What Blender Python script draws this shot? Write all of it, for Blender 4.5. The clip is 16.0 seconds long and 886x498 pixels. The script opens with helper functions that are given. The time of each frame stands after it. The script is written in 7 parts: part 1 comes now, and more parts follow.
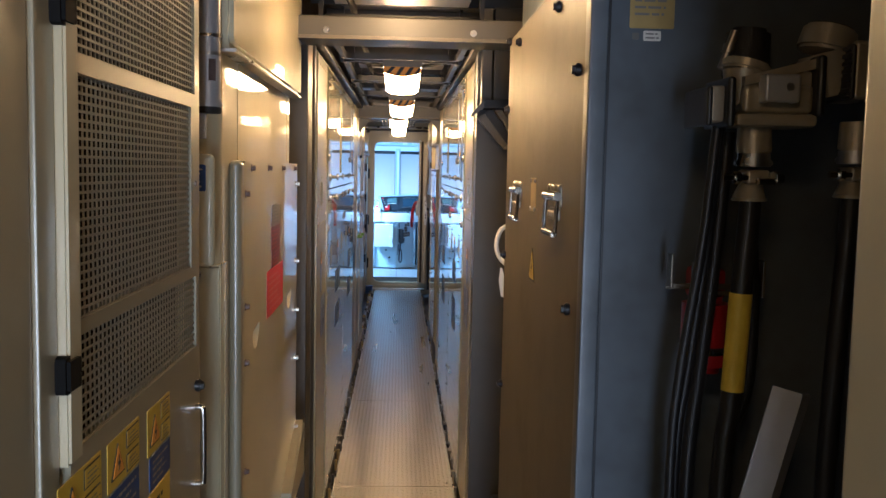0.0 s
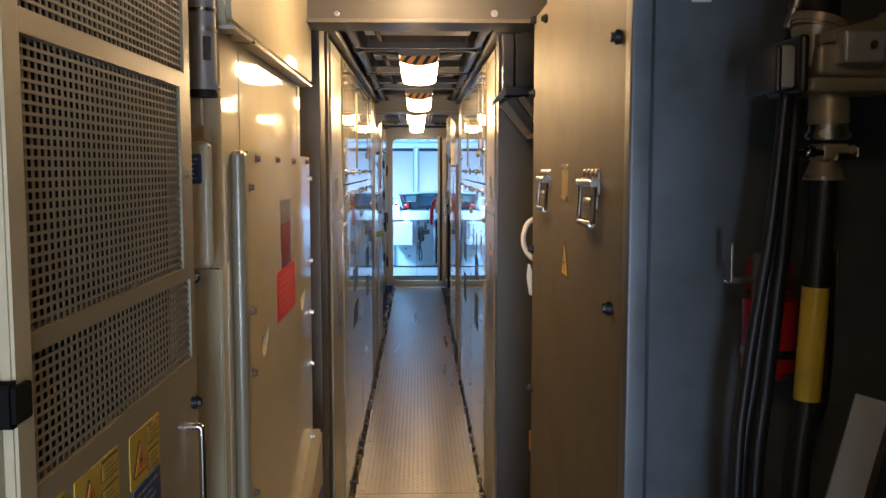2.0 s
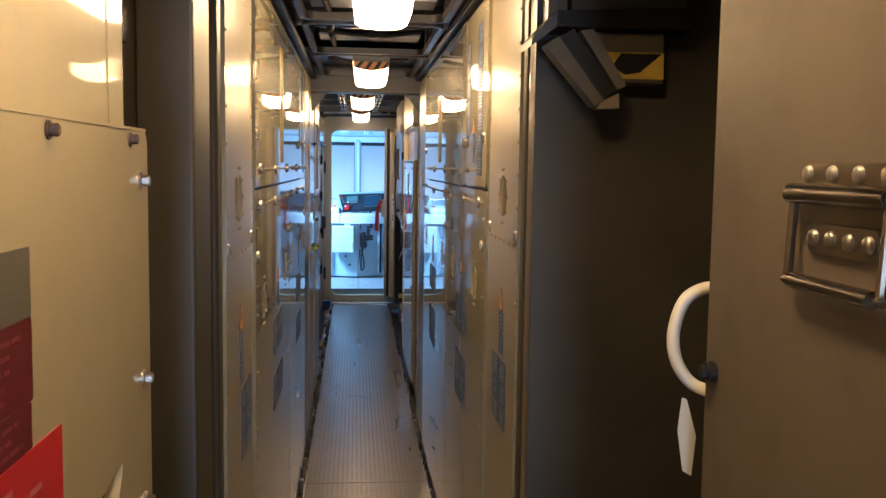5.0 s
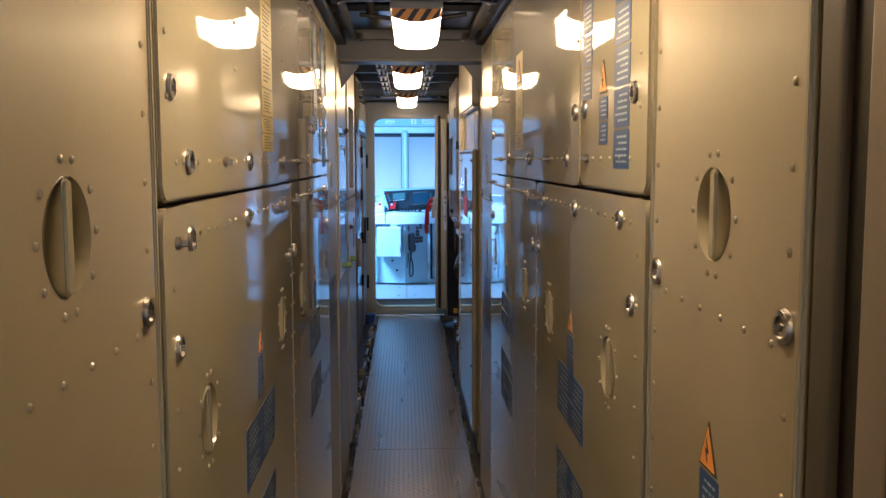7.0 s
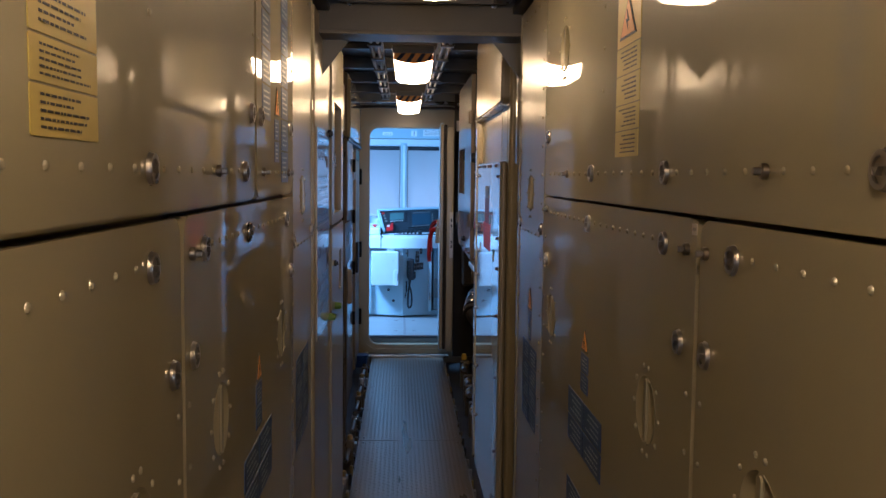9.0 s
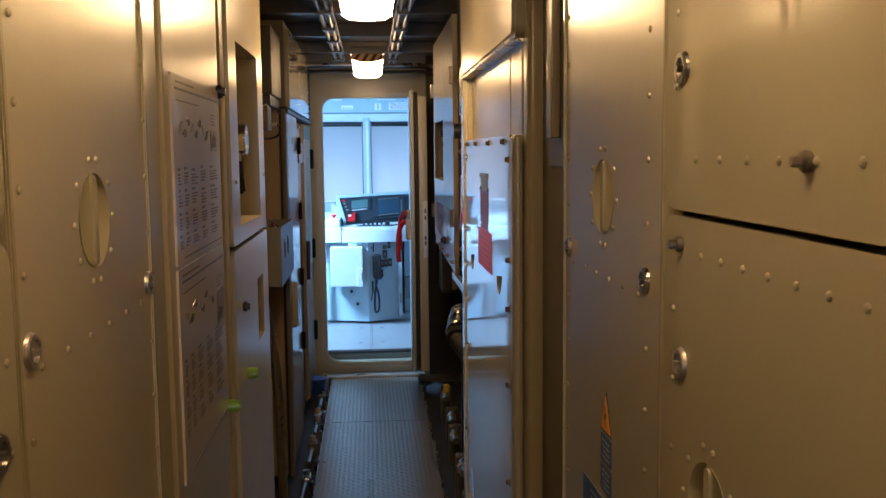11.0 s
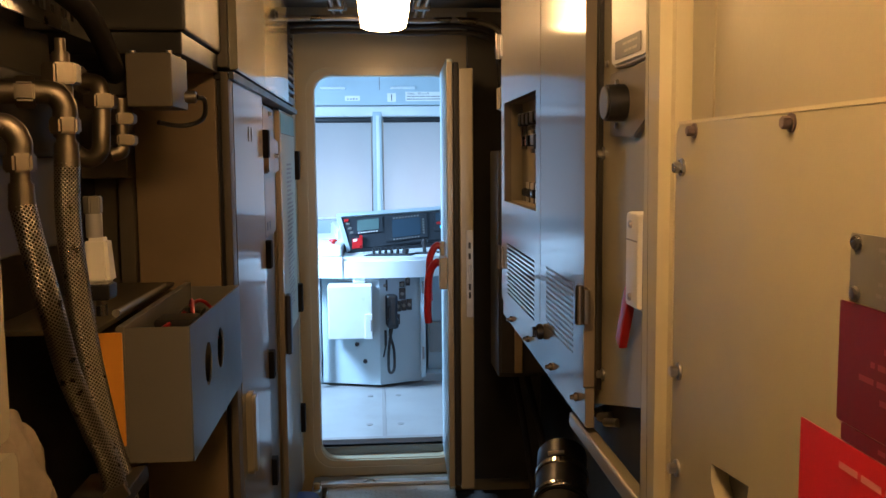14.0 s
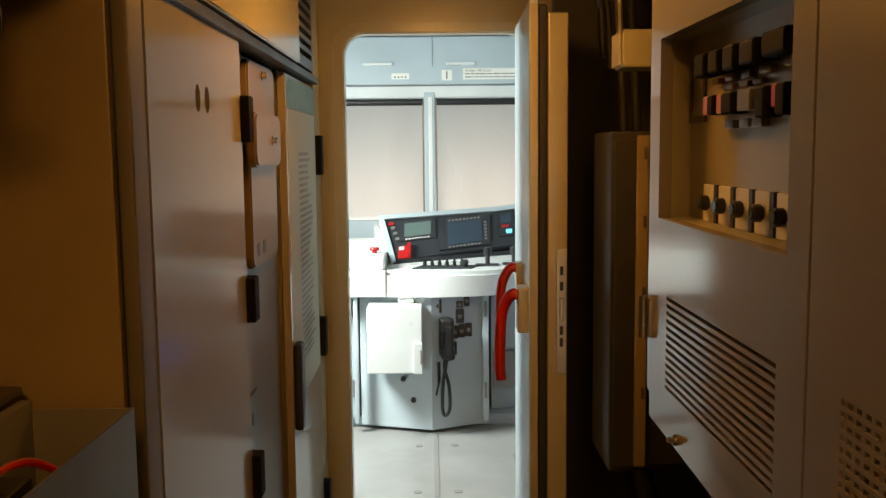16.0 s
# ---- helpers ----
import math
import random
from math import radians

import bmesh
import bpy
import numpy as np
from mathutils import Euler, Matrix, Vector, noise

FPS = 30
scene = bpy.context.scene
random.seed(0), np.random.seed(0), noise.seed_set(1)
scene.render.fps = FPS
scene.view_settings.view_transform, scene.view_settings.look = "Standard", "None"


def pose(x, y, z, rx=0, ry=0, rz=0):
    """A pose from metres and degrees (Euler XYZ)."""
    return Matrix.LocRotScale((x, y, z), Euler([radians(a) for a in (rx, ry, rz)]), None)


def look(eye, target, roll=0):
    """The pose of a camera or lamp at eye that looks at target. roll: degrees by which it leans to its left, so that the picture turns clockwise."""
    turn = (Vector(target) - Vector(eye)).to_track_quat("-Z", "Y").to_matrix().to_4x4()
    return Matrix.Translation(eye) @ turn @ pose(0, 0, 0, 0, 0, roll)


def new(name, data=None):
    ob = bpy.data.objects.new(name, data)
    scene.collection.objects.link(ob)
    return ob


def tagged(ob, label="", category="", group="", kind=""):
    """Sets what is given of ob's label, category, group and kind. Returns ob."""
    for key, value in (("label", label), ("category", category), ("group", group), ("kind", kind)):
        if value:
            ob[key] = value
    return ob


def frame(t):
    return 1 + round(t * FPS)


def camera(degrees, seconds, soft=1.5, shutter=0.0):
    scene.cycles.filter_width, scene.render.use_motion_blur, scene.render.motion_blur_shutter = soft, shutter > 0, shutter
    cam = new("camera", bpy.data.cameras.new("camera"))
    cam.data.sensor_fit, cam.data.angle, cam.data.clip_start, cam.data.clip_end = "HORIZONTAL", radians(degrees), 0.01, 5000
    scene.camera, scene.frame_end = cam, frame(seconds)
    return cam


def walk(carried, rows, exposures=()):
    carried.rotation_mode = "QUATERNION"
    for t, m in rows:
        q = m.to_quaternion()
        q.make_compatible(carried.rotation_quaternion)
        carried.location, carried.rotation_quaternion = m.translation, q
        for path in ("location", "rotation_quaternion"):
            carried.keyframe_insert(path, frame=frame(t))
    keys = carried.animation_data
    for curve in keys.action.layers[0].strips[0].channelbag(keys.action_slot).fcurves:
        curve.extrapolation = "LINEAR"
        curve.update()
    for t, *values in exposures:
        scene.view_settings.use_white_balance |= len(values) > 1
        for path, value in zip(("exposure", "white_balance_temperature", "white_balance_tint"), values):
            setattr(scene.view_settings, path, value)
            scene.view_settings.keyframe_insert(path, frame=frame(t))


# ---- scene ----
cam = camera(52.0, 16.0)
PATH = [
    (0, (-0.0080, 0.4820, 1.6030), (0.0890, 2.4730, 1.4310), 1.2),
    (0.5, (-0.0050, 0.4850, 1.6000), (0.0890, 2.4740, 1.4200), 1.2),
    (1, (-0.0060, 0.4900, 1.6000), (0.0880, 2.4800, 1.4250), 1.1),
    (1.5, (-0.0100, 0.5340, 1.5950), (0.0520, 2.5260, 1.4250), 0.9),
    (2, (-0.0080, 0.6690, 1.5810), (0.0450, 2.6600, 1.4040), -0.0),
    (2.5, (-0.0460, 0.8640, 1.6010), (0.0880, 2.8520, 1.4280), -0.4),
    (3, (-0.0310, 1.1360, 1.5840), (0.1520, 3.1210, 1.4230), -0.8),
    (3.5, (-0.0110, 1.4630, 1.5670), (0.1300, 3.4490, 1.3730), 1.0),
    (4, (-0.0430, 1.7470, 1.5630), (0.1100, 3.7320, 1.3780), 1.1),
    (4.2, (-0.075, 1.843, 1.580), (0.118, 3.826, 1.410), 0.8),
    (6.3, (-0.078, 3.17, 1.558), (0.098, 5.152, 1.355), 0.8),
    (6.5, (-0.068, 3.314, 1.564), (0.041, 5.303, 1.391), -0.1),
    (7, (-0.047, 3.6, 1.562), (0.035, 5.588, 1.366), -0.1),
    (7.5, (-0.047, 3.895, 1.572), (0.103, 5.881, 1.395), 0.5),
    (8, (-0.08, 4.196, 1.564), (0.016, 6.186, 1.397), -0.2),
    (8.5, (-0.073, 4.503, 1.556), (-0.069, 6.495, 1.383), -0.1),
    (9, (-0.08, 4.842, 1.554), (0.013, 6.833, 1.395), 0.6),
    (9.2, (-0.077, 4.977, 1.558), (0.074, 6.962, 1.367), 0.5),
    (11.3, (-0.0300, 6.4390, 1.5760), (0.1280, 8.4220, 1.3600), -0.6),
    (11.5, (-0.0310, 6.5720, 1.5790), (0.1180, 8.5540, 1.3580), 0.2),
    (12, (-0.0610, 6.9390, 1.5730), (0.0980, 8.9210, 1.3580), -0.1),
    (12.5, (-0.0630, 7.2900, 1.5720), (0.0830, 9.2750, 1.3850), -2.2),
    (13, (-0.0480, 7.6550, 1.5810), (0.0090, 9.6440, 1.3810), -1.5),
    (13.5, (-0.0440, 8.0100, 1.5700), (0.1220, 9.9910, 1.3570), 0.3),
    (14, (-0.0600, 8.3040, 1.5740), (0.0830, 10.2880, 1.3740), -0.5),
    (14.5, (-0.0540, 8.6130, 1.5720), (0.0100, 10.6010, 1.3590), -0.2),
    (15, (-0.0650, 8.8990, 1.5710), (0.0090, 10.8880, 1.3700), 0.2),
    (15.5, (-0.0640, 9.1720, 1.5710), (0.0740, 11.1540, 1.3430), -1.1),
    (16, (-0.0560, 9.4680, 1.5600), (-0.0280, 11.4560, 1.3420), -0.6),
]
# light levels and white balance along the walk
SKY, CAB_LEFT, CAB_RIGHT, CAB_FRONT = 0.07, 185.0, 2.0, 14.0
EXPOSURES = [(0.0, 0.12, 4700, 12), (2.0, 0.16, 4700, 11), (3.0, 0.17, 4800, 11), (4.0, 0.0, 4650, 10), (6.5, -0.1, 4450, 12), (7.5, -0.32, 4150, 10), (9.0, -0.75, 4350, 14),
             (11.5, -0.25, 4950, 12), (12.0, -0.62, 4850, 8), (12.5, -0.55, 5600, 14), (13.0, -0.5, 5500, 14), (13.5, -0.35, 5300, 14), (14.0, -0.2, 5600, 16), (14.5, -0.15, 5900, 17), (15.0, -0.1, 7400, 20), (15.5, 0.2, 9000, 20), (16.0, -0.2, 10500, 20)]
REAR = 42.0
# each ceiling lamp: place along the aisle, underside height, glow
LAMPS = ((0.42, 2.06, 16.0), (2.86, 2.10, 74.0), (4.77, 1.975, 90.0), (6.80, 1.975, 42.0), (8.87, 1.985, 62.0), (11.2, 2.003, 52.0))
walk(cam, [(t, look(eye, target, roll)) for t, eye, target, roll in PATH], EXPOSURES)

# ---- world and daylight ----
world = bpy.data.worlds.new("sky")
scene.world = world
world.use_nodes = True
wn = world.node_tree
wn.nodes.clear()
sky = wn.nodes.new("ShaderNodeTexSky")
sky.sky_type, sky.sun_disc = "NISHITA", False
sky.sun_elevation, sky.sun_rotation = radians(40), radians(-60)
bg = wn.nodes.new("ShaderNodeBackground")
bg.inputs["Strength"].default_value = SKY
wo = wn.nodes.new("ShaderNodeOutputWorld")
wn.links.new(sky.outputs[0], bg.inputs[0])
wn.links.new(bg.outputs[0], wo.inputs[0])


def area_light(name, place, target, w, h, watts, colour):
    data = bpy.data.lights.new(name, "AREA")
    data.shape, data.size, data.size_y, data.energy, data.color = "RECTANGLE", w, h, watts, colour
    ob = new(name, data)
    ob.matrix_world = look(place, target)
    return ob


DAY = (0.52, 0.77, 1.0)
area_light("window_daylight", (-1.36, 13.38, 1.80), (-0.1, 13.95, 0.6), 0.4, 0.5, CAB_LEFT, DAY)
area_light("rear_cab_daylight", (0.0, -1.55, 0.95), (0.10, 1.0, 1.0), 0.6, 1.1, REAR, (1.0, 0.95, 0.86))
area_light("window_daylight", (1.30, 14.5, 1.62), (0, 14.2, 1.0), 1.0, 0.75, CAB_RIGHT, DAY)
area_light("windscreen_daylight", (0, 16.30, 1.16), (0, 15.8, 1.22), 2.3, 0.3, CAB_FRONT, (0.84, 0.91, 1.0))

# ---- materials ----


def mat(name, col, rough=0.5, metal=0.0, vary=0.12, scale=6.0, bump=0.05, bscale=140.0, rvary=0.12, coat=0.0,
        stretch=(1, 1, 1), dirt=0.0, emit=None, spec=0.5, wave=0.0, crough=0.055):
    m = bpy.data.materials.new(name)
    m.use_nodes = True
    t = m.node_tree
    b = t.nodes["Principled BSDF"]
    geo = t.nodes.new("ShaderNodeNewGeometry")
    mp = t.nodes.new("ShaderNodeMapping")
    mp.inputs["Scale"].default_value = stretch
    t.links.new(geo.outputs["Position"], mp.inputs[0])
    n1 = t.nodes.new("ShaderNodeTexNoise")
    n1.inputs["Scale"].default_value, n1.inputs["Detail"].default_value = scale, 5
    n2 = t.nodes.new("ShaderNodeTexNoise")
    n2.inputs["Scale"].default_value, n2.inputs["Detail"].default_value = bscale, 3
    t.links.new(mp.outputs[0], n1.inputs["Vector"])
    t.links.new(mp.outputs[0], n2.inputs["Vector"])
    ramp = t.nodes.new("ShaderNodeMapRange")
    ramp.inputs["From Min"].default_value, ramp.inputs["From Max"].default_value = 0.3, 0.7
    ramp.inputs["To Min"].default_value, ramp.inputs["To Max"].default_value = 1 - vary, 1 + vary
    t.links.new(n1.outputs[0], ramp.inputs[0])
    mul = t.nodes.new("ShaderNodeMix")
    mul.data_type, mul.blend_type = "RGBA", "MULTIPLY"
    mul.inputs[0].default_value = 1.0
    mul.inputs[6].default_value = (*col, 1)
    t.links.new(ramp.outputs[0], mul.inputs[7])
    last = mul.outputs[2]
    if dirt:
        n3 = t.nodes.new("ShaderNodeTexNoise")
        n3.inputs["Scale"].default_value, n3.inputs["Detail"].default_value = 3.1, 4
        n3.inputs["Roughness"].default_value = 0.7
        t.links.new(geo.outputs["Position"], n3.inputs["Vector"])
        r3 = t.nodes.new("ShaderNodeMapRange")
        r3.interpolation_type = "SMOOTHSTEP"
        r3.inputs["From Min"].default_value, r3.inputs["From Max"].default_value = 0.42, 0.85
        r3.inputs["To Max"].default_value = dirt
        t.links.new(n3.outputs[0], r3.inputs[0])
        mx = t.nodes.new("ShaderNodeMix")
        mx.data_type = "RGBA"
        mx.inputs[7].default_value = (col[0] * 0.35, col[1] * 0.31, col[2] * 0.26, 1)
        t.links.new(r3.outputs[0], mx.inputs[0])
        t.links.new(last, mx.inputs[6])
        last = mx.outputs[2]
    t.links.new(last, b.inputs["Base Color"])
    rr_ = t.nodes.new("ShaderNodeMapRange")
    rr_.inputs["From Min"].default_value, rr_.inputs["From Max"].default_value = 0.3, 0.7
    rr_.inputs["To Min"].default_value = max(0.03, rough * (1 - rvary))
    rr_.inputs["To Max"].default_value = min(1, rough * (1 + rvary))
    t.links.new(n1.outputs[0], rr_.inputs[0])
    t.links.new(rr_.outputs[0], b.inputs["Roughness"])
    b.inputs["Metallic"].default_value = metal
    b.inputs["Specular IOR Level"].default_value = spec
    if coat:
        b.inputs["Coat Weight"].default_value, b.inputs["Coat Roughness"].default_value = coat, crough
        if wave:
            n4 = t.nodes.new("ShaderNodeTexNoise")
            n4.inputs["Scale"].default_value, n4.inputs["Detail"].default_value = 9.0, 1
            t.links.new(geo.outputs["Position"], n4.inputs["Vector"])
            b4 = t.nodes.new("ShaderNodeBump")
            b4.inputs["Strength"].default_value, b4.inputs["Distance"].default_value = wave, 0.004
            t.links.new(n4.outputs[0], b4.inputs["Height"])
            t.links.new(b4.outputs[0], b.inputs["Coat Normal"])
    if bump:
        bp = t.nodes.new("ShaderNodeBump")
        bp.inputs["Strength"].default_value, bp.inputs["Distance"].default_value = bump, 0.002
        t.links.new(n2.outputs[0], bp.inputs["Height"])
        t.links.new(bp.outputs[0], b.inputs["Normal"])
    if emit:
        b.inputs["Emission Color"].default_value = (*emit[:3], 1)
        b.inputs["Emission Strength"].default_value = emit[3]
    return m


CREAM = mat("cream_enamel", (0.322, 0.296, 0.194), 0.44, bump=0.05, bscale=220, vary=0.05, scale=2.2, coat=1.0, dirt=0.08, wave=0.03, spec=0.12, crough=0.03)
CREAM3 = mat("light_cream_enamel", (0.56, 0.505, 0.335), 0.44, bump=0.05, bscale=220, vary=0.06, scale=2.2, coat=1.0, dirt=0.15, wave=0.05, spec=0.12, crough=0.04)
CREAM4 = mat("worn_cream_enamel", (0.43, 0.39, 0.258), 0.44, bump=0.05, bscale=220, vary=0.06, scale=2.2, coat=1.0, dirt=0.15, wave=0.04, spec=0.12, crough=0.04)
CREAM2 = mat("cream_paint_satin", (0.325, 0.290, 0.190), 0.36, bump=0.06, bscale=160, vary=0.07, scale=3, dirt=0.15, coat=0.6, crough=0.22)
BROWN = mat("brown_tan_paint", (0.30, 0.225, 0.135), 0.42, bump=0.06, bscale=160, vary=0.10, scale=4, dirt=0.3)
OLIVE = mat("olive_grey_paint", (0.115, 0.100, 0.070), 0.40, bump=0.08, vary=0.10, scale=4, dirt=0.3)
SAND = mat("sand_brown_paint", (0.122, 0.104, 0.076), 0.50, spec=0.35, bump=0.10, vary=0.12, scale=1.6, stretch=(1, 1, 0.35), dirt=0.7)
GREY = mat("blue_grey_paint", (0.108, 0.124, 0.142), 0.36, bump=0.06, vary=0.22, scale=3.5, dirt=0.8)
MIDGREY = mat("grey_paint", (0.15, 0.147, 0.132), 0.36, bump=0.06, vary=0.08, scale=3)
LOCKER = mat("light_grey_paint", (0.225, 0.195, 0.150), 0.50, bump=0.08, bscale=320, vary=0.05, scale=3, rvary=0.05, coat=0.55, crough=0.10, spec=0.15)
CEIL = mat("dark_ceiling_steel", (0.055, 0.053, 0.049), 0.34, 0.3, vary=0.2, scale=6, bump=0.1, dirt=0.3)
ZINC = mat("dull_zinc", (0.23, 0.20, 0.155), 0.44, 1.0, vary=0.2, scale=12, bump=0.1)
MIDTAN = mat("tan_grey_cast_paint", (0.135, 0.118, 0.092), 0.45, spec=0.3, bump=0.10, vary=0.10, scale=5, dirt=0.3)
PILLAR = mat("dark_grey_pillar_paint", (0.070, 0.064, 0.052), 0.42, bump=0.08, vary=0.12, scale=4, dirt=0.3)
HANDLE = mat("smoky_chrome", (0.25, 0.225, 0.19), 0.22, 1.0, vary=0.2, scale=14, bump=0.06)
MATT = mat("matt_black_plastic", (0.010, 0.010, 0.010), 0.75, bump=0.1, vary=0.2, spec=0.08)
RUST = mat("oxidised_bolt_steel", (0.13, 0.095, 0.085), 0.5, 0.5, vary=0.3, scale=40, bump=0.15)
HANGER = mat("brown_gloss_enamel", (0.21, 0.15, 0.088), 0.45, bump=0.1, bscale=30, vary=0.15, scale=6, coat=0.25, crough=0.15, spec=0.2, wave=0.06)
NOTICE = mat("pale_green_notice", (0.40, 0.42, 0.34), 0.55, vary=0.05, spec=0.3)
CAST = mat("beige_cast_metal", (0.36, 0.315, 0.225), 0.36, 0.35, vary=0.18, scale=14, bump=0.15, dirt=0.35)
MESHPAINT = mat("matt_tan_mesh", (0.29, 0.26, 0.19), 0.55, bump=0.06, vary=0.12, scale=8, dirt=0.3, spec=0.3)
POSTINK = mat("red_brown_print", (0.085, 0.034, 0.026), 0.4, vary=0.1, coat=1.0, crough=0.08)
# near-black: paints shade in bays and openings; also coats plain dark parts
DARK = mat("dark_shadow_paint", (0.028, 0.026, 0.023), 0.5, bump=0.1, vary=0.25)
BLACK = mat("black_plastic", (0.012, 0.012, 0.013), 0.38, bump=0.1, vary=0.2)
RUBBER = mat("black_rubber", (0.016, 0.015, 0.015), 0.62, bump=0.25, vary=0.3, bscale=300)
CABLE = mat("black_cable", (0.014, 0.013, 0.013), 0.45, bump=0.15, vary=0.25)
CHROME = mat("polished_steel", (0.62, 0.60, 0.56), 0.16, 1.0, vary=0.10, bump=0.04, bscale=200)
STEEL = mat("worn_steel", (0.42, 0.40, 0.37), 0.34, 1.0, vary=0.22, scale=9, bump=0.12, rvary=0.4)
FADED = mat("faded_maroon_print", (0.27, 0.07, 0.075), 0.45, vary=0.1)
BRASS = mat("brass", (0.42, 0.31, 0.11), 0.42, 0.35, vary=0.2, scale=14)
ALU = mat("bare_aluminium", (0.42, 0.42, 0.43), 0.42, 0.35, vary=0.12, bump=0.1)
WHITE = mat("white_plastic", (0.72, 0.70, 0.64), 0.35, vary=0.05)
SIGNINK = mat("sign_lettering", (0.42, 0.48, 0.56), 0.4, vary=0.05)
TEXT = mat("faint_print", (0.11, 0.09, 0.075), 0.4, vary=0.1)
WPAPER = mat("white_print", (0.50, 0.44, 0.36), 0.35, vary=0.05, coat=1.0, crough=0.08)
YELLOW = mat("warning_yellow", (0.64, 0.45, 0.03), 0.4, vary=0.06)
ORANGE = mat("warning_orange", (0.78, 0.34, 0.02), 0.4, vary=0.06)
PALEY = mat("pale_yellow_print", (0.52, 0.42, 0.05), 0.42, vary=0.06)
BLUE = mat("sign_blue", (0.018, 0.055, 0.20), 0.38, vary=0.08)
RED = mat("sign_red", (0.56, 0.018, 0.022), 0.38, vary=0.08)
MAROON = mat("sign_maroon", (0.13, 0.012, 0.022), 0.38, vary=0.08)
PINK = mat("faded_print", (0.62, 0.22, 0.20), 0.5, vary=0.05)
INK = mat("black_print", (0.02, 0.02, 0.022), 0.5, vary=0.1)
INKGREY = mat("grey_print", (0.20, 0.19, 0.18), 0.5, vary=0.1)
REDP = mat("red_plastic", (0.42, 0.012, 0.012), 0.32, vary=0.1)
YELLOWP = mat("yellow_sleeve", (0.66, 0.48, 0.02), 0.5, vary=0.15, scale=18)
GREENP = mat("green_plastic", (0.16, 0.30, 0.02), 0.3, vary=0.1)
CLOTH = mat("grey_cloth", (0.25, 0.21, 0.16), 0.85, vary=0.2, scale=20, bump=0.3)
CAB = mat("pale_green_cab_paint", (0.37, 0.45, 0.48), 0.34, vary=0.05, scale=3, bump=0.06)
CABDARK = mat("grey_blue_liner", (0.15, 0.185, 0.20), 0.5, vary=0.08, scale=3)
CABW = mat("cab_white_laminate", (0.62, 0.65, 0.64), 0.30, vary=0.04)
CABD = mat("dark_console_plastic", (0.024, 0.027, 0.031), 0.5, vary=0.15, spec=0.3)
CABFLOOR = mat("cab_grey_vinyl", (0.25, 0.25, 0.24), 0.38, vary=0.10, scale=5, bump=0.2, dirt=0.25)
SCREEN = mat("dark_glass_screen", (0.03, 0.05, 0.07), 0.08, vary=0.05, bump=0)
SCREENG = mat("grey_green_screen", (0.09, 0.14, 0.13), 0.10, vary=0.05, bump=0)


def lamp_glass(glow):
    return mat("lamp_diffuser", (0.85, 0.80, 0.70), 0.4, vary=0.02, bump=0, emit=(1.0, 0.54, 0.175, glow))


GLASS_B = mat("blue_indicator", (0.02, 0.35, 0.6), 0.2, emit=(0.05, 0.6, 1.0, 1.5), bump=0)


TREAD = mat("tread_plate_steel", (0.25, 0.224, 0.18), 0.30, 0.5, vary=0.07, scale=7, bump=0, bscale=90, stretch=(1, 0.12, 1), rvary=0.1)


def braid():
    """Woven wire: crossing strands along and round the hose."""
    m = mat("braided_steel", (0.48, 0.44, 0.37), 0.30, 1.0, vary=0.25, scale=60, bump=0)
    t = m.node_tree
    b = t.nodes["Principled BSDF"]
    uv = t.nodes.new("ShaderNodeUVMap")
    waves = []
    for a in (1, -1):
        mp = t.nodes.new("ShaderNodeMapping")
        mp.inputs["Rotation"].default_value = (0, 0, a * radians(45))
        t.links.new(uv.outputs[0], mp.inputs[0])
        w = t.nodes.new("ShaderNodeTexWave")
        w.inputs["Scale"].default_value = 74.0
        t.links.new(mp.outputs[0], w.inputs["Vector"])
        waves.append(w)
    k = t.nodes.new("ShaderNodeMath")
    k.operation = "MAXIMUM"
    t.links.new(waves[0].outputs["Fac"], k.inputs[0])
    t.links.new(waves[1].outputs["Fac"], k.inputs[1])
    bp = t.nodes.new("ShaderNodeBump")
    bp.inputs["Strength"].default_value, bp.inputs["Distance"].default_value = 1.0, 0.0016
    cr = t.nodes.new("ShaderNodeMix")
    cr.data_type = "RGBA"
    cr.inputs[6].default_value, cr.inputs[7].default_value = (0.05, 0.042, 0.030, 1), (0.46, 0.41, 0.33, 1)
    pw = t.nodes.new("ShaderNodeMath")
    pw.operation, pw.inputs[1].default_value = "POWER", 2.2
    t.links.new(k.outputs[0], pw.inputs[0])
    t.links.new(pw.outputs[0], cr.inputs[0])
    t.links.new(cr.outputs[2], b.inputs["Base Color"])
    t.links.new(k.outputs[0], bp.inputs["Height"])
    t.links.new(bp.outputs[0], b.inputs["Normal"])
    return m


BRAID = braid()


def blind_fabric():
    m = bpy.data.materials.new("blind_fabric")
    m.use_nodes = True
    t = m.node_tree
    b = t.nodes["Principled BSDF"]
    b.inputs["Base Color"].default_value = (0.45, 0.47, 0.47, 1)
    b.inputs["Roughness"].default_value = 0.8
    tr = t.nodes.new("ShaderNodeBsdfTranslucent")
    tr.inputs["Color"].default_value = (0.60, 0.58, 0.56, 1)
    mx = t.nodes.new("ShaderNodeMixShader")
    mx.inputs[0].default_value = 0.45
    t.links.new(b.outputs[0], mx.inputs[1])
    t.links.new(tr.outputs[0], mx.inputs[2])
    t.links.new(mx.outputs[0], t.nodes["Material Output"].inputs[0])
    n = t.nodes.new("ShaderNodeTexNoise")
    n.inputs["Scale"].default_value = 5
    bp = t.nodes.new("ShaderNodeBump")
    bp.inputs["Strength"].default_value, bp.inputs["Distance"].default_value = 0.3, 0.02
    t.links.new(n.outputs[0], bp.inputs["Height"])
    t.links.new(bp.outputs[0], b.inputs["Normal"])
    return m


BLIND = blind_fabric()

# ---- mesh helpers ----


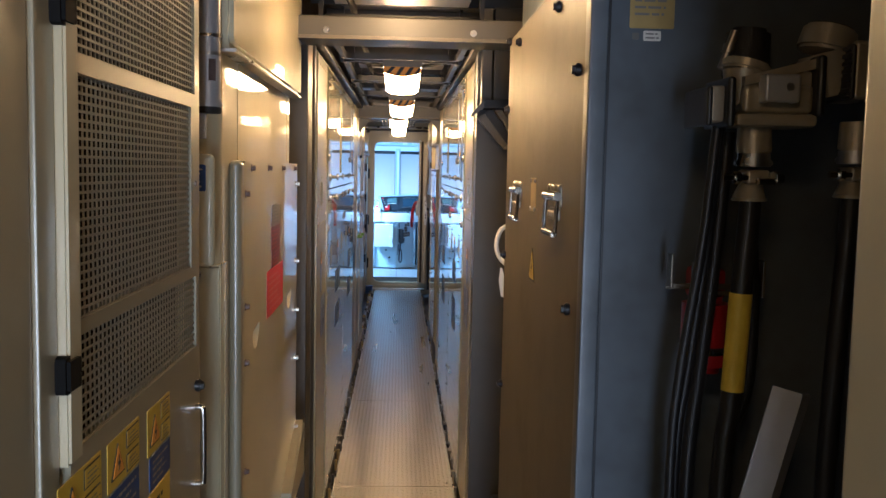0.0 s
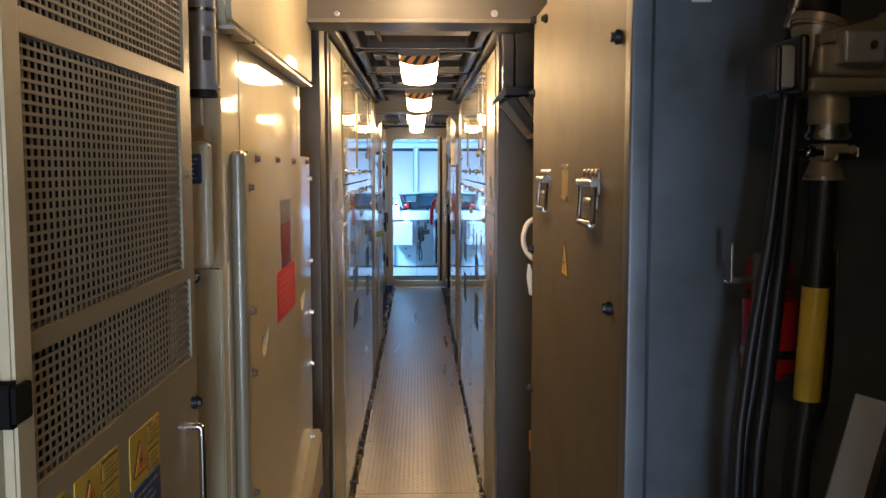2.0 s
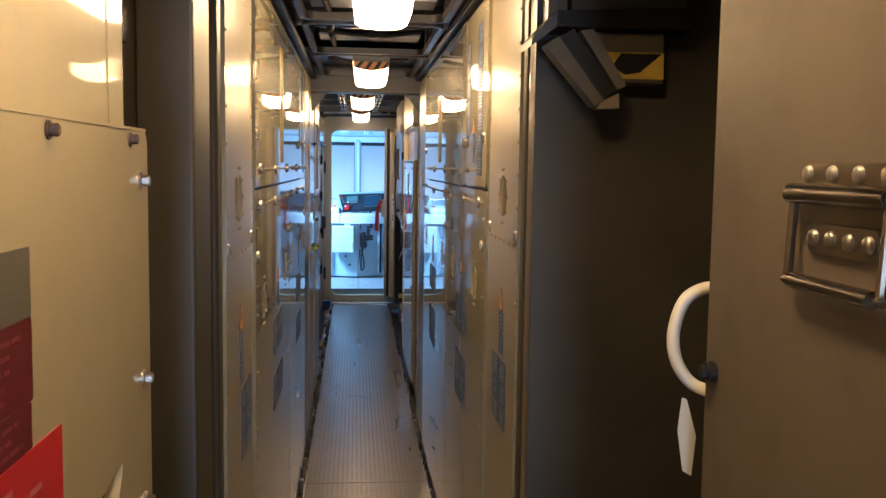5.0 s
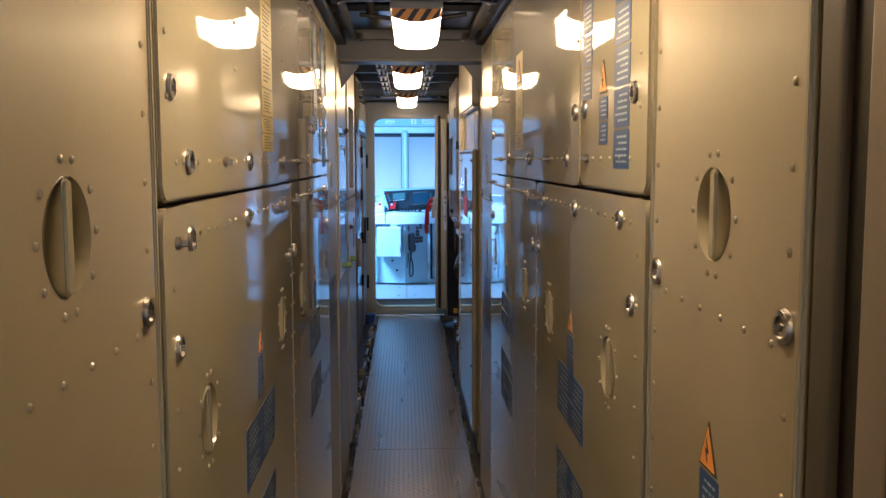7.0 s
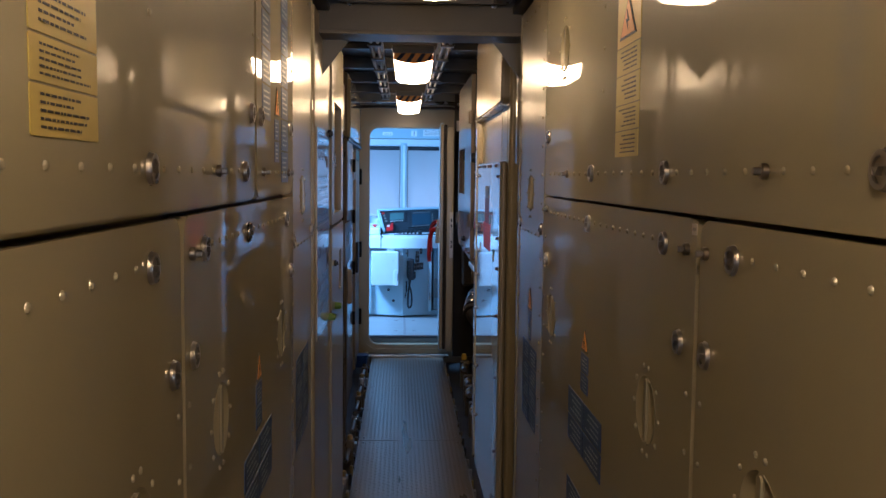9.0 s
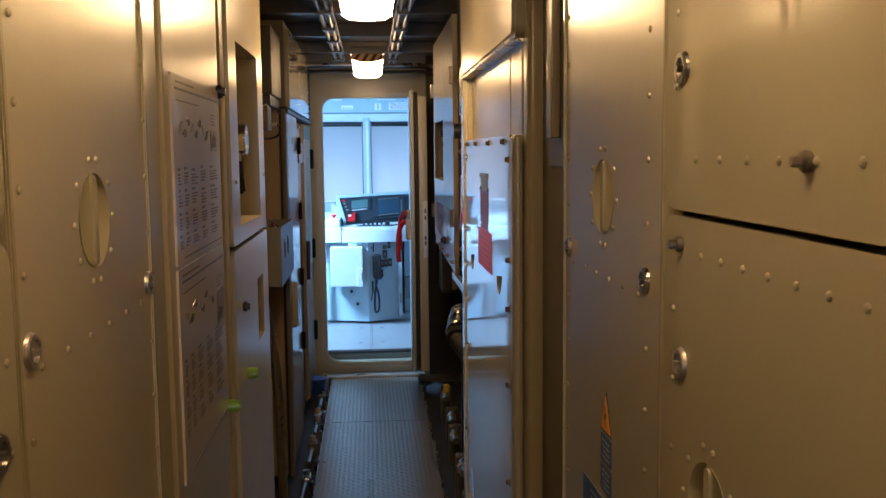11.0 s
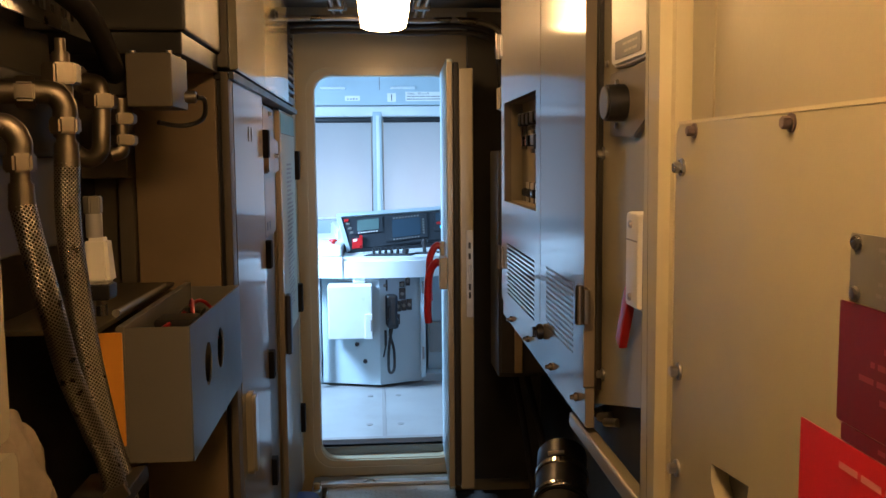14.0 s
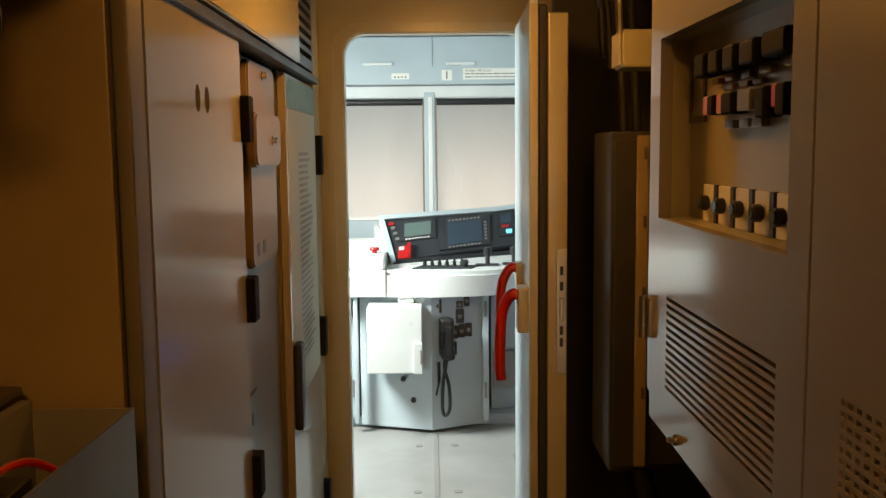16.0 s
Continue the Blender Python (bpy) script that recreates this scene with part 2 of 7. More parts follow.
def bx(x0, x1, y0, y1, z0, z1, b=0.0, seg=2):
    bm = bmesh.new()
    bmesh.ops.create_cube(bm, size=1)
    for v in bm.verts:
        v.co = Vector((x0 + (v.co.x + 0.5) * (x1 - x0), y0 + (v.co.y + 0.5) * (y1 - y0), z0 + (v.co.z + 0.5) * (z1 - z0)))
    if b:
        bmesh.ops.bevel(bm, geom=bm.edges[:], offset=min(b, 0.45 * min(abs(x1 - x0), abs(y1 - y0), abs(z1 - z0))), segments=seg,
                        profile=0.5, affect="EDGES")
    return bm


def join(*bms):
    out = bms[0]
    for o in bms[1:]:
        me = bpy.data.meshes.new("tmp")
        o.to_mesh(me)
        o.free()
        out.from_mesh(me)
        bpy.data.meshes.remove(me)
    return out


def turned(bm, m):
    bmesh.ops.transform(bm, matrix=m, verts=bm.verts[:])
    return bm


def cy(p0, p1, r, r2=None, n=16, b=0.0):
    p0, p1 = Vector(p0), Vector(p1)
    bm = bmesh.new()
    bmesh.ops.create_cone(bm, cap_ends=True, segments=n, radius1=r, radius2=r if r2 is None else r2, depth=(p1 - p0).length)
    if b:
        bmesh.ops.bevel(bm, geom=[e for e in bm.edges if len(e.link_faces) == 2 and e.calc_face_angle(0) > 1.0], offset=b, segments=2, affect="EDGES")
    return turned(bm, Matrix.Translation((p0 + p1) / 2) @ (p1 - p0).to_track_quat("Z", "Y").to_matrix().to_4x4())


def smooth_path(pts, k=6):
    pts = [Vector(p) for p in pts]
    if len(pts) < 3:
        return pts
    ext = [2 * pts[0] - pts[1], *pts, 2 * pts[-1] - pts[-2]]
    out = []
    for i in range(1, len(ext) - 2):
        a, b, c, d = ext[i - 1:i + 3]
        for j in range(k):
            s = j / k
            out.append(0.5 * (2 * b + (c - a) * s + (2 * a - 5 * b + 4 * c - d) * s * s + (3 * b - a - 3 * c + d) * s ** 3))
    out.append(pts[-1])
    return out


def tube(pts, r, n=8, k=6, soft=True):
    pts = smooth_path(pts, k) if soft else [Vector(p) for p in pts]
    bm = bmesh.new()
    rings = []
    ref = None
    for i, p in enumerate(pts):
        d = (pts[min(i + 1, len(pts) - 1)] - pts[max(i - 1, 0)]).normalized()
        if ref is None:
            ref = d.orthogonal().normalized()
        ref = (ref - d * ref.dot(d)).normalized()
        o = d.cross(ref)
        rings.append([bm.verts.new(p + r * (math.cos(a) * ref + math.sin(a) * o)) for a in (2 * math.pi * q / n for q in range(n))])
    uv = bm.loops.layers.uv.new("UVMap")
    run = 0.0
    for i, (a, b) in enumerate(zip(rings, rings[1:])):
        step = (pts[i + 1] - pts[i]).length
        for q in range(n):
            f = bm.faces.new((a[q], a[(q + 1) % n], b[(q + 1) % n], b[q]))
            for lp, c in zip(f.loops, ((q, 0), (q + 1, 0), (q + 1, step), (q, step))):
                lp[uv].uv = (2 * math.pi * r * c[0] / n, run + c[1])
        run += step
    bm.faces.new(rings[0][::-1])
    bm.faces.new(rings[-1])
    return bm


def onL(x0):
    return lambda u, v, d: (x0 + d, u, v)


def onR(x0):
    return lambda u, v, d: (x0 - d, u, v)


def onF(y0):
    return lambda u, v, d: (u, y0 - d, v)


def onT(z0):
    return lambda u, v, d: (u, v, z0 + d)


def rr(u0, u1, v0, v1, r=0.02, n=4):
    pts = []
    for cu, cv, a0 in ((u1 - r, v1 - r, 0), (u0 + r, v1 - r, 90), (u0 + r, v0 + r, 180), (u1 - r, v0 + r, 270)):
        for i in range(n + 1):
            a = radians(a0 + 90 * i / n)
            pts.append((cu + r * math.cos(a), cv + r * math.sin(a)))
    return pts


def rect(u0, u1, v0, v1):
    return [(u1, v1), (u0, v1), (u0, v0), (u1, v0)]


def ell(cu, cv, a, b, n=20):
    return [(cu + a * math.cos(2 * math.pi * i / n), cv + b * math.sin(2 * math.pi * i / n)) for i in range(n)]


def plate(mp, outer, holes=(), d0=-0.02, d1=0.0, b=0.003):
    """A plate of outline outer with holes, from depth d0 to d1 along mp's outward side."""
    bm = bmesh.new()
    if not holes:
        top = [bm.verts.new(mp(u, v, d1)) for u, v in outer]
        f = bm.faces.new(top)
        ex = bmesh.ops.extrude_face_region(bm, geom=[f])
        vs = [g for g in ex["geom"] if isinstance(g, bmesh.types.BMVert)]
        off = Vector(mp(0, 0, d0)) - Vector(mp(0, 0, d1))
        bmesh.ops.translate(bm, vec=off, verts=vs)
        if b:
            tops = set(top)
            es = [e for e in bm.edges if e.verts[0] in tops and e.verts[1] in tops]
            bmesh.ops.bevel(bm, geom=es, offset=b, segments=2, affect="EDGES")
    else:
        edges = []
        for loop in (outer, *holes):
            vs = [bm.verts.new(mp(u, v, d1)) for u, v in loop]
            edges += [bm.edges.new((vs[i], vs[(i + 1) % len(vs)])) for i in range(len(vs))]
        bmesh.ops.triangle_fill(bm, edges=edges, use_beauty=True)
        ex = bmesh.ops.extrude_face_region(bm, geom=bm.faces[:])
        vs = [g for g in ex["geom"] if isinstance(g, bmesh.types.BMVert)]
        bmesh.ops.translate(bm, vec=Vector(mp(0, 0, d0)) - Vector(mp(0, 0, d1)), verts=vs)
    bmesh.ops.recalc_face_normals(bm, faces=bm.faces[:])
    return bm


BASE = {}


def weigh_normals(me, limit=math.cos(radians(40))):
    """Shade rounded edges softly and keep the large faces flat: normals weighted by face area."""
    normals = [p.normal.copy() for p in me.polygons]
    areas = [p.area for p in me.polygons]
    around = [[] for _ in me.vertices]
    for p in me.polygons:
        for v in p.vertices:
            around[v].append(p.index)
    out = []
    for p in me.polygons:
        n = normals[p.index]
        for v in p.vertices:
            s = Vector((0, 0, 0))
            for q in around[v]:
                if normals[q].dot(n) > limit:
                    s += normals[q] * areas[q]
            out.append(s.normalized() if s.length else n)
    me.normals_split_custom_set(out)


def finish(name, bm, material):
    me = bpy.data.meshes.new(name)
    bm.to_mesh(me)
    bm.free()
    me.polygons.foreach_set("use_smooth", [True] * len(me.polygons))
    weigh_normals(me)
    me.materials.append(material)
    return me


def thing(name, base, label="", category="", group="", kind=""):
    ob = new(name)
    ob.location = base
    ob.empty_display_size = 0.05
    BASE[ob] = Vector(base)
    return tagged(ob, label, category, group, kind)


def part(name, bm, material, parent=None, label=""):
    me = finish(name, bm, material)
    ob = new(name, me)
    BASE[ob] = Vector((0, 0, 0))
    if parent is not None:
        ob.parent = parent
        ob.matrix_parent_inverse = Matrix.Translation(-BASE[parent])
    return tagged(ob, label)


def solo(name, bm, material, label="", category="", group="", kind=""):
    """A thing of one mesh, with its origin at the middle of its base."""
    lo = Vector([min(v.co[i] for v in bm.verts) for i in range(3)])
    hi = Vector([max(v.co[i] for v in bm.verts) for i in range(3)])
    base = Vector(((lo.x + hi.x) / 2, (lo.y + hi.y) / 2, lo.z))
    bmesh.ops.translate(bm, vec=-base, verts=bm.verts[:])
    ob = new(name, finish(name, bm, material))
    ob.location = base
    BASE[ob] = base
    return tagged(ob, label, category, group, kind)


def child(name, mesh, m, parent):
    """Another object on a mesh that several pieces share, at the pose m in the world."""
    ob = new(name, mesh)
    BASE[ob] = Vector((0, 0, 0))
    ob.parent = parent
    ob.matrix_parent_inverse = Matrix.Translation(-BASE[parent])
    ob.matrix_basis = m
    return ob


def domed(r, h, n=8):
    bm = bmesh.new()
    rings = [[bm.verts.new((r * s * math.cos(2 * math.pi * i / n), r * s * math.sin(2 * math.pi * i / n), z)) for i in range(n)]
             for s, z in ((1, 0), (0.85, h * 0.6), (0.45, h))]
    for a, b in zip(rings, rings[1:]):
        for i in range(n):
            bm.faces.new((a[i], a[(i + 1) % n], b[(i + 1) % n], b[i]))
    bm.faces.new(rings[-1])
    return bm


STUD = finish("rivet", domed(0.0078, 0.005, 10), STEEL)
RIVET = finish("rivet", domed(0.0044, 0.0029), CREAM)
BOLT = finish("bolt", join(cy((0, 0, 0), (0, 0, 0.003), 0.0108, n=16), cy((0, 0, 0.003), (0, 0, 0.012), 0.0072, n=6, b=0.001)), STEEL)
OLDBOLT = finish("bolt", join(cy((0, 0, 0), (0, 0, 0.002), 0.0086, n=16), cy((0, 0, 0.002), (0, 0, 0.010), 0.0064, n=6, b=0.001)), RUST)
SCREW = finish("screw", join(cy((0, 0, 0), (0, 0, 0.002), 0.006, n=10), cy((0, 0, 0.002), (0, 0, 0.004), 0.0045, n=8)), STEEL)
KNOB = finish("knob", join(cy((0, 0, 0), (0, 0, 0.016), 0.018, n=18, b=0.003), cy((0, 0, 0.016), (0, 0, 0.024), 0.012, n=6, b=0.001)), BLACK)
LOCK = finish("lock", join(plate(onT(0.0), ell(0, 0, 0.0160, 0.0160, 24), [ell(0, 0, 0.0112, 0.0112, 20)], d0=0.0, d1=0.0055), cy((0, 0, 0), (0, 0, 0.0012), 0.0115, n=20),
                           cy((0, 0, 0.001), (0, 0, 0.0085), 0.0048, n=3), cy((0, 0, 0.0), (0, 0, 0.003), 0.0178, 0.0166, 24)), STEEL)
PIN = finish("latch_pin", join(cy((0, 0, 0), (0, 0, 0.007), 0.0085, n=14, b=0.001), cy((0, 0, 0.007), (0, 0, 0.015), 0.0048, n=6, b=0.0008)), ZINC)


def facing(mp, u, v, d=0.0):
    """The pose of a small piece that stands out from mp's surface at (u, v)."""
    p = Vector(mp(u, v, d))
    out = Vector(mp(0, 0, 1)) - Vector(mp(0, 0, 0))
    return Matrix.Translation(p) @ out.to_track_quat("Z", "Y").to_matrix().to_4x4()


def bars(mp, u0, u1, v0, v1, rows, d=0.0012, fill=0.36, ragged=True, mirror=False):
    """Lines of writing that cannot be read, as plain bars, one to a word."""
    bm = bmesh.new()
    h = (v1 - v0) / rows
    for i in range(rows):
        w = (u1 - u0) * (random.uniform(0.6, 1.0) if ragged else 1.0)
        a, b = (u1 - w, u1) if mirror else (u0, u0 + w)
        c = v1 - (i + 0.5) * h
        while a < b - 0.2 * h:
            e = min(b, a + h * random.uniform(0.7, 2.4))
            quad = [bm.verts.new(mp(p, q, d)) for p, q in ((a, c - h * fill / 2), (e, c - h * fill / 2), (e, c + h * fill / 2), (a, c + h * fill / 2))]
            bm.faces.new(quad)
            a = e + 0.32 * h
    return bm


def sticker(parent, mp, u0, u1, v0, v1, material, rows=0, ink=None, name="label_plate", label="", frame=0.0, r=0.002, mirror=False):
    p = part(name, plate(mp, rr(u0, u1, v0, v1, r, 2), d0=0.0, d1=0.0009, b=0), material, parent, label)
    if rows:
        m = 0.12 * (u1 - u0)
        k = 0.10 * (v1 - v0)
        part("lettering", bars(mp, u0 + m, u1 - m, v0 + k, v1 - k, rows, d=0.0014, mirror=mirror), ink or INK, p)
    return p


def warning_triangle(parent, mp, cu, v0, w, h, face=ORANGE):
    p = part("warning_sign", plate(mp, [(cu + w / 2, v0), (cu, v0 + h), (cu - w / 2, v0)], d0=0.0, d1=0.0012, b=0), INK, parent, "black-edged warning triangle")
    part("sign_face", plate(mp, [(cu + w * 0.42, v0 + h * 0.06), (cu, v0 + h * 0.9), (cu - w * 0.42, v0 + h * 0.06)], d0=0.0012, d1=0.002, b=0), face, p)
    q = [(0.05, 0.66), (-0.10, 0.36), (0.02, 0.38), (-0.04, 0.16), (0.11, 0.44), (0.0, 0.42)]
    part("lightning_bolt", plate(mp, [(cu + a * w, v0 + b * h) for a, b in q], d0=0.002, d1=0.0026, b=0), INK, p)
    return p
XL, XR = -0.345, 0.305
# ---- structure: hull, floor, ceiling, cab bulkhead ----
floor = thing("floor", (0, 5.6, 0), "worn steel tread plate floor of a narrow machine room aisle", "floor", kind="structure")
part("underfloor", bx(-1.45, 1.45, -1.6, 12.62, -0.20, -0.06), DARK, floor, "dark dirty floor tray below the plates")
seams = [-1.5, 0.2, 1.6, 3.3, 4.98, 6.7, 8.4, 10.1, 11.5, 12.60]
for y0, y1 in zip(seams, seams[1:]):
    part("tread_plate", bx(-0.315, 0.283, y0 + 0.002, y1 - 0.002, -0.008, 0.0, 0.0015), TREAD, floor)
    for x in (-0.29, 0.258):
        for y in (y0 + 0.05, (y0 + y1) / 2, y1 - 0.05):
            child("screw", SCREW, Matrix.Translation((x, y, 0)), floor)
# raised herringbone dashes of the tread plate
vs, fs = [], []
for i in range(25):
    for j in range(583):
        x, y = -0.300 + i * 0.0236, -1.46 + j * 0.024
        if any(abs(y - q) < 0.014 for q in seams):
            continue
        a = radians(45 if (i + j) % 2 else -45)
        ux, uy = math.cos(a), math.sin(a)
        k = len(vs)
        for du, dv, h in ((-0.0105, 0, 0.0), (0, -0.0034, 0.0), (0.0105, 0, 0.0), (0, 0.0034, 0.0), (-0.006, 0, 0.0012), (0.006, 0, 0.0012)):
            vs.append((x + ux * du - uy * dv, y + uy * du + ux * dv, h))
        fs += [(k, k + 1, k + 4), (k + 1, k + 5, k + 4), (k + 1, k + 2, k + 5), (k + 2, k + 3, k + 5), (k + 3, k + 4, k + 5), (k + 3, k, k + 4)]
dash = bpy.data.meshes.new("tread_relief")
dash.from_pydata(vs, [], fs)
dash.materials.append(TREAD)
dob = new("tread_relief", dash)
dob.parent = floor
dob.matrix_parent_inverse = Matrix.Translation(-BASE[floor])
tagged(dob, kind="stuff")
# clips, nuts and dirt in the gutters beside the plates
for side, x in ((-1, -0.334), (1, 0.296)):
    y = 1.6
    while y < 12.4:
        h = random.uniform(0.006, 0.03)
        if random.random() < 0.5:
            part("gutter_clip", bx(x - 0.008, x + 0.008, y, y + random.uniform(0.02, 0.06), -0.05, h - 0.012, 0.003), random.choice((STEEL, OLIVE, BLACK, CREAM2)), floor)
        else:
            part("gutter_nut", cy((x, y, -0.05), (x, y, h - 0.010), random.uniform(0.006, 0.010), n=6, b=0.001), random.choice((STEEL, BRASS, OLIVE)), floor)
        y += random.uniform(0.10, 0.26)
for x0, x1 in ((-0.322, -0.318), (0.286, 0.290)):
    part("plate_edge_rail", bx(x0, x1, -1.5, 12.6, -0.06, -0.004), STEEL, floor, "dirty steel edge rail")

tagged(solo("wall_left", bx(-1.5, -1.42, -1.7, 12.7, -0.2, 2.6), DARK), kind="structure", label="dark outer hull wall of the machine room", category="wall")
tagged(solo("wall_right", bx(1.42, 1.5, -1.7, 12.7, -0.2, 2.6), DARK), kind="structure", label="dark outer hull wall of the machine room", category="wall")
solo("wall_back", bx(-1.42, 1.42, -1.7, -1.62, -0.2, 2.6), CAB, "pale rear wall of the cab at the other end", "wall", kind="structure")
solo("wall_bulkhead_rear", plate(onF(-0.70), rect(-1.42, 1.42, -0.2, 2.42), [rr(-0.32, 0.30, 0.13, 1.96, 0.075, 6)], d0=-0.06, d1=0.0), CREAM2, "cream bulkhead with an open doorway to the rear cab", "wall", kind="structure")

# ceiling with ribs, in one mesh
cb = bx(-1.42, 1.42, -1.62, 12.62, 2.42, 2.5)
for y in (4.45, 5.25, 6.1, 7.2):
    cb = join(cb, bx(-0.40, 0.40, y, y + 0.05, 2.30, 2.42, 0.004))
for y in (8.75, 9.55, 10.4, 11.2, 12.0):
    cb = join(cb, bx(-0.60, 0.60, y, y + 0.06, 2.20, 2.27, 0.004))
cb = join(cb, bx(-0.20, 0.20, 0.36, 0.74, 2.195, 2.26, 0.004))
cb = join(cb, bx(-0.62, 0.62, 8.05, 12.62, 2.27, 2.30), bx(-0.45, 0.45, -1.6, 3.42, 2.24, 2.28))
for y in (0.9, 1.6, 2.35, 3.22):
    cb = join(cb, bx(-0.45, 0.45, y, y + 0.07, 2.16, 2.24, 0.004))
solo("ceiling", cb, mat("grey_ceiling_metal", (0.055, 0.052, 0.047), 0.32, 0.35, vary=0.25, scale=5, bump=0.2, dirt=0.4),
     "dull grey sheet metal ceiling with cross ribs", "ceiling", kind="structure")

# cross beams over the aisle
for y in (3.44, 7.86):
    bt = thing("ceiling_beam", (0, y + 0.08, 1.995), "grey-green painted steel beam across the aisle", "beam", "cross beams", "structure")
    zb, zt = (2.012, 2.088) if y < 5 else (2.012, 2.16)
    part("web", bx(-0.46, 0.46, y, y + 0.11, zb + 0.008, zt, 0.006), PILLAR, bt)
    part("flange", bx(-0.46, 0.46, y - 0.02, y + 0.15, zb, zb + 0.012, 0.002), OLIVE, bt)
    for x in (-0.25, 0.22):
        child("bolt", BOLT, facing(onF(y), x, zt - 0.045), bt)
for s, y in ((-1, 7.98), (1, 7.98)):
    x = -0.36 if s < 0 else 0.33
    part("gusset", join(plate(lambda u, v, d: (u, y - d, v), [(x, 2.01), (x - s * 0.10, 2.01), (x, 1.88)], d0=0, d1=0.008, b=0)), MIDGREY, bt)


# open ceiling frames with pipes between the beams
def ceiling_frame(y0, y1, z=2.115):
    t = thing("ceiling_frame", (0, (y0 + y1) / 2, z), "rounded grey steel service frame under the ceiling", "frame", "ceiling service frames")
    part("frame_tube", plate(onT(z), rr(-0.285, 0.262, y0, y1, 0.05), [rr(-0.262, 0.239, y0 + 0.023, y1 - 0.023, 0.04)], d0=-0.012, d1=0.016), CEIL, t)
    part("cover_sheet", bx(-0.262, 0.239, y0 + 0.10, y0 + 0.30, z + 0.10, z + 0.112, 0.004), ALU, t, "bright metal cover sheet")
    part("pipe", tube([(-0.2, y0 + 0.02, z + 0.09), (-0.18, (y0 + y1) / 2, z + 0.06), (-0.21, y1 - 0.05, z + 0.09)], 0.014), RUBBER, t)
    part("pipe", tube([(-0.24, y1 - 0.2, z + 0.07), (0.0, y1 - 0.17, z + 0.05), (0.22, y1 - 0.22, z + 0.07)], 0.010), CABLE, t)
    part("hanger", bx(-0.30, -0.285, y0 + 0.05, y0 + 0.08, z - 0.01, z + 0.30), CEIL, t)
    part("hanger", bx(0.262, 0.277, y0 + 0.05, y0 + 0.08, z - 0.01, z + 0.30), CEIL, t)
    for x in (-0.274, 0.25):
        for y in (y0 + 0.06, y1 - 0.06):
            child("screw", SCREW, Matrix.Translation((x, y, z - 0.012)) @ Matrix.Rotation(math.pi, 4, "X"), t)
    return t


for y0, y1 in ((3.66, 4.72), (4.80, 5.72), (5.80, 6.72), (6.78, 7.80)):
    ceiling_frame(y0, y1)
for x0, x1 in ((-0.42, -0.315), (0.28, 0.38)):
    tagged(solo("edge_trim", bx(x0, x1, 4.05, 7.85, 2.085, 2.11, 0.004), BLACK), kind="structure", label="black rubber trim along the cabinet tops", category="trim")


# ceiling lamps
def ceiling_lamp(y, x, z, glass, side):
    t = thing("ceiling_lamp", (x, y + 0.13, z - 0.03), "lit ceiling lamp with a white diffuser and a yellow-black striped end", "lamp", "aisle ceiling lamps")
    w1, w0, h, dy = 0.0875, 0.076, 0.115, 0.24
    part("housing", bx(x - 0.092, x + 0.092, y - 0.006, y + dy + 0.03, z + h - 0.01, z + h + 0.024, 0.004), MIDGREY, t)
    bm = bmesh.new()
    sec = [(-w1, h - 0.012), (-w0, 0.012), (-w0 + 0.02, 0.0), (0, -0.005), (w0 - 0.02, 0.0), (w0, 0.012), (w1, h - 0.012)]
    a = [bm.verts.new((x + u, y + (0.0 if v > 0.02 else 0.004), z + v)) for u, v in sec]
    b = [bm.verts.new((x + u, y + dy, z + v)) for u, v in sec]
    for i in range(len(sec) - 1):
        bm.faces.new((a[i], a[i + 1], b[i + 1], b[i]))
    bm.faces.new(a[::-1])
    bm.faces.new(b)
    bm.faces.new((a[-1], a[0], b[0], b[-1]))
    bmesh.ops.recalc_face_normals(bm, faces=bm.faces[:])
    df = part("diffuser", bm, glass, t, "glowing white plastic diffuser")
    df.data.materials.append(side)
    for p in df.data.polygons:
        p.material_index = 1 if abs(p.normal.x) > 0.6 else 0

    def low(u):
        return h * (0.52 + 0.16 * (u / w1) ** 2)
    us = [w1 * 0.99 * (i / 12 * 2 - 1) for i in range(13)]
    band = [(x + u, z + h - 0.010) for u in reversed(us)] + [(x + u, z + low(u)) for u in us]
    p = part("warning_band", plate(onF(y), band, d0=0.0005, d1=0.0025, b=0), ORANGE, t, "yellow band with black diagonal stripes")
    for i in range(4):
        u = -w1 * 0.99 + 0.018 + i * 0.044
        top, bot = z + h - 0.011, z + low(u) + 0.001
        q = [(min(x + u + 0.036, x + w1 * 0.985), top), (min(x + u + 0.016, x + w1 * 0.97), top), (x + u - 0.012, bot), (x + u + 0.008, bot)]
        part("stripe", plate(onF(y), q, d0=0.0025, d1=0.0035, b=0), INK, p)
    return t


for y, z, glow in LAMPS:
    ceiling_lamp(y, -0.005 if y < 8 else -0.03, z, lamp_glass(glow), lamp_glass(glow * 0.4))

# conduit rails and cables over the last part of the aisle
for x in (-0.205, 0.125):
    t = thing("conduit_rail", (x, 10.4, 2.16), "pair of steel conduits clamped along a ceiling rail", "conduit", "ceiling conduits")
    part("rail", bx(x - 0.035, x + 0.035, 8.15, 12.1, 2.17, 2.19, 0.003), ZINC, t)
    for dx in (-0.017, 0.015):
        part("conduit", cy((x + dx, 8.15, 2.155), (x + dx, 12.15, 2.155), 0.009, n=10), ZINC, t)
    for y in (8.5, 9.0, 9.5, 10.0, 10.5, 10.95, 11.4, 11.85):
        part("clamp", bx(x - 0.032, x + 0.032, y, y + 0.045, 2.138, 2.172, 0.005), BLACK, t)
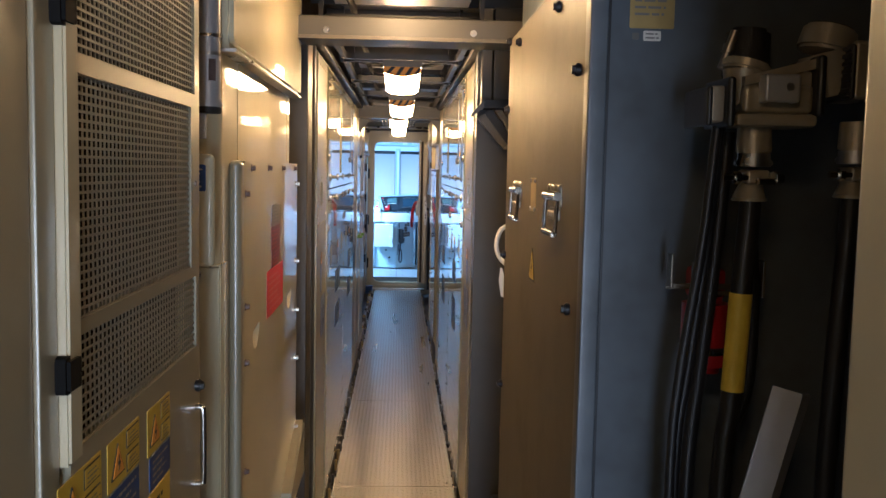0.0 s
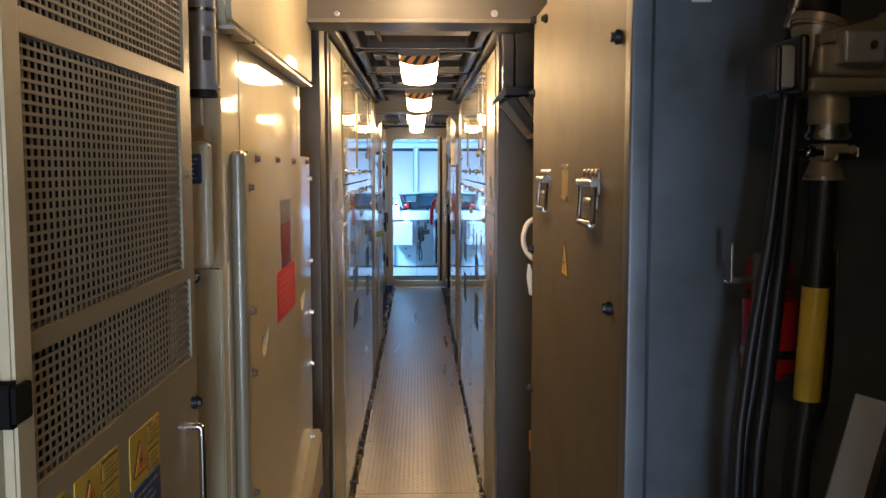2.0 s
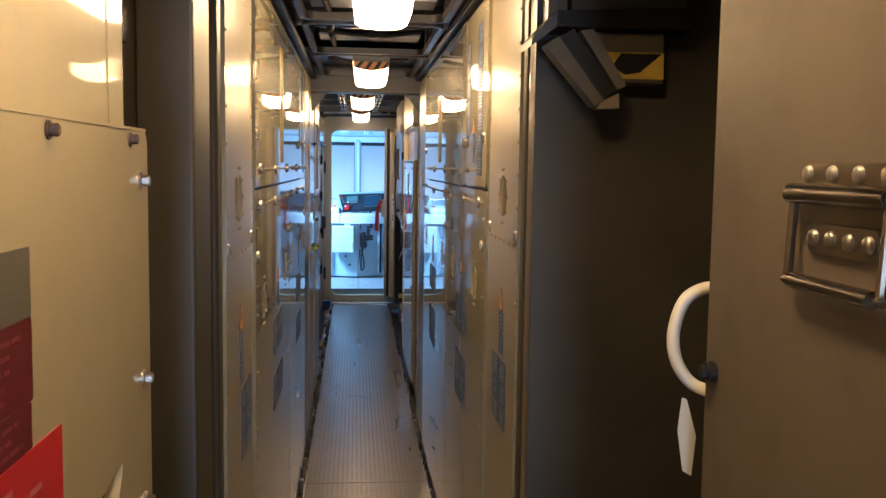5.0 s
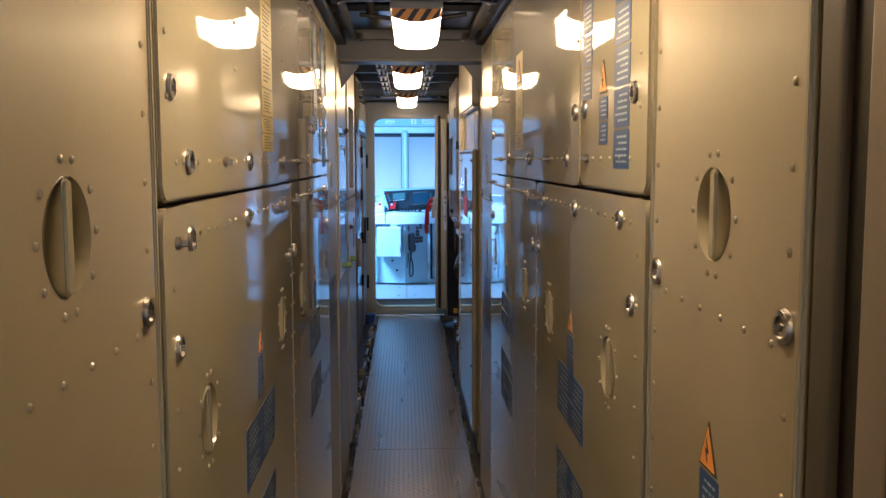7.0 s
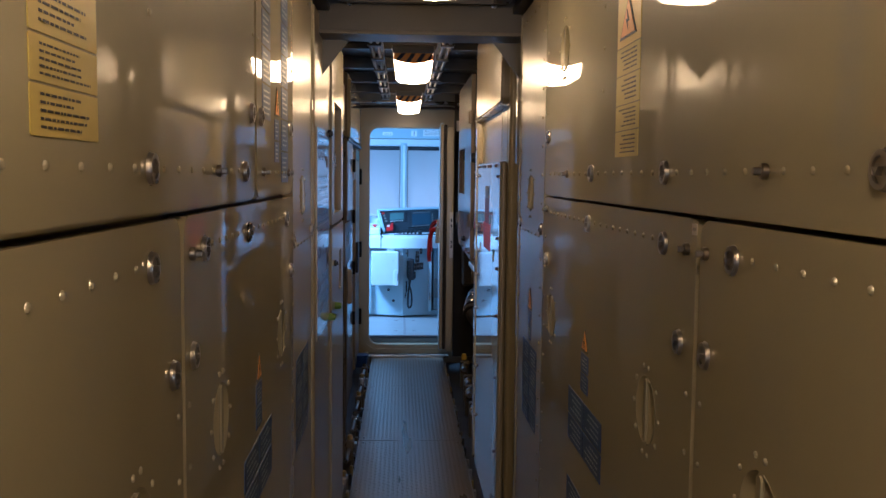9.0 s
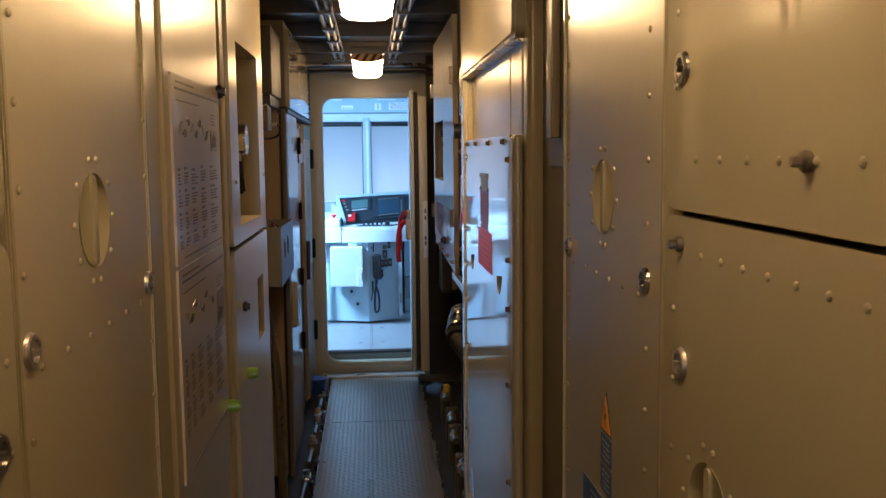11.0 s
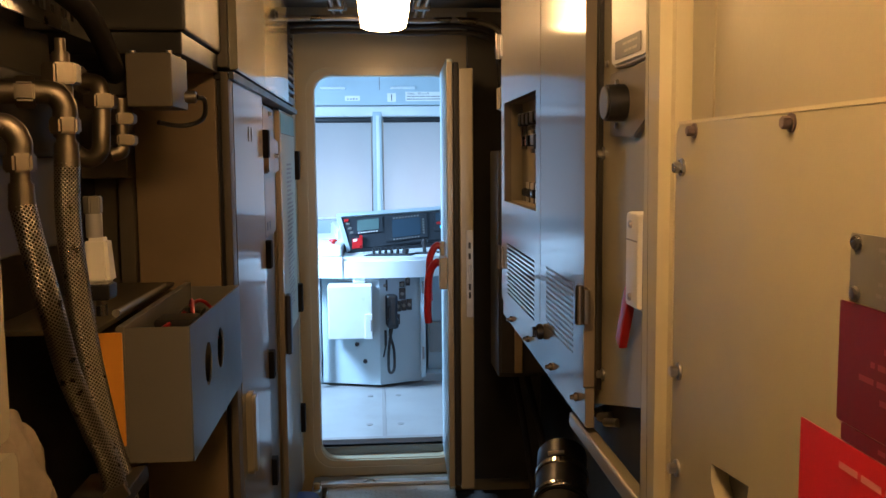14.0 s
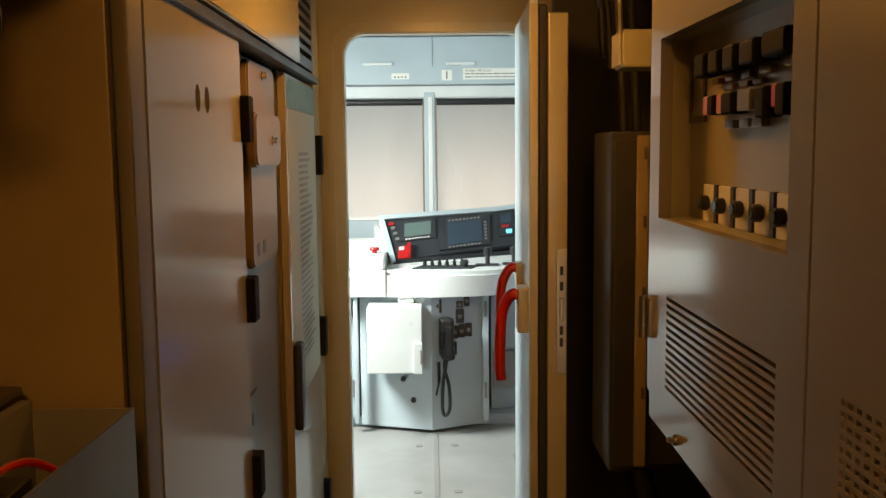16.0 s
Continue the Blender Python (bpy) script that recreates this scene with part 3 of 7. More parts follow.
for i, (z, y) in enumerate(((2.13, 12.05), (2.10, 12.2), (2.145, 12.32))):
    solo("ceiling_cable", tube([(-0.55, y, z), (-0.2, y - 0.02, z + 0.005), (0.1, y + 0.02, z), (0.34, y + 0.03, z), (0.47, y + 0.06, z - 0.06), (0.50, y + 0.07, z - 0.3)], 0.011),
         CABLE if i else STEEL, "cable running across the ceiling above the cab door", "cable", "ceiling cables")

# ---- bulkhead with the cab doorway ----
bh = thing("wall_cab", (0, 12.72, 0), "cream painted bulkhead with a rounded doorway into the cab", "wall", kind="structure")
DX0, DX1, DZ0, DZ1 = -0.352, 0.30, 0.087, 1.965
part("bulkhead", plate(onF(12.72), rect(-1.42, 1.42, -0.2, 2.42), [rr(DX0, DX1, DZ0, DZ1, 0.075, 6)], d0=-0.06, d1=0.0), CREAM2, bh)
part("door_frame", plate(onF(12.72), rr(DX0 - 0.062, DX1 + 0.055, DZ0 - 0.078, DZ1 + 0.062, 0.12, 6), [rr(DX0 - 0.004, DX1 + 0.004, DZ0 - 0.004, DZ1 + 0.004, 0.079, 6)], d0=0.0, d1=0.016), CREAM2, bh, "raised cream door frame")
part("frame_lip", plate(onF(12.704), rr(DX0 - 0.046, DX1 + 0.046, DZ0 - 0.050, DZ1 + 0.046, 0.11, 6), [rr(DX0 - 0.037, DX1 + 0.037, DZ0 - 0.036, DZ1 + 0.037, 0.10, 6)], d0=0.0, d1=0.007, b=0.003), CREAM2, bh, "sealing lip of the doorway")
# added dark panel, stands for the cables and shade right of the door
part("cable_shade_panel", bx(0.372, 0.72, 12.61, 12.66, 0.0, 2.25, 0.004), DARK, bh, "dark panel standing for cables and shade beside the doorway")
part("threshold", bx(DX0 - 0.04, DX1 + 0.04, 12.60, 12.70, -0.01, 0.008, 0.004), OLIVE, bh, "dark threshold strip")
part("sill", bx(DX0 - 0.02, DX1 + 0.02, 12.782, 12.892, 0.02, 0.090, 0.003), CABDARK, bh, "blue-grey sill plate")
part("threshold", bx(DX0, DX1, 12.56, 12.61, 0.0, 0.02, 0.004), STEEL, bh)

# open cab door leaf
ld = thing("cab_door", (0.31, 12.4, 0.14), "cream cab door standing open into the aisle with a black seal", "door")
LEAF = Matrix.Translation((0.257, 12.69, 0)) @ Matrix.Rotation(radians(-1.7), 4, "Z")


def leafed(bm):
    return turned(bm, LEAF)


part("leaf", leafed(bx(-0.010, 0.018, -0.62, 0.0, 0.155, 1.978, 0.006)), CAB, ld, "pale leaf face towards the aisle")
part("seal", leafed(bx(0.018, 0.044, -0.605, 0.0, 0.165, 1.965, 0.006)), RUBBER, ld, "black rubber door seal")
part("leaf_back", leafed(bx(0.044, 0.102, -0.62, 0.0, 0.155, 1.94, 0.006)), CREAM2, ld, "cream back skin of the leaf")
part("edge_strip", leafed(bx(-0.006, 0.016, -0.624, -0.62, 0.17, 1.965, 0.001)), CREAM2, ld)
lp = part("lock_plate", leafed(bx(0.070, 0.100, -0.626, -0.62, 0.905, 1.272, 0.002)), STEEL, ld, "steel lock plate on the door edge")
part("latch_bolt", leafed(bx(0.078, 0.090, -0.636, -0.626, 1.06, 1.13, 0.003)), STEEL, lp)
for z_ in (0.985, 1.02, 1.150, 1.195):
    part("keeper", leafed(bx(0.079, 0.089, -0.6275, -0.626, z_, z_ + 0.026, 0.001)), BLACK, lp)
hb = part("lock_box", leafed(bx(-0.042, 0.0, -0.60, -0.52, 1.02, 1.155, 0.006)), CREAM2, ld, "cream lock box")
part("handle", leafed(tube([(-0.02, -0.56, 1.12), (-0.055, -0.56, 1.13), (-0.085, -0.55, 1.07), (-0.092, -0.55, 0.93), (-0.088, -0.55, 0.87)], 0.017, 10)), REDP, hb, "red plastic grab handle")
hb2 = part("lock_box", leafed(bx(-0.03, 0.0, -0.36, -0.30, 1.10, 1.20, 0.006)), CREAM2, ld, "cream lock box")
part("handle", leafed(tube([(-0.012, -0.33, 1.17), (-0.045, -0.33, 1.18), (-0.075, -0.33, 1.12), (-0.08, -0.33, 1.00), (-0.078, -0.33, 0.93)], 0.016, 10)), REDP, hb2, "red plastic grab handle")
for z in (0.4, 1.1, 1.7):
    part("hinge", leafed(cy((0.05, 0.012, z), (0.05, 0.012, z + 0.12), 0.012, n=12)), STEEL, ld)
nt = part("notice_plate", leafed(bx(-0.002, 0.0, -0.40, -0.12, 1.24, 1.62, 0.0)), WPAPER, ld, "printed notice on the door leaf")
part("lettering", leafed(bars(lambda u, v, d: (-0.002 - d, u, v), -0.38, -0.14, 1.26, 1.60, 12)), PINK, nt)
# ---- glossy equipment cabinets along the aisle ----

def rivets(parent, mp, pts, mesh=None, d=0.0):
    for u, v in pts:
        child("rivet", mesh or RIVET, facing(mp, u, v, d), parent)


def line(u0, v0, u1, v1, n):
    return [(u0 + (u1 - u0) * i / (n - 1), v0 + (v1 - v0) * i / (n - 1)) for i in range(n)]


def grip_half(mp, u, v, a, b, side, depth=0.026, n=14, k=6):
    """Half of an oval finger hollow: steep beside the rib, shelving out to the rim, with a rounded lip."""
    bm = bmesh.new()
    rows = []
    for i in range(n + 1):
        t = math.pi * (i / n - 0.5)
        w = a * math.cos(t)
        row = []
        for j in range(k + 1):
            f = j / k
            x = 0.009 + max(0.0, w - 0.009) * f
            d = -depth * math.cos(t) ** 0.6 * (1 - f ** 2.2) + 0.0012 * (f > 0.97)
            row.append(bm.verts.new(mp(u + side * x, v + b * math.sin(t), d)))
        rows.append(row)
    for p, q in zip(rows, rows[1:]):
        for j in range(k):
            bm.faces.new((p[j], p[j + 1], q[j + 1], q[j]))
    bmesh.ops.recalc_face_normals(bm, faces=bm.faces[:])
    return bm


def cup_handle(parent, mp, u, v, a=0.056, b=0.054):
    """An oval finger hollow with an upright grip rib, ringed by rivets."""
    c = part("cup_handle", join(grip_half(mp, u, v, a, b, 1), grip_half(mp, u, v, a, b, -1)), CREAM, parent, "oval recessed grip with a centre rib")
    part("grip_rib", plate(mp, rr(u - 0.0095, u + 0.0095, v - b * 0.99, v + b * 0.99, 0.008, 3), d0=-0.027, d1=0.0025, b=0.003), CREAM, parent)
    ring = [(u + (a + 0.016) * math.cos(t), v + (b + 0.016) * math.sin(t)) for t in (0.02, 0.62, 1.36, 1.74, 2.52, 3.16, 3.76, 4.50, 4.90, 5.66)]
    rivets(parent, mp, ring)
    return c


def tall_panel(cab, mp, y0, y1, cup, zl, near, far):
    """A riveted panel from floor to top: locks near both edges, a row of rivets between them and a column down each edge."""
    z0, z1 = 0.04, 2.07
    p = part("tall_panel", plate(mp, rr(y0 + 0.003, y1 - 0.003, z0, z1, 0.012, 3), [ell(cup[0], cup[1], 0.056, 0.054, 28)], d0=-0.02, d1=0.0), CREAM2, cab, "glossy cream riveted panel")
    for u in (y0 + 0.008, y1 - 0.008):
        part("edge_bead", plate(mp, rr(u - 0.0045, u + 0.0045, z0, z1, 0.004, 2), d0=0.0, d1=0.004, b=0.002), CREAM, p)
    cup_handle(p, mp, *cup)
    pts = [(near + 0.028 + (far - near - 0.07) * i / 5, zl - 0.021) for i in range(6)]
    for u in (near - 0.006, far + 0.008):
        pts += [(u, zl - 0.084 + 0.0775 * i) for i in range(-14, 9) if i != 1]
    pts += [(near + (far - near) * i / 5, 2.03) for i in range(6)]
    rivets(p, mp, pts)
    for u in (near, far):
        child("lock", LOCK, facing(mp, u, zl), p)
    return p


def door(cab, mp, y0, y1, z0, z1, locks=(), pins=(), cups=(), dots=(), label="glossy cream cabinet door with rounded corners"):
    holes = [ell(u, v, 0.053, 0.053, 28) for u, v in cups]
    p = part("door", plate(mp, rr(y0 + 0.004, y1 - 0.004, z0, z1, 0.028, 5), holes, d0=-0.016, d1=0.006, b=0.004), CREAM, cab, label)

    def up(u, v, d):
        return mp(u, v, d + 0.006)
    for u, v in cups:
        cup_handle(p, up, u, v, 0.053, 0.053)
    rivets(p, up, dots)
    for u, v in locks:
        child("lock", LOCK, facing(up, u, v), p)
    for u, v in pins:
        child("latch_pin", PIN, facing(up, u, v), p)
    return p


def blue_signs(cab, mp, u0, u1, v1, cells, cw=1, gap=0.004, rows=3, name="information_sign", h=0.062):
    for i in range(cells):
        for j in range(cw):
            w = (u1 - u0) / cw
            sticker(cab, mp, u0 + j * w + gap / 2, u0 + (j + 1) * w - gap / 2, v1 - (i + 1) * h + gap, v1 - i * h, BLUE, rows + 1, SIGNINK, name, "blue sign with white lettering")


def run(u0, u1, v, n):
    return line(u0, v, u1, v, n)


def column(u, v0, v1):
    """Rivets one above another at the makers' pitch."""
    n = int((v1 - v0) / 0.078)
    return [(u, v1 - 0.078 * i) for i in range(n + 1)]


# left-hand cabinets
ml = onL(XL)
mL6 = onL(XL + 0.006)
cl = thing("equipment_cabinet", (XL - 0.3, 5.85, 0), "long glossy cream equipment cabinet with riveted doors", "cabinet", "equipment cabinets")
part("carcass", bx(XL - 0.62, XL - 0.048, 4.165, 7.555, 0.0, 2.08, 0.006), OLIVE, cl, "dark carcass behind the doors")
ZS, ZU, ZD = 1.506, 1.559, 1.456
tall_panel(cl, ml, 4.165, 4.695, (4.412, 1.494), 1.388, 4.215, 4.645)
tall_panel(cl, ml, 7.045, 7.555, (7.30, 1.50), 1.395, 7.085, 7.53)
door(cl, ml, 4.70, 6.48, ZS + 0.0031, 2.07, ((4.755, 1.652), (4.842, ZU), (5.325, ZU), (5.798, ZU), (6.366, ZU), (6.435, 1.66)), ((5.087, ZU), (6.139, ZU)), (),
     run(4.775, 4.81, ZU, 2) + run(4.90, 5.27, ZU, 6) + run(5.37, 5.74, ZU, 6) + run(5.85, 6.31, ZU, 8) + column(4.735, 1.60, 2.03) + column(6.455, 1.74, 2.03) + column(5.2, 1.66, 2.03) + column(5.80, 1.66, 2.03))
door(cl, ml, 6.487, 7.04, ZS + 0.0031, 2.07, ((6.535, 1.66), (6.98, 1.66)), ((6.56, ZU), (6.93, ZU)), (), run(6.60, 6.89, ZU, 6) + column(7.01, 1.60, 2.03) + column(6.51, 1.74, 2.03))
door(cl, ml, 4.70, 5.925, 0.04, ZS - 0.0031, ((4.841, ZD), (4.763, 1.322), (5.29, ZD), (5.796, ZD), (5.88, 1.324)), ((4.765, ZD),), ((4.929, 1.180), (5.729, 1.190)),
     run(4.90, 5.23, ZD + 0.004, 7) + run(5.35, 5.74, ZD + 0.004, 7) + column(4.745, 0.2, 1.40) + column(5.90, 0.2, 1.27))
door(cl, ml, 5.932, 7.04, 0.04, ZS - 0.0031, ((6.05, ZD), (5.98, 1.327), (6.40, ZD), (6.90, ZD), (6.985, 1.33)), ((5.971, ZD),), ((6.15, 1.20), (6.813, 1.21)),
     run(6.10, 6.35, ZD + 0.004, 6) + run(6.45, 6.85, ZD + 0.004, 8) + column(5.955, 0.2, 1.27) + column(7.015, 0.2, 1.40))
for v0, v1, rows in ((1.580, 1.617, 5), (1.619, 1.652, 5), (1.654, 1.71, 7), (1.713, 1.80, 8), (1.803, 1.89, 8), (1.893, 1.98, 8)):
    sticker(cl, mL6, 5.492, 5.634, v0, v1, PALEY, rows, INK, "instruction_label", "pale yellow label with black lettering")
blue_signs(cl, mL6, 6.556, 6.666, 2.0, 5, 1, h=0.069, rows=4)
blue_signs(cl, mL6, 6.826, 6.938, 2.02, 7, 1, h=0.0695, rows=4)
blue_signs(cl, mL6, 6.72, 6.79, 1.668, 2, 1, h=0.046)
warning_triangle(cl, mL6, 6.755, 1.674, 0.06, 0.06)
for u0, u1, v in ((5.222, 5.577, 1.069), (6.338, 6.66, 1.073)):
    blue_signs(cl, mL6, u0, u1, v, 2, 2, h=0.06, rows=3)
    blue_signs(cl, mL6, u0, u1, v - 0.185, 2, 2, h=0.06)
    m_ = (u0 + u1) / 2
    blue_signs(cl, mL6, m_ - 0.035, m_ + 0.035, 1.174, 2, 1, h=0.043)
    warning_triangle(cl, mL6, m_, 1.18, 0.055, 0.048)
blue_signs(cl, ml, 7.14, 7.44, 1.08, 4, 2, h=0.06)
warning_triangle(cl, ml, 4.43, 1.185, 0.06, 0.06)
blue_signs(cl, ml, 4.395, 4.465, 1.18, 2, 1, h=0.058)
blue_signs(cl, ml, 4.43, 4.62, 1.04, 3, 2, h=0.06)

# right-hand cabinets
mr = onR(XR)
mR6 = onR(XR - 0.006)
cr = thing("equipment_cabinet", (XR + 0.3, 6.05, 0), "long glossy cream equipment cabinet with blue information signs", "cabinet", "equipment cabinets")
part("carcass", bx(XR + 0.048, XR + 0.62, 4.374, 7.79, 0.0, 2.08, 0.006), OLIVE, cr, "dark carcass behind the doors")
ZU, ZD = 1.563, 1.462
tall_panel(cr, mr, 4.374, 4.884, (4.625, 1.499), 1.406, 4.420, 4.846)
tall_panel(cr, mr, 7.245, 7.79, (7.53, 1.507), 1.413, 7.322, 7.748)
door(cr, mr, 4.888, 5.400, ZS + 0.0031, 2.07, ((4.968, 1.662), (5.35, 1.657)), ((5.315, ZU),), (), run(4.99, 5.27, ZU, 5) + column(4.935, 1.60, 2.03) + column(5.375, 1.74, 2.03))
door(cr, mr, 5.406, 7.238, ZS + 0.0031, 2.07, ((5.452, 1.656), (7.18, 1.658), (5.54, ZU), (6.135, ZU), (6.643, ZU)), ((5.772, ZU), (6.90, ZU)), ((6.967, 1.853),),
     run(5.60, 5.73, ZU, 3) + run(5.83, 6.08, ZU, 5) + run(6.20, 6.58, ZU, 7) + run(6.70, 7.14, ZU, 8) + column(6.55, 1.66, 2.03) + column(7.20, 1.60, 2.03) + column(5.43, 1.74, 2.03))
door(cr, mr, 4.888, 5.976, 0.04, ZS - 0.0031, ((5.051, 1.466), (4.968, 1.339), (5.44, ZD), (5.857, ZD), (5.94, 1.336)), ((5.945, ZD),), ((5.121, 1.206), (5.757, 1.195)),
     run(4.98, 5.02, ZD + 0.004, 2) + run(5.10, 5.39, ZD + 0.004, 6) + run(5.49, 5.80, ZD + 0.004, 6) + column(4.935, 0.2, 1.42) + column(5.955, 0.2, 1.27))
door(cr, mr, 5.983, 7.238, 0.04, ZS - 0.0031, ((6.130, ZD), (6.048, 1.333), (6.66, ZD), (7.172, 1.345)), ((6.02, ZD), (7.178, 1.473)), ((6.203, 1.198), (7.089, 1.208)),
     run(6.19, 6.60, ZD + 0.004, 9) + run(6.71, 7.12, ZD + 0.004, 9) + column(6.01, 0.2, 1.27) + column(7.2, 0.2, 1.40))
sticker(cr, mR6, 5.985, 6.005, 1.482, 1.497, WPAPER, 1, INKGREY, "number_tag", "tiny white number tag")
blue_signs(cr, mR6, 4.998, 5.106, 2.005, 7, 1, h=0.066, rows=4)
blue_signs(cr, mR6, 5.286, 5.377, 1.98, 5, 1, h=0.062, rows=4)
blue_signs(cr, mR6, 5.152, 5.22, 1.670, 2, 1, h=0.043)
warning_triangle(cr, mR6, 5.187, 1.676, 0.06, 0.058)
for v0, v1 in ((1.591, 1.634), (1.636, 1.678), (1.680, 1.728), (1.730, 1.776)):
    sticker(cr, mR6, 6.29, 6.445, v0, v1, PALEY, 5, INK, "instruction_label", "yellow label with black lettering")
sticker(cr, mR6, 6.29, 6.445, 1.778, 1.88, YELLOW, 0, INKGREY, "instruction_label", "yellow label with a warning triangle")
warning_triangle(cr, onR(XR - 0.0072), 6.367, 1.79, 0.11, 0.07, ORANGE)
for u0, u1, v in ((5.327, 5.623, 1.113), (6.50, 6.835, 1.092)):
    blue_signs(cr, mR6, u0, u1, v, 2, 2, h=0.06)
    blue_signs(cr, mR6, u0, u1, v - 0.203, 3, 2, h=0.06)
    m_ = (u0 + u1) / 2
    blue_signs(cr, mR6, m_ - 0.038, m_ + 0.038, 1.193, 2, 1, h=0.042)
    warning_triangle(cr, mR6, m_, 1.20, 0.06, 0.045)
blue_signs(cr, mr, 4.580, 4.648, 1.196, 2, 1, h=0.056)
blue_signs(cr, mr, 4.53, 4.75, 1.07, 3, 2, h=0.06)
warning_triangle(cr, mr, 4.618, 1.200, 0.06, 0.058)
blue_signs(cr, mr, 7.36, 7.64, 1.06, 4, 2, h=0.06)
blue_signs(cr, mr, 7.47, 7.53, 1.16, 2, 1, h=0.045)
warning_triangle(cr, mr, 7.50, 1.165, 0.06, 0.062)


# ---- bolted heat-exchanger housings ----
CZ = 1.612


def cooler(name, mp, y0, y1, x, s, paint, label):
    """A bulky cream housing: overhanging top box, body, and a bolted cover with a flange on its near edge."""
    t = thing(name, (x - s * 0.3, (y0 + y1) / 2, 0), label, "housing", "cooler housings")
    body = bx(min(x - s * 0.55, x - s * 0.025), max(x - s * 0.55, x - s * 0.025), y0, y1, 0.0, 2.2, 0.028, 5)
    part("body", body, paint, t)
    for u in (y0 + 0.19, y1 - 0.10):
        part("sheet_joint", plate(mp, rect(u, u + 0.004, CZ, 1.83), d0=-0.026, d1=-0.0235, b=0.001), paint, t, "folded joint of the upper sheet")
    part("top_box", plate(mp, rr(y0 - 0.03, y1 + 0.04, 1.836, 2.22, 0.03, 5), d0=-0.03, d1=0.006, b=0.010), paint, t, "overhanging cream top box")
    part("drip_rail", plate(mp, rect(y0, y1 + 0.02, 1.830, 1.837), d0=-0.028, d1=0.008, b=0.002), STEEL, t, "bright drip rail")
    return t


cover_l = cooler("cooler_housing", onL(XL), 2.335, 3.50, XL, 1, CREAM3, "bulky cream cooler housing with a bolted cover and warning plates")
mc = onL(XL)


def cover(t, mp, y0, y1, flange_y, scoops, bolts, paint=CREAM, edge=LOCKER):
    holes = []
    for u, v, k in scoops:
        holes.append([(u + k * p, v + q) for p, q in ((0.048, 0.041), (-0.054, 0.030), (-0.053, 0.010), (-0.037, -0.008), (-0.012, -0.016), (0.012, -0.010), (0.030, 0.006), (0.044, 0.026))])
    c = part("cover", plate(mp, rr(y0, y1, 0.10, CZ, 0.02, 4), holes, d0=-0.022, d1=0.0), paint, t, "bolted cream cover plate")
    for u, v, k in scoops:
        # dark sheet draws the opening's shade, the pale wedge its lit side
        part("scoop", plate(mp, rr(u - 0.06, u + 0.06, v - 0.07, v + 0.07, 0.01, 2), d0=-0.0235, d1=-0.0205, b=0), DARK, c, "dark sheet painting the shade in the drip-shaped opening")
        part("scoop_bowl", plate(mp, [(u + k * p, v + q) for p, q in ((0.052, 0.038), (-0.042, -0.029), (0.052, -0.029))], d0=-0.018, d1=-0.0135, b=0.002), paint, c, "flat wedge of the pressed-in lip, cut to its lit part")
    f0, f1 = flange_y
    pa, pb_ = mp(f0, 0.10, -0.026), mp(f1, CZ + 0.004, 0.001)
    # edge cream is darker than the cover: the flange's shade is in it
    part("flange", bx(min(pa[0], pb_[0]), max(pa[0], pb_[0]), f0, f1, 0.10, CZ + 0.004, 0.012, 4), edge, t, "rounded edge flange")
    # highlight of the top-lit cover edge, painted as a paler strip
    part("lip", plate(mp, rect(y0 + 0.02, y1 - 0.01, CZ - 0.0015, CZ + 0.003), d0=-0.018, d1=0.0009, b=0.0006), CREAM3, c, "pale lip painting the lit upper edge of the cover")
    for u, v in bolts:
        child("bolt", BOLT if u > y1 - 0.06 else OLDBOLT, facing(mp, u, v), c)
    return c


side_bolts = [(3.45, z) for z in (1.55, 1.30, 1.14, 0.98, 0.75, 0.5, 0.3)] + [(2.490, z) for z in (1.543, 1.294, 1.168, 0.92, 0.67, 0.42)] + [(2.567, 1.600), (2.838, 1.600), (3.11, 1.600), (3.40, 1.600)]
cover(cover_l, mc, 2.462, 3.49, (2.428, 2.476), ((2.645, 1.187, 1), (3.293, 1.184, 1)), side_bolts, CREAM3, CREAM2)
sticker(cover_l, mc, 2.884, 3.055, 1.445, 1.503, MIDGREY, 5, INKGREY, "type_plate", "grey metal type plate")
sticker(cover_l, mc, 2.884, 3.055, 1.375, 1.445, MAROON, 5, FADED, "type_plate", "maroon plate with faint lettering")
sticker(cover_l, mc, 2.892, 3.05, 1.335, 1.374, MAROON, 3, FADED, "type_plate", "maroon plate with faint lettering")
sticker(cover_l, mc, 2.812, 3.126, 1.212, 1.334, RED, 6, PINK, "warning_plate", "red plate with faded lettering")

# grey pillar and recess after the left housing
gp = thing("grey_pillar", (XL - 0.12, 3.95, 0), "grey steel door pillar with black hinges", "pillar", kind="structure")
part("recess_panel", bx(XL - 0.14, XL - 0.10, 3.50, 4.04, 0, 2.2, 0.004), PILLAR, gp)
part("post", bx(XL - 0.10, XL - 0.004, 3.86, 4.03, 0, 2.1, 0.008), PILLAR, gp)
part("post", bx(XL - 0.12, XL - 0.002, 4.105, 4.165, 0, 2.1, 0.01, 3), PILLAR, gp)
part("seal_strip", bx(XL - 0.12, XL - 0.05, 4.03, 4.105, 0, 2.08, 0.004), BLACK, gp)
for z in (0.45, 1.03, 1.30, 1.75):
    part("hinge", bx(XL - 0.10, XL - 0.075, 3.64, 3.72, z, z + 0.055, 0.006), BLACK, gp)

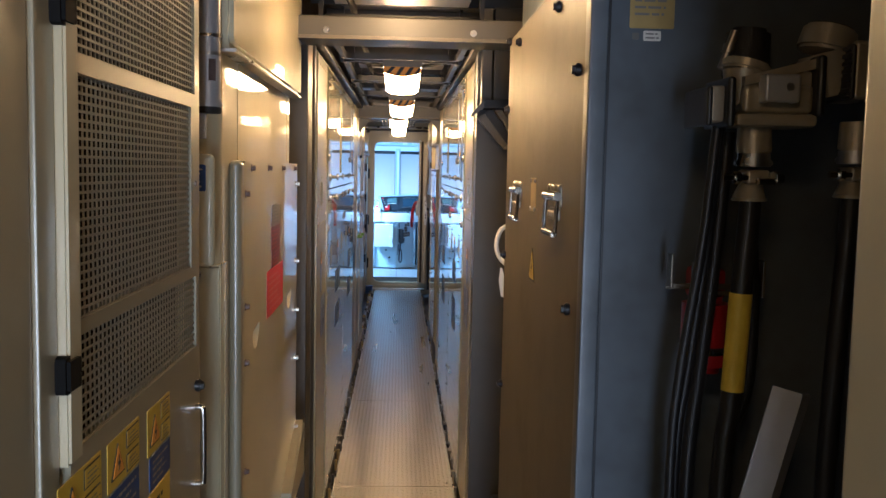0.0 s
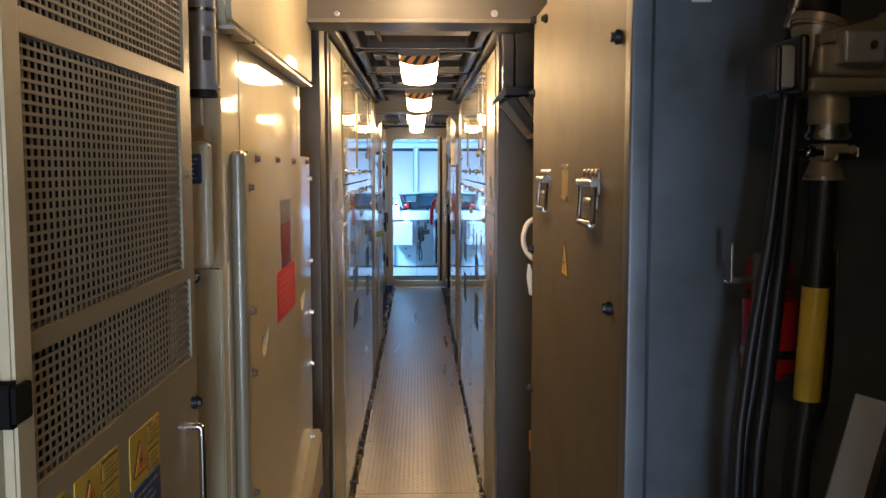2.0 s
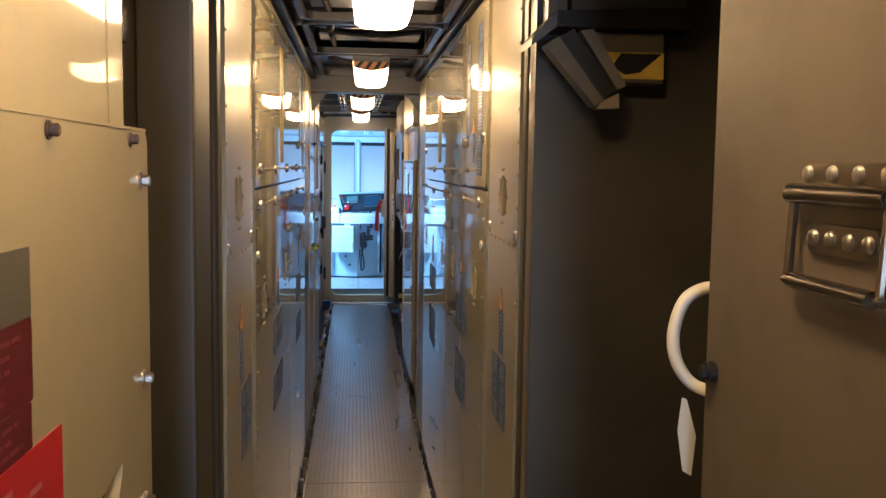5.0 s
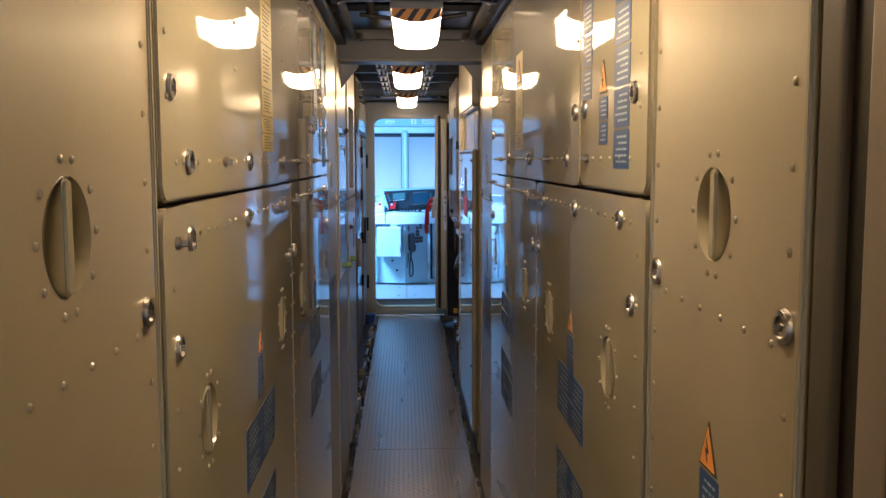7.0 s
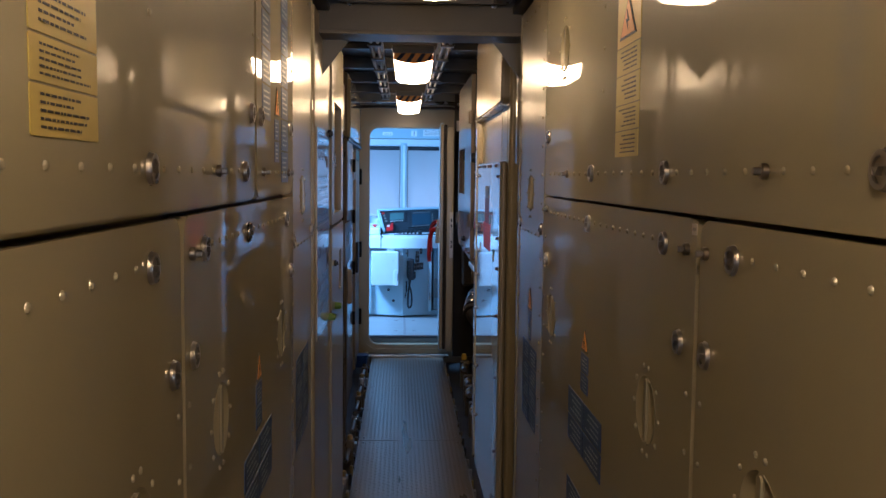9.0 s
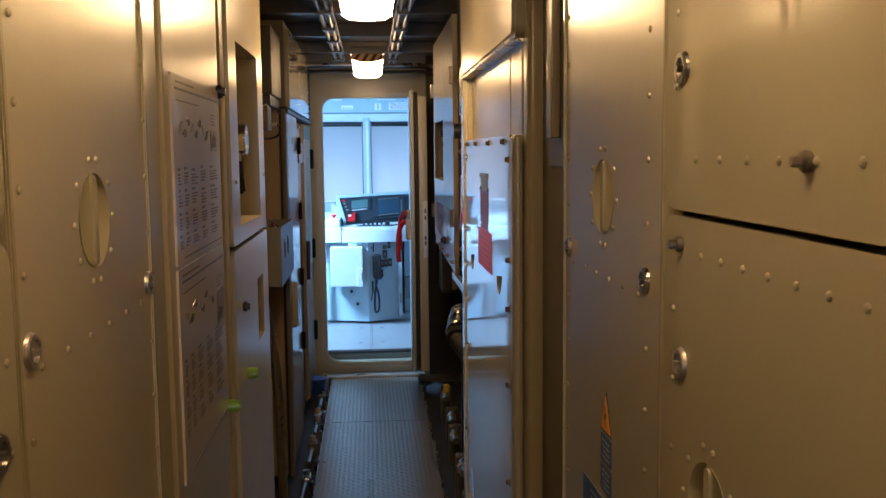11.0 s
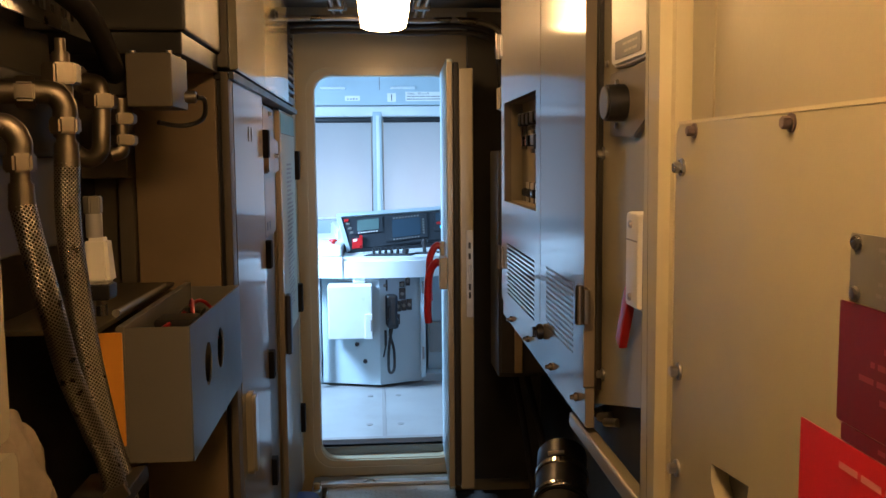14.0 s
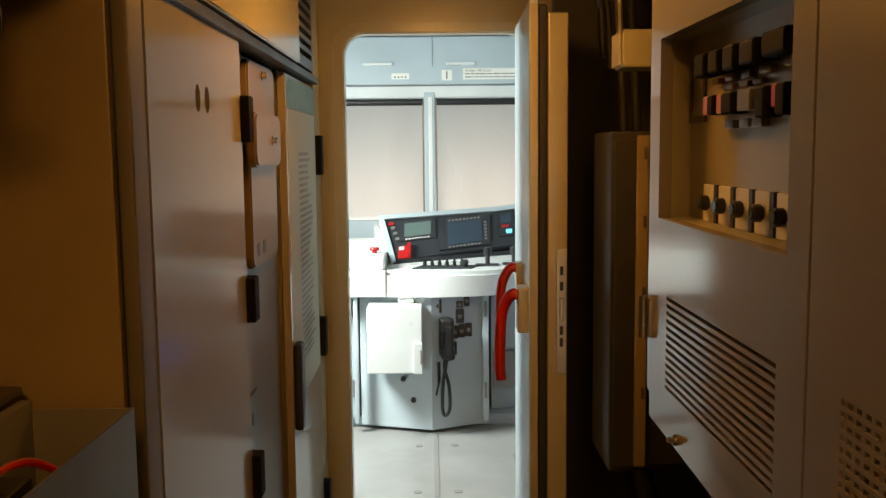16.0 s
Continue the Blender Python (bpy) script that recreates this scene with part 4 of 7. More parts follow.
# ---- grille cabinet at the start, left ----
gc = thing("grille_cabinet", (XL - 0.25, 1.7, 0), "cream cabinet with a mesh grille door and warning labels", "cabinet")
mg = onL(-0.352)
part("carcass", bx(-0.95, -0.392, 1.40, 2.06, 0, 2.2, 0.006), OLIVE, gc)
gwin = [(1.720, 1.99, 2.028), (1.434, 1.698, 2.002), (1.295, 1.416, 2.036)]
gd = part("door", plate(mg, rect(1.44, 2.062, 0.06, 2.05), [rect(1.474, c, a, b) for a, b, c in gwin], d0=-0.02, d1=0.0), CREAM2, gc, "cream door with three mesh windows")
for a, b, c in gwin:
    bm = bmesh.new()
    nr, nc = round((b - a) / 0.0098), round((c - 1.474) / 0.0150)
    for i in range(nr + 1):
        z = a + (b - a) * i / nr
        bm = join(bm, plate(mg, rect(1.474, c, z - 0.0016, z + 0.0016), d0=-0.0042, d1=-0.003, b=0))
    for i in range(nc + 1):
        y = 1.474 + (c - 1.474) * i / nc
        bm = join(bm, plate(mg, rect(y - 0.0018, y + 0.0018, a, b), d0=-0.0062, d1=-0.0046, b=0))
    tagged(part("wire_mesh", bm, MESHPAINT, gd), kind="stuff")
# added black sheet, keeps the mesh holes dark as if in shade
part("backing", bx(-0.3915, -0.3885, 1.445, 2.05, 1.28, 2.04), MATT, gc, "matt black sheet for the shade behind the mesh")
part("hinge_strip", plate(mg, rect(1.424, 1.462, 1.286, 2.05), d0=-0.01, d1=0.006, b=0.003), CREAM3, gd, "pale hinge strip")
for z in (1.738, 1.362):
    part("hinge", plate(mg, rr(1.412, 1.452, z + 0.002, z + 0.042, 0.006, 2), d0=-0.01, d1=0.010, b=0.004), MATT, gd, "black plastic hinge")
hz = part("handle", tube([(-0.352, 2.030, 1.055), (-0.342, 2.030, 1.057), (-0.339, 2.030, 1.07), (-0.339, 2.030, 1.175), (-0.342, 2.030, 1.189), (-0.352, 2.030, 1.19)], 0.0055, 10), CHROME, gd, "chrome bar handle")
child("knob", KNOB, facing(mg, 2.03, 1.228) @ Matrix.Scale(0.6, 4), gd)
child("screw", SCREW, facing(mg, 2.03, 1.573), gd)
for u0, u1, v0, v1 in ((1.730, 1.852, 1.196, 1.262), (1.558, 1.690, 1.206, 1.268), (1.400, 1.535, 1.206, 1.270)):
    sticker(gc, mg, u0, u1, v0, v1, YELLOW, 0, name="warning_label", label="yellow warning label")
    warning_triangle(gc, onL(-0.351), u0 + 0.28 * (u1 - u0), v0 + 0.012, 0.052, 0.042, ORANGE)
    for k in (0.0, 0.5):
        part("text_box", plate(onL(-0.351), rect(u0 + 0.56 * (u1 - u0), u1 - 0.006, v0 + 0.004 + k * (v1 - v0), v0 + (k + 0.44) * (v1 - v0)), d0=0.0, d1=0.0006, b=0), INK, gc)
        part("text_panel", plate(onL(-0.3503), rect(u0 + 0.575 * (u1 - u0), u1 - 0.008, v0 + 0.006 + k * (v1 - v0), v0 + (k + 0.41) * (v1 - v0)), d0=0.0, d1=0.0004, b=0), YELLOW, gc)
        part("lettering", bars(onL(-0.3498), u0 + 0.60 * (u1 - u0), u1 - 0.010, v0 + 0.008 + k * (v1 - v0), v0 + (k + 0.38) * (v1 - v0), 3), INKGREY, gc)
for u0, u1, v0, v1 in ((1.740, 1.851, 1.143, 1.192), (1.565, 1.688, 1.148, 1.202), (1.410, 1.532, 1.148, 1.202)):
    sticker(gc, mg, u0, u1, v0, v1, BLUE, 4, WPAPER, "information_label", "blue label with white lettering")
sticker(gc, mg, 1.733, 1.85, 1.05, 1.140, YELLOW, 4, INK, "warning_label", "yellow warning label")
np_ = thing("wall_panel", (-0.5, 0.6, 0), "cream painted side panel and rounded post", "panel", kind="structure")
part("panel", bx(-0.46, -0.43, -1.6, 1.30, 0, 2.25, 0.004), CREAM2, np_)
part("post", bx(-0.46, -0.362, 1.285, 1.375, 0, 2.25, 0.008, 3), CREAM2, np_)
part("strip", bx(-0.46, -0.357, 1.375, 1.425, 0, 2.25, 0.004), CREAM2, np_)

# bracket column between the grille cabinet and the housing
bc = thing("bracket_column", (-0.42, 2.30, 0), "cream bracket column with a slotted channel and a box on top", "column")
part("column", bx(-0.50, -0.47, 2.07, 2.44, 0, 2.1, 0.006), CREAM3, bc)
part("channel", plate(onL(-0.368), rect(2.332, 2.412, 0.1, 1.404), [rr(2.366, 2.379, 0.5, 1.30, 0.005, 3), ell(2.370, 1.347, 0.013, 0.022, 14)], d0=-0.004, d1=0.0), CREAM3, bc, "slotted cream channel")
part("slot_backing", bx(-0.392, -0.388, 2.336, 2.410, 0.2, 1.40), MAROON, bc, "dull red metal behind the slot")
part("channel_front", bx(-0.440, -0.370, 2.327, 2.332, 0.1, 1.398, 0.002), CREAM3, bc)
part("channel_front_lip", bx(-0.452, -0.440, 2.327, 2.345, 0.1, 1.398, 0.002), CREAM3, bc)
part("channel_far_lip", bx(-0.45, -0.372, 2.412, 2.416, 0.1, 1.404, 0.001), CREAM3, bc)
part("box_bracket", bx(-0.47, -0.44, 2.22, 2.30, 1.45, 1.58, 0.003), CREAM2, bc)
part("flap", plate(onT(1.400), [(-0.372, 2.331), (-0.372, 2.345), (-0.43, 2.40), (-0.45, 2.40), (-0.45, 2.331)], d0=0.0, d1=0.003, b=0), CREAM3, bc, "bent cream flap over the channel")
wp = part("box_cover", bx(-0.425, -0.357, 2.205, 2.228, 1.412, 1.625, 0.010, 4), CREAM3, bc, "cream box cover with a blue label")
sticker(wp, onF(2.205), -0.402, -0.371, 1.555, 1.605, BLUE, 5, WPAPER, "label_plate", "small blue label", r=0.003)
child("bolt", BOLT, facing(onF(2.327), -0.418, 1.384), bc)
child("bolt", BOLT, facing(onF(2.327), -0.418, 1.384, 0.004) @ Matrix.Scale(1.2, 4), bc)
fp = thing("filter_pipe", (-0.385, 2.27, 1.70), "worn steel filter cartridge with a flanged foot", "filter")
part("cylinder", cy((-0.381, 2.275, 1.725), (-0.381, 2.275, 2.02), 0.0235, n=28, b=0.002), ALU, fp)
part("foot_flange", cy((-0.381, 2.275, 1.716), (-0.381, 2.275, 1.728), 0.0285, n=28, b=0.003), ALU, fp)
part("foot_flange", cy((-0.381, 2.275, 1.704), (-0.381, 2.275, 1.716), 0.0255, n=28, b=0.002), RUBBER, fp)
for z in (1.812, 1.846):
    part("clamp_ring", cy((-0.381, 2.275, z), (-0.381, 2.275, z + 0.010), 0.0252, n=28, b=0.002), STEEL, fp)
part("sight_window", turned(bx(-0.0008, 0.0008, -0.007, 0.007, 1.765, 1.806, 0.0005), Matrix.Translation((-0.381, 2.275, 0)) @ Matrix.Rotation(radians(-60), 4, "Z") @ Matrix.Translation((0.0236, 0, 0))), RUST, fp, "rust-brown sight window")
part("pipe_stub", bx(-0.412, -0.388, 2.285, 2.300, 1.655, 1.705, 0.003), ALU, fp)
lt = thing("floor_tray", (XL, 3.2, 0.7), "cream sheet metal tray fixed low on the housing", "tray")
part("tray", plate(onL(XL), [(3.49, 0.76), (3.12, 0.64), (3.12, 0.58), (3.49, 0.58)], d0=0.0, d1=0.03, b=0.006), CREAM2, lt)
# ---- right side at the start: cable alcove and sand-coloured door ----
al = thing("alcove_wall", (0.6, 1.92, 0), "blue-grey painted panel closing the cable alcove", "panel", kind="structure")
part("panel", bx(0.352, 0.98, 2.13, 2.15, 0.0, 2.25, 0.002), GREY, al)
part("edge_groove", bx(0.3475, 0.3515, 2.062, 2.14, 0.0, 2.25), BLACK, al)
# near-black back: the alcove's deep shade is in its colour
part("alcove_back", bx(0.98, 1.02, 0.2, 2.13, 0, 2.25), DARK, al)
bp_ = part("brass_plate", plate(onF(2.13), rr(0.400, 0.481, 1.866, 1.96, 0.003, 2), d0=0, d1=0.002, b=0), BRASS, al, "brass maker plate")
part("lettering", bars(onF(2.128), 0.408, 0.473, 1.885, 1.945, 5), INKGREY, bp_)
sticker(al, onF(2.13), 0.426, 0.458, 1.844, 1.862, WHITE, 2, INKGREY)
sticker(al, onF(2.13), 0.406, 0.418, 1.846, 1.858, MIDGREY)
np2 = thing("wall_panel", (0.45, 0.3, 0), "cream painted post beside the cable alcove", "panel", kind="structure")
part("post", bx(0.335, 0.46, -1.6, 1.155, 0, 2.25, 0.012, 3), CREAM2, np2)


def jumper(dx, dz, tilted):
    """A heavy jumper-cable coupler parked in its holder; the second stands with its hood tipped towards the aisle."""
    y = 1.6
    t = thing("jumper_coupler", (0.43 + dx, y, 1.57 + dz), "beige cast jumper cable coupler parked in a black-faced holder", "coupler", "jumper couplers")
    rot = Matrix.Translation((dx, 0, dz))

    def put(name, bm, m, label=""):
        return part(name, turned(bm, rot), m, t, label)
    if tilted:
        put("hood", join(cy((0.398, y, 1.700), (0.384, y, 1.752), 0.021, 0.034, 28, 0.003), cy((0.384, y, 1.752), (0.391, y, 1.782), 0.035, 0.032, 28, 0.004)), CAST, "round metal coupler hood")
        put("hood_opening", cy((0.3905, y, 1.7815), (0.391, y, 1.7835), 0.027, n=24), BLACK)
        put("comb", join(bx(0.396, 0.404, y - 0.045, y + 0.045, 1.692, 1.758, 0.004), *[bx(0.392, 0.397, y - 0.047, y - 0.030, 1.696 + i * 0.009, 1.701 + i * 0.009, 0.001) for i in range(7)]), BLACK, "black toothed holder cheek")
        put("body", bx(0.406, 0.440, y - 0.035, y + 0.04, 1.693, 1.764, 0.006, 3), CAST, "beige cast coupler body")
    else:
        lid = plate(lambda u, v, d: (u, y + d, v), [(0.402, 1.712), (0.488, 1.734), (0.488, 1.746), (0.402, 1.723)], d0=-0.036, d1=0.04, b=0.003)
        put("body", join(bx(0.402, 0.490, y - 0.034, y + 0.038, 1.680, 1.716, 0.008, 3), bx(0.440, 0.488, y - 0.030, y + 0.034, 1.712, 1.732, 0.004)), CAST, "beige cast coupler body")
        put("lid", lid, CAST, "sloping cast lid")
        put("hood", join(cy((0.412, y - 0.004, 1.690), (0.414, y - 0.004, 1.734), 0.020, 0.027, 28, 0.002), cy((0.4135, y - 0.004, 1.732), (0.4165, y - 0.004, 1.744), 0.0295, n=28, b=0.003)), CAST, "round metal coupler hood")
        put("hood_opening", cy((0.4165, y - 0.004, 1.7440), (0.4168, y - 0.004, 1.7455), 0.0235, n=24), BLACK)
        put("latch", join(bx(0.421, 0.464, y - 0.054, y - 0.046, 1.692, 1.725, 0.004, 3), bx(0.421, 0.428, y - 0.050, y - 0.030, 1.692, 1.725, 0.002), bx(0.457, 0.464, y - 0.050, y - 0.030, 1.692, 1.725, 0.002)), ALU, "steel latch on the coupler")
        put("latch_pin", cy((0.450, y - 0.0555, 1.710), (0.450, y - 0.053, 1.710), 0.0045, n=12), STEEL)
        for x0, x1, z0, z1 in ((0.355, 0.362, 1.663, 1.710), (0.380, 0.390, 1.662, 1.722), (0.488, 0.499, 1.677, 1.750)):
            put("holder_cheek", bx(x0, x1, y - 0.045, y + 0.045, z0, z1, 0.006, 3), BLACK, "black holder cheek")
        put("holder_bar", bx(0.362, 0.380, y - 0.035, y + 0.03, 1.668, 1.712, 0.004), CAST)
        put("base", bx(0.394, 0.494, y - 0.038, y + 0.036, 1.664, 1.680, 0.006), CAST)
    put("sleeve", join(cy((0.431, y, 1.632), (0.431, y, 1.668), 0.0215, 0.0205, 24, 0.002), cy((0.431, y, 1.655), (0.431, y, 1.668), 0.0195, n=24)), CAST)
    put("collar", join(cy((0.431, y, 1.616), (0.431, y, 1.625), 0.0235, n=26, b=0.002), cy((0.431, y, 1.625), (0.431, y, 1.632), 0.0205, n=24)), STEEL)
    put("clamp", join(bx(0.416, 0.446, y - 0.022, y + 0.018, 1.594, 1.612, 0.005, 3), cy((0.428, y, 1.576), (0.430, y, 1.596), 0.0205, 0.0135, 20), cy((0.428, y, 1.573), (0.428, y, 1.577), 0.0215, n=20, b=0.001)), CAST, "bolted cable clamp")
    put("clamp_bolt", join(cy((0.390, y - 0.018, 1.602), (0.418, y - 0.018, 1.602), 0.0042, n=10), cy((0.401, y - 0.018, 1.602), (0.409, y - 0.018, 1.602), 0.0085, n=6, b=0.001)), CHROME)
    put("clamp_bolt", join(cy((0.424, y - 0.036, 1.598), (0.448, y - 0.028, 1.598), 0.0042, n=10), cy((0.446, y - 0.026, 1.602), (0.458, y - 0.022, 1.602), 0.009, n=6, b=0.001)), CHROME)
    return t


ALCOVE = [jumper(0.0, 0.0, False), jumper(0.130, 0.006, True)]
ALCOVE += [solo("cable_boot", cy((0.452, 1.70, 1.73), (0.456, 1.70, 1.80), 0.030, 0.029, 22, 0.006), RUBBER, "black rubber boot over a parked coupler", "boot")]
ALCOVE += [solo("holder_pin", join(cy((0.392, 1.62, 1.737), (0.408, 1.62, 1.785), 0.0055, n=12, b=0.001), cy((0.399, 1.62, 1.757), (0.402, 1.62, 1.767), 0.008, n=12)), STEEL, "worn steel pin beside a parked coupler", "pin")]
for i, (pts, rad) in enumerate(((((0.430, 1.6, 1.575), (0.428, 1.6, 1.53), (0.4235, 1.6, 1.45), (0.4185, 1.6, 1.33), (0.409, 1.6, 1.2), (0.405, 1.6, 0.8)), 0.0135),
                                (((0.559, 1.6, 1.578), (0.556, 1.6, 1.5), (0.548, 1.6, 1.3), (0.54, 1.6, 0.8)), 0.0125),
                                (((0.384, 1.6, 1.665), (0.372, 1.6, 1.52), (0.351, 1.6, 1.36), (0.343, 1.6, 1.22), (0.345, 1.6, 0.8)), 0.0065),
                                (((0.391, 1.61, 1.665), (0.381, 1.61, 1.52), (0.364, 1.61, 1.36), (0.352, 1.61, 1.22), (0.354, 1.61, 0.8)), 0.0065),
                                (((0.412, 1.64, 1.66), (0.402, 1.64, 1.50), (0.388, 1.64, 1.34), (0.378, 1.64, 1.2), (0.376, 1.64, 0.8)), 0.0095),
                                (((0.452, 1.66, 1.56), (0.462, 1.66, 1.45), (0.46, 1.66, 1.32), (0.425, 1.65, 1.2), (0.41, 1.64, 0.8)), 0.0095))):
    t = thing("hanging_cable", (pts[-1][0], 1.6, 0.345), "thick black cable hanging in the alcove", "cable", "alcove cables")
    part("cable", tube([*pts, (pts[-1][0], pts[-1][1] + 0.03, 0.345)], rad, 10), CABLE, t)
    ALCOVE.append(t)
    if i == 0:
        part("sleeve", tube([(0.4238, 1.6, 1.457), (0.4215, 1.6, 1.40), (0.4186, 1.6, 1.332)], 0.0145, 14), YELLOWP, t, "yellow identification sleeve")
fe = thing("fire_extinguisher", (0.418, 1.70, 1.31), "red fire extinguisher clamped behind the cables", "extinguisher")
part("bottle", cy((0.414, 1.70, 1.335), (0.414, 1.70, 1.44), 0.032, n=24, b=0.010), REDP, fe)
part("head", bx(0.405, 0.45, 1.72, 1.77, 1.43, 1.475, 0.008), REDP, fe)
part("bracket", join(bx(0.358, 0.362, 1.68, 1.70, 1.452, 1.498, 0.001), bx(0.395, 0.399, 1.68, 1.71, 1.440, 1.485, 0.001), bx(0.484, 0.488, 1.68, 1.72, 1.44, 1.49, 0.001), bx(0.358, 0.488, 1.70, 1.704, 1.448, 1.456, 0.001), bx(0.42, 0.43, 1.704, 1.77, 1.446, 1.456), bx(0.40, 0.488, 1.70, 1.705, 1.440, 1.446, 0.001)), ZINC, fe)
part("strap", cy((0.414, 1.70, 1.362), (0.414, 1.70, 1.372), 0.0332, n=24), STEEL, fe)
ALCOVE += [fe, solo("bent_guard_plate", turned(plate(onT(0.0), [(-0.032, -0.002), (0.002, -0.014), (0.022, 0.006), (0.019, 0.009), (0.001, -0.010), (-0.031, 0.002)], d0=-0.34, d1=0.13, b=0.001), Matrix.Translation((0.462, 1.58, 1.21)) @ Matrix.Rotation(radians(14), 4, "Y")), ALU, "bent bare aluminium guard plate", "plate")]
# the parked couplers and cables stand deep in the alcove, at their full size
for ob in ALCOVE:
    ob.location = Vector((-0.008, 0.482, 1.603)).lerp(ob.location, 1.27)
    ob.scale = (1.27, 1.27, 1.27)

md = onR(0.318)
dr = thing("machine_door", (0.34, 2.67, 0), "sand-coloured steel door with two sprung handles", "door")
part("leaf", plate(md, rr(2.10, 3.262, 0.05, 2.0, 0.008, 3), d0=-0.03, d1=0.0, b=0.003), SAND, dr)
part("frame_stile", bx(0.314, 0.347, 2.055, 2.098, 0.0, 2.2, 0.005), GREY, dr, "blue-grey frame stile")
part("frame_backing", bx(0.355, 0.372, 2.152, 3.27, 0.0, 2.2), GREY, dr)


def sprung_handle(u, v, s=1.0):
    h = part("handle", plate(md, rr(u - 0.072 * s, u + 0.072 * s, v - 0.010, v + 0.040, 0.008, 3), d0=0, d1=0.003, b=0.001), ZINC, dr, "sprung chrome handle on a riveted base")
    x = 0.318
    part("spring_bar", cy((x - 0.010, u - 0.078 * s, v + 0.014), (x - 0.010, u + 0.078 * s, v + 0.014), 0.009, n=16, b=0.002), HANDLE, h)
    part("bail", tube([(x - 0.009, u - 0.072 * s, v + 0.012), (x - 0.012, u - 0.072 * s, v - 0.055), (x - 0.013, u - 0.066 * s, v - 0.062), (x - 0.013, u + 0.066 * s, v - 0.062), (x - 0.012, u + 0.072 * s, v - 0.055), (x - 0.009, u + 0.072 * s, v + 0.012)], 0.0042, 8, k=4), HANDLE, h)
    part("grip", cy((x - 0.013, u - 0.066 * s, v - 0.062), (x - 0.013, u + 0.066 * s, v - 0.062), 0.0072, n=14, b=0.002), HANDLE, h)
    part("stop_plate", plate(md, rr(u - 0.055 * s, u + 0.055 * s, v - 0.036, v - 0.0105, 0.006, 2), d0=0, d1=0.005, b=0.001), ZINC, h)
    for k in (-0.042, -0.014, 0.014, 0.042):
        child("rivet", STUD, facing(md, u + k * s, v - 0.023, 0.005), h)
    for k in (-0.06, -0.02, 0.02, 0.06):
        child("rivet", STUD, facing(md, u + k * s, v + 0.031, 0.003), h)


sprung_handle(2.372, 1.541)
sprung_handle(2.980, 1.540)
sticker(dr, md, 2.648, 2.730, 1.508, 1.590, BRASS, 0, name="brass_plate", label="brass rating plate")
for u in (2.655, 2.723):
    for v in (1.515, 1.583):
        child("screw", SCREW, facing(md, u, v, 0.001), dr)
warning_triangle(dr, md, 2.678, 1.340, 0.090, 0.079, YELLOW)
for u, v in ((2.185, 1.345), (2.152, 1.792), (2.385, 1.946), (2.998, 1.958), (3.235, 1.79), (3.235, 1.352), (3.235, 0.95), (2.16, 0.8), (3.22, 1.99)):
    child("knob", KNOB, facing(md, u, v) @ Matrix.Scale(0.68, 4), dr)

# recess behind the door, with its black lamp bracket
rs = thing("recess_wall", (0.6, 4.2, 0), "dark blue-grey side wall of a recess beside the cabinets", "wall", kind="structure")
part("side_wall", bx(0.30, 1.0, 4.20, 4.225, 0, 2.3), PILLAR, rs)
part("corner_post", bx(XR - 0.004, XR + 0.10, 4.225, 4.280, 0, 2.1, 0.008, 3), LOCKER, rs)
part("seal_strip", bx(XR + 0.01, XR + 0.10, 4.28, 4.328, 0, 2.1), BLACK, rs)
part("corner_post", bx(XR, XR + 0.10, 4.328, 4.371, 0, 2.1, 0.006), PILLAR, rs)
# back coloured near-black to carry the shade of the recess
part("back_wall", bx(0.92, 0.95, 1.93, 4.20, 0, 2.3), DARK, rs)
part("upper_box", bx(0.31, 0.352, 4.14, 4.20, 1.87, 2.25, 0.005), LOCKER, rs, "pale cable box above the bracket")
part("upper_box", bx(0.357, 0.60, 4.13, 4.20, 1.885, 2.25, 0.006), OLIVE, rs)
lb = thing("lamp_bracket", (0.40, 4.1, 1.68), "black angled metal bracket on the recess wall", "bracket")
part("top_flange", plate(onF(4.08), [(0.318, 1.884), (0.318, 1.853), (0.60, 1.853), (0.60, 1.897)], d0=-0.12, d1=0.0, b=0.003), BLACK, lb)
part("side_flange", plate(onF(4.08), [(0.318, 1.884), (0.268, 1.828), (0.268, 1.814), (0.318, 1.853)], d0=-0.12, d1=0.0, b=0.003), MIDGREY, lb, "worn grey chamfered flange")
ch = part("channel", plate(onF(4.06), [(0.347, 1.846), (0.318, 1.828), (0.412, 1.709), (0.436, 1.728)], d0=-0.03, d1=0.0, b=0.002), BLACK, lb, "black slanted channel")
part("channel_edge", plate(onF(4.056), [(0.386, 1.846), (0.360, 1.842), (0.436, 1.730), (0.456, 1.736)], d0=-0.05, d1=0.0, b=0.002), MIDGREY, ch)
part("channel_edge", plate(onF(4.056), [(0.317, 1.830), (0.290, 1.813), (0.393, 1.695), (0.411, 1.708)], d0=-0.05, d1=0.0, b=0.002), OLIVE, ch)
part("tip", plate(onF(4.05), [(0.439, 1.722), (0.405, 1.705), (0.393, 1.690), (0.440, 1.692)], d0=-0.04, d1=0.0, b=0.002), LOCKER, ch)
part("inner_box", plate(onF(4.12), [(0.55, 1.85), (0.40, 1.85), (0.45, 1.75), (0.55, 1.75)], d0=-0.07, d1=0.0, b=0.004), OLIVE, lb)
part("hazard_patch", plate(onF(4.12), [(0.55, 1.81), (0.425, 1.81), (0.455, 1.757), (0.55, 1.757)], d0=0.0, d1=0.001, b=0), YELLOWP, lb, "grimy yellow patch")
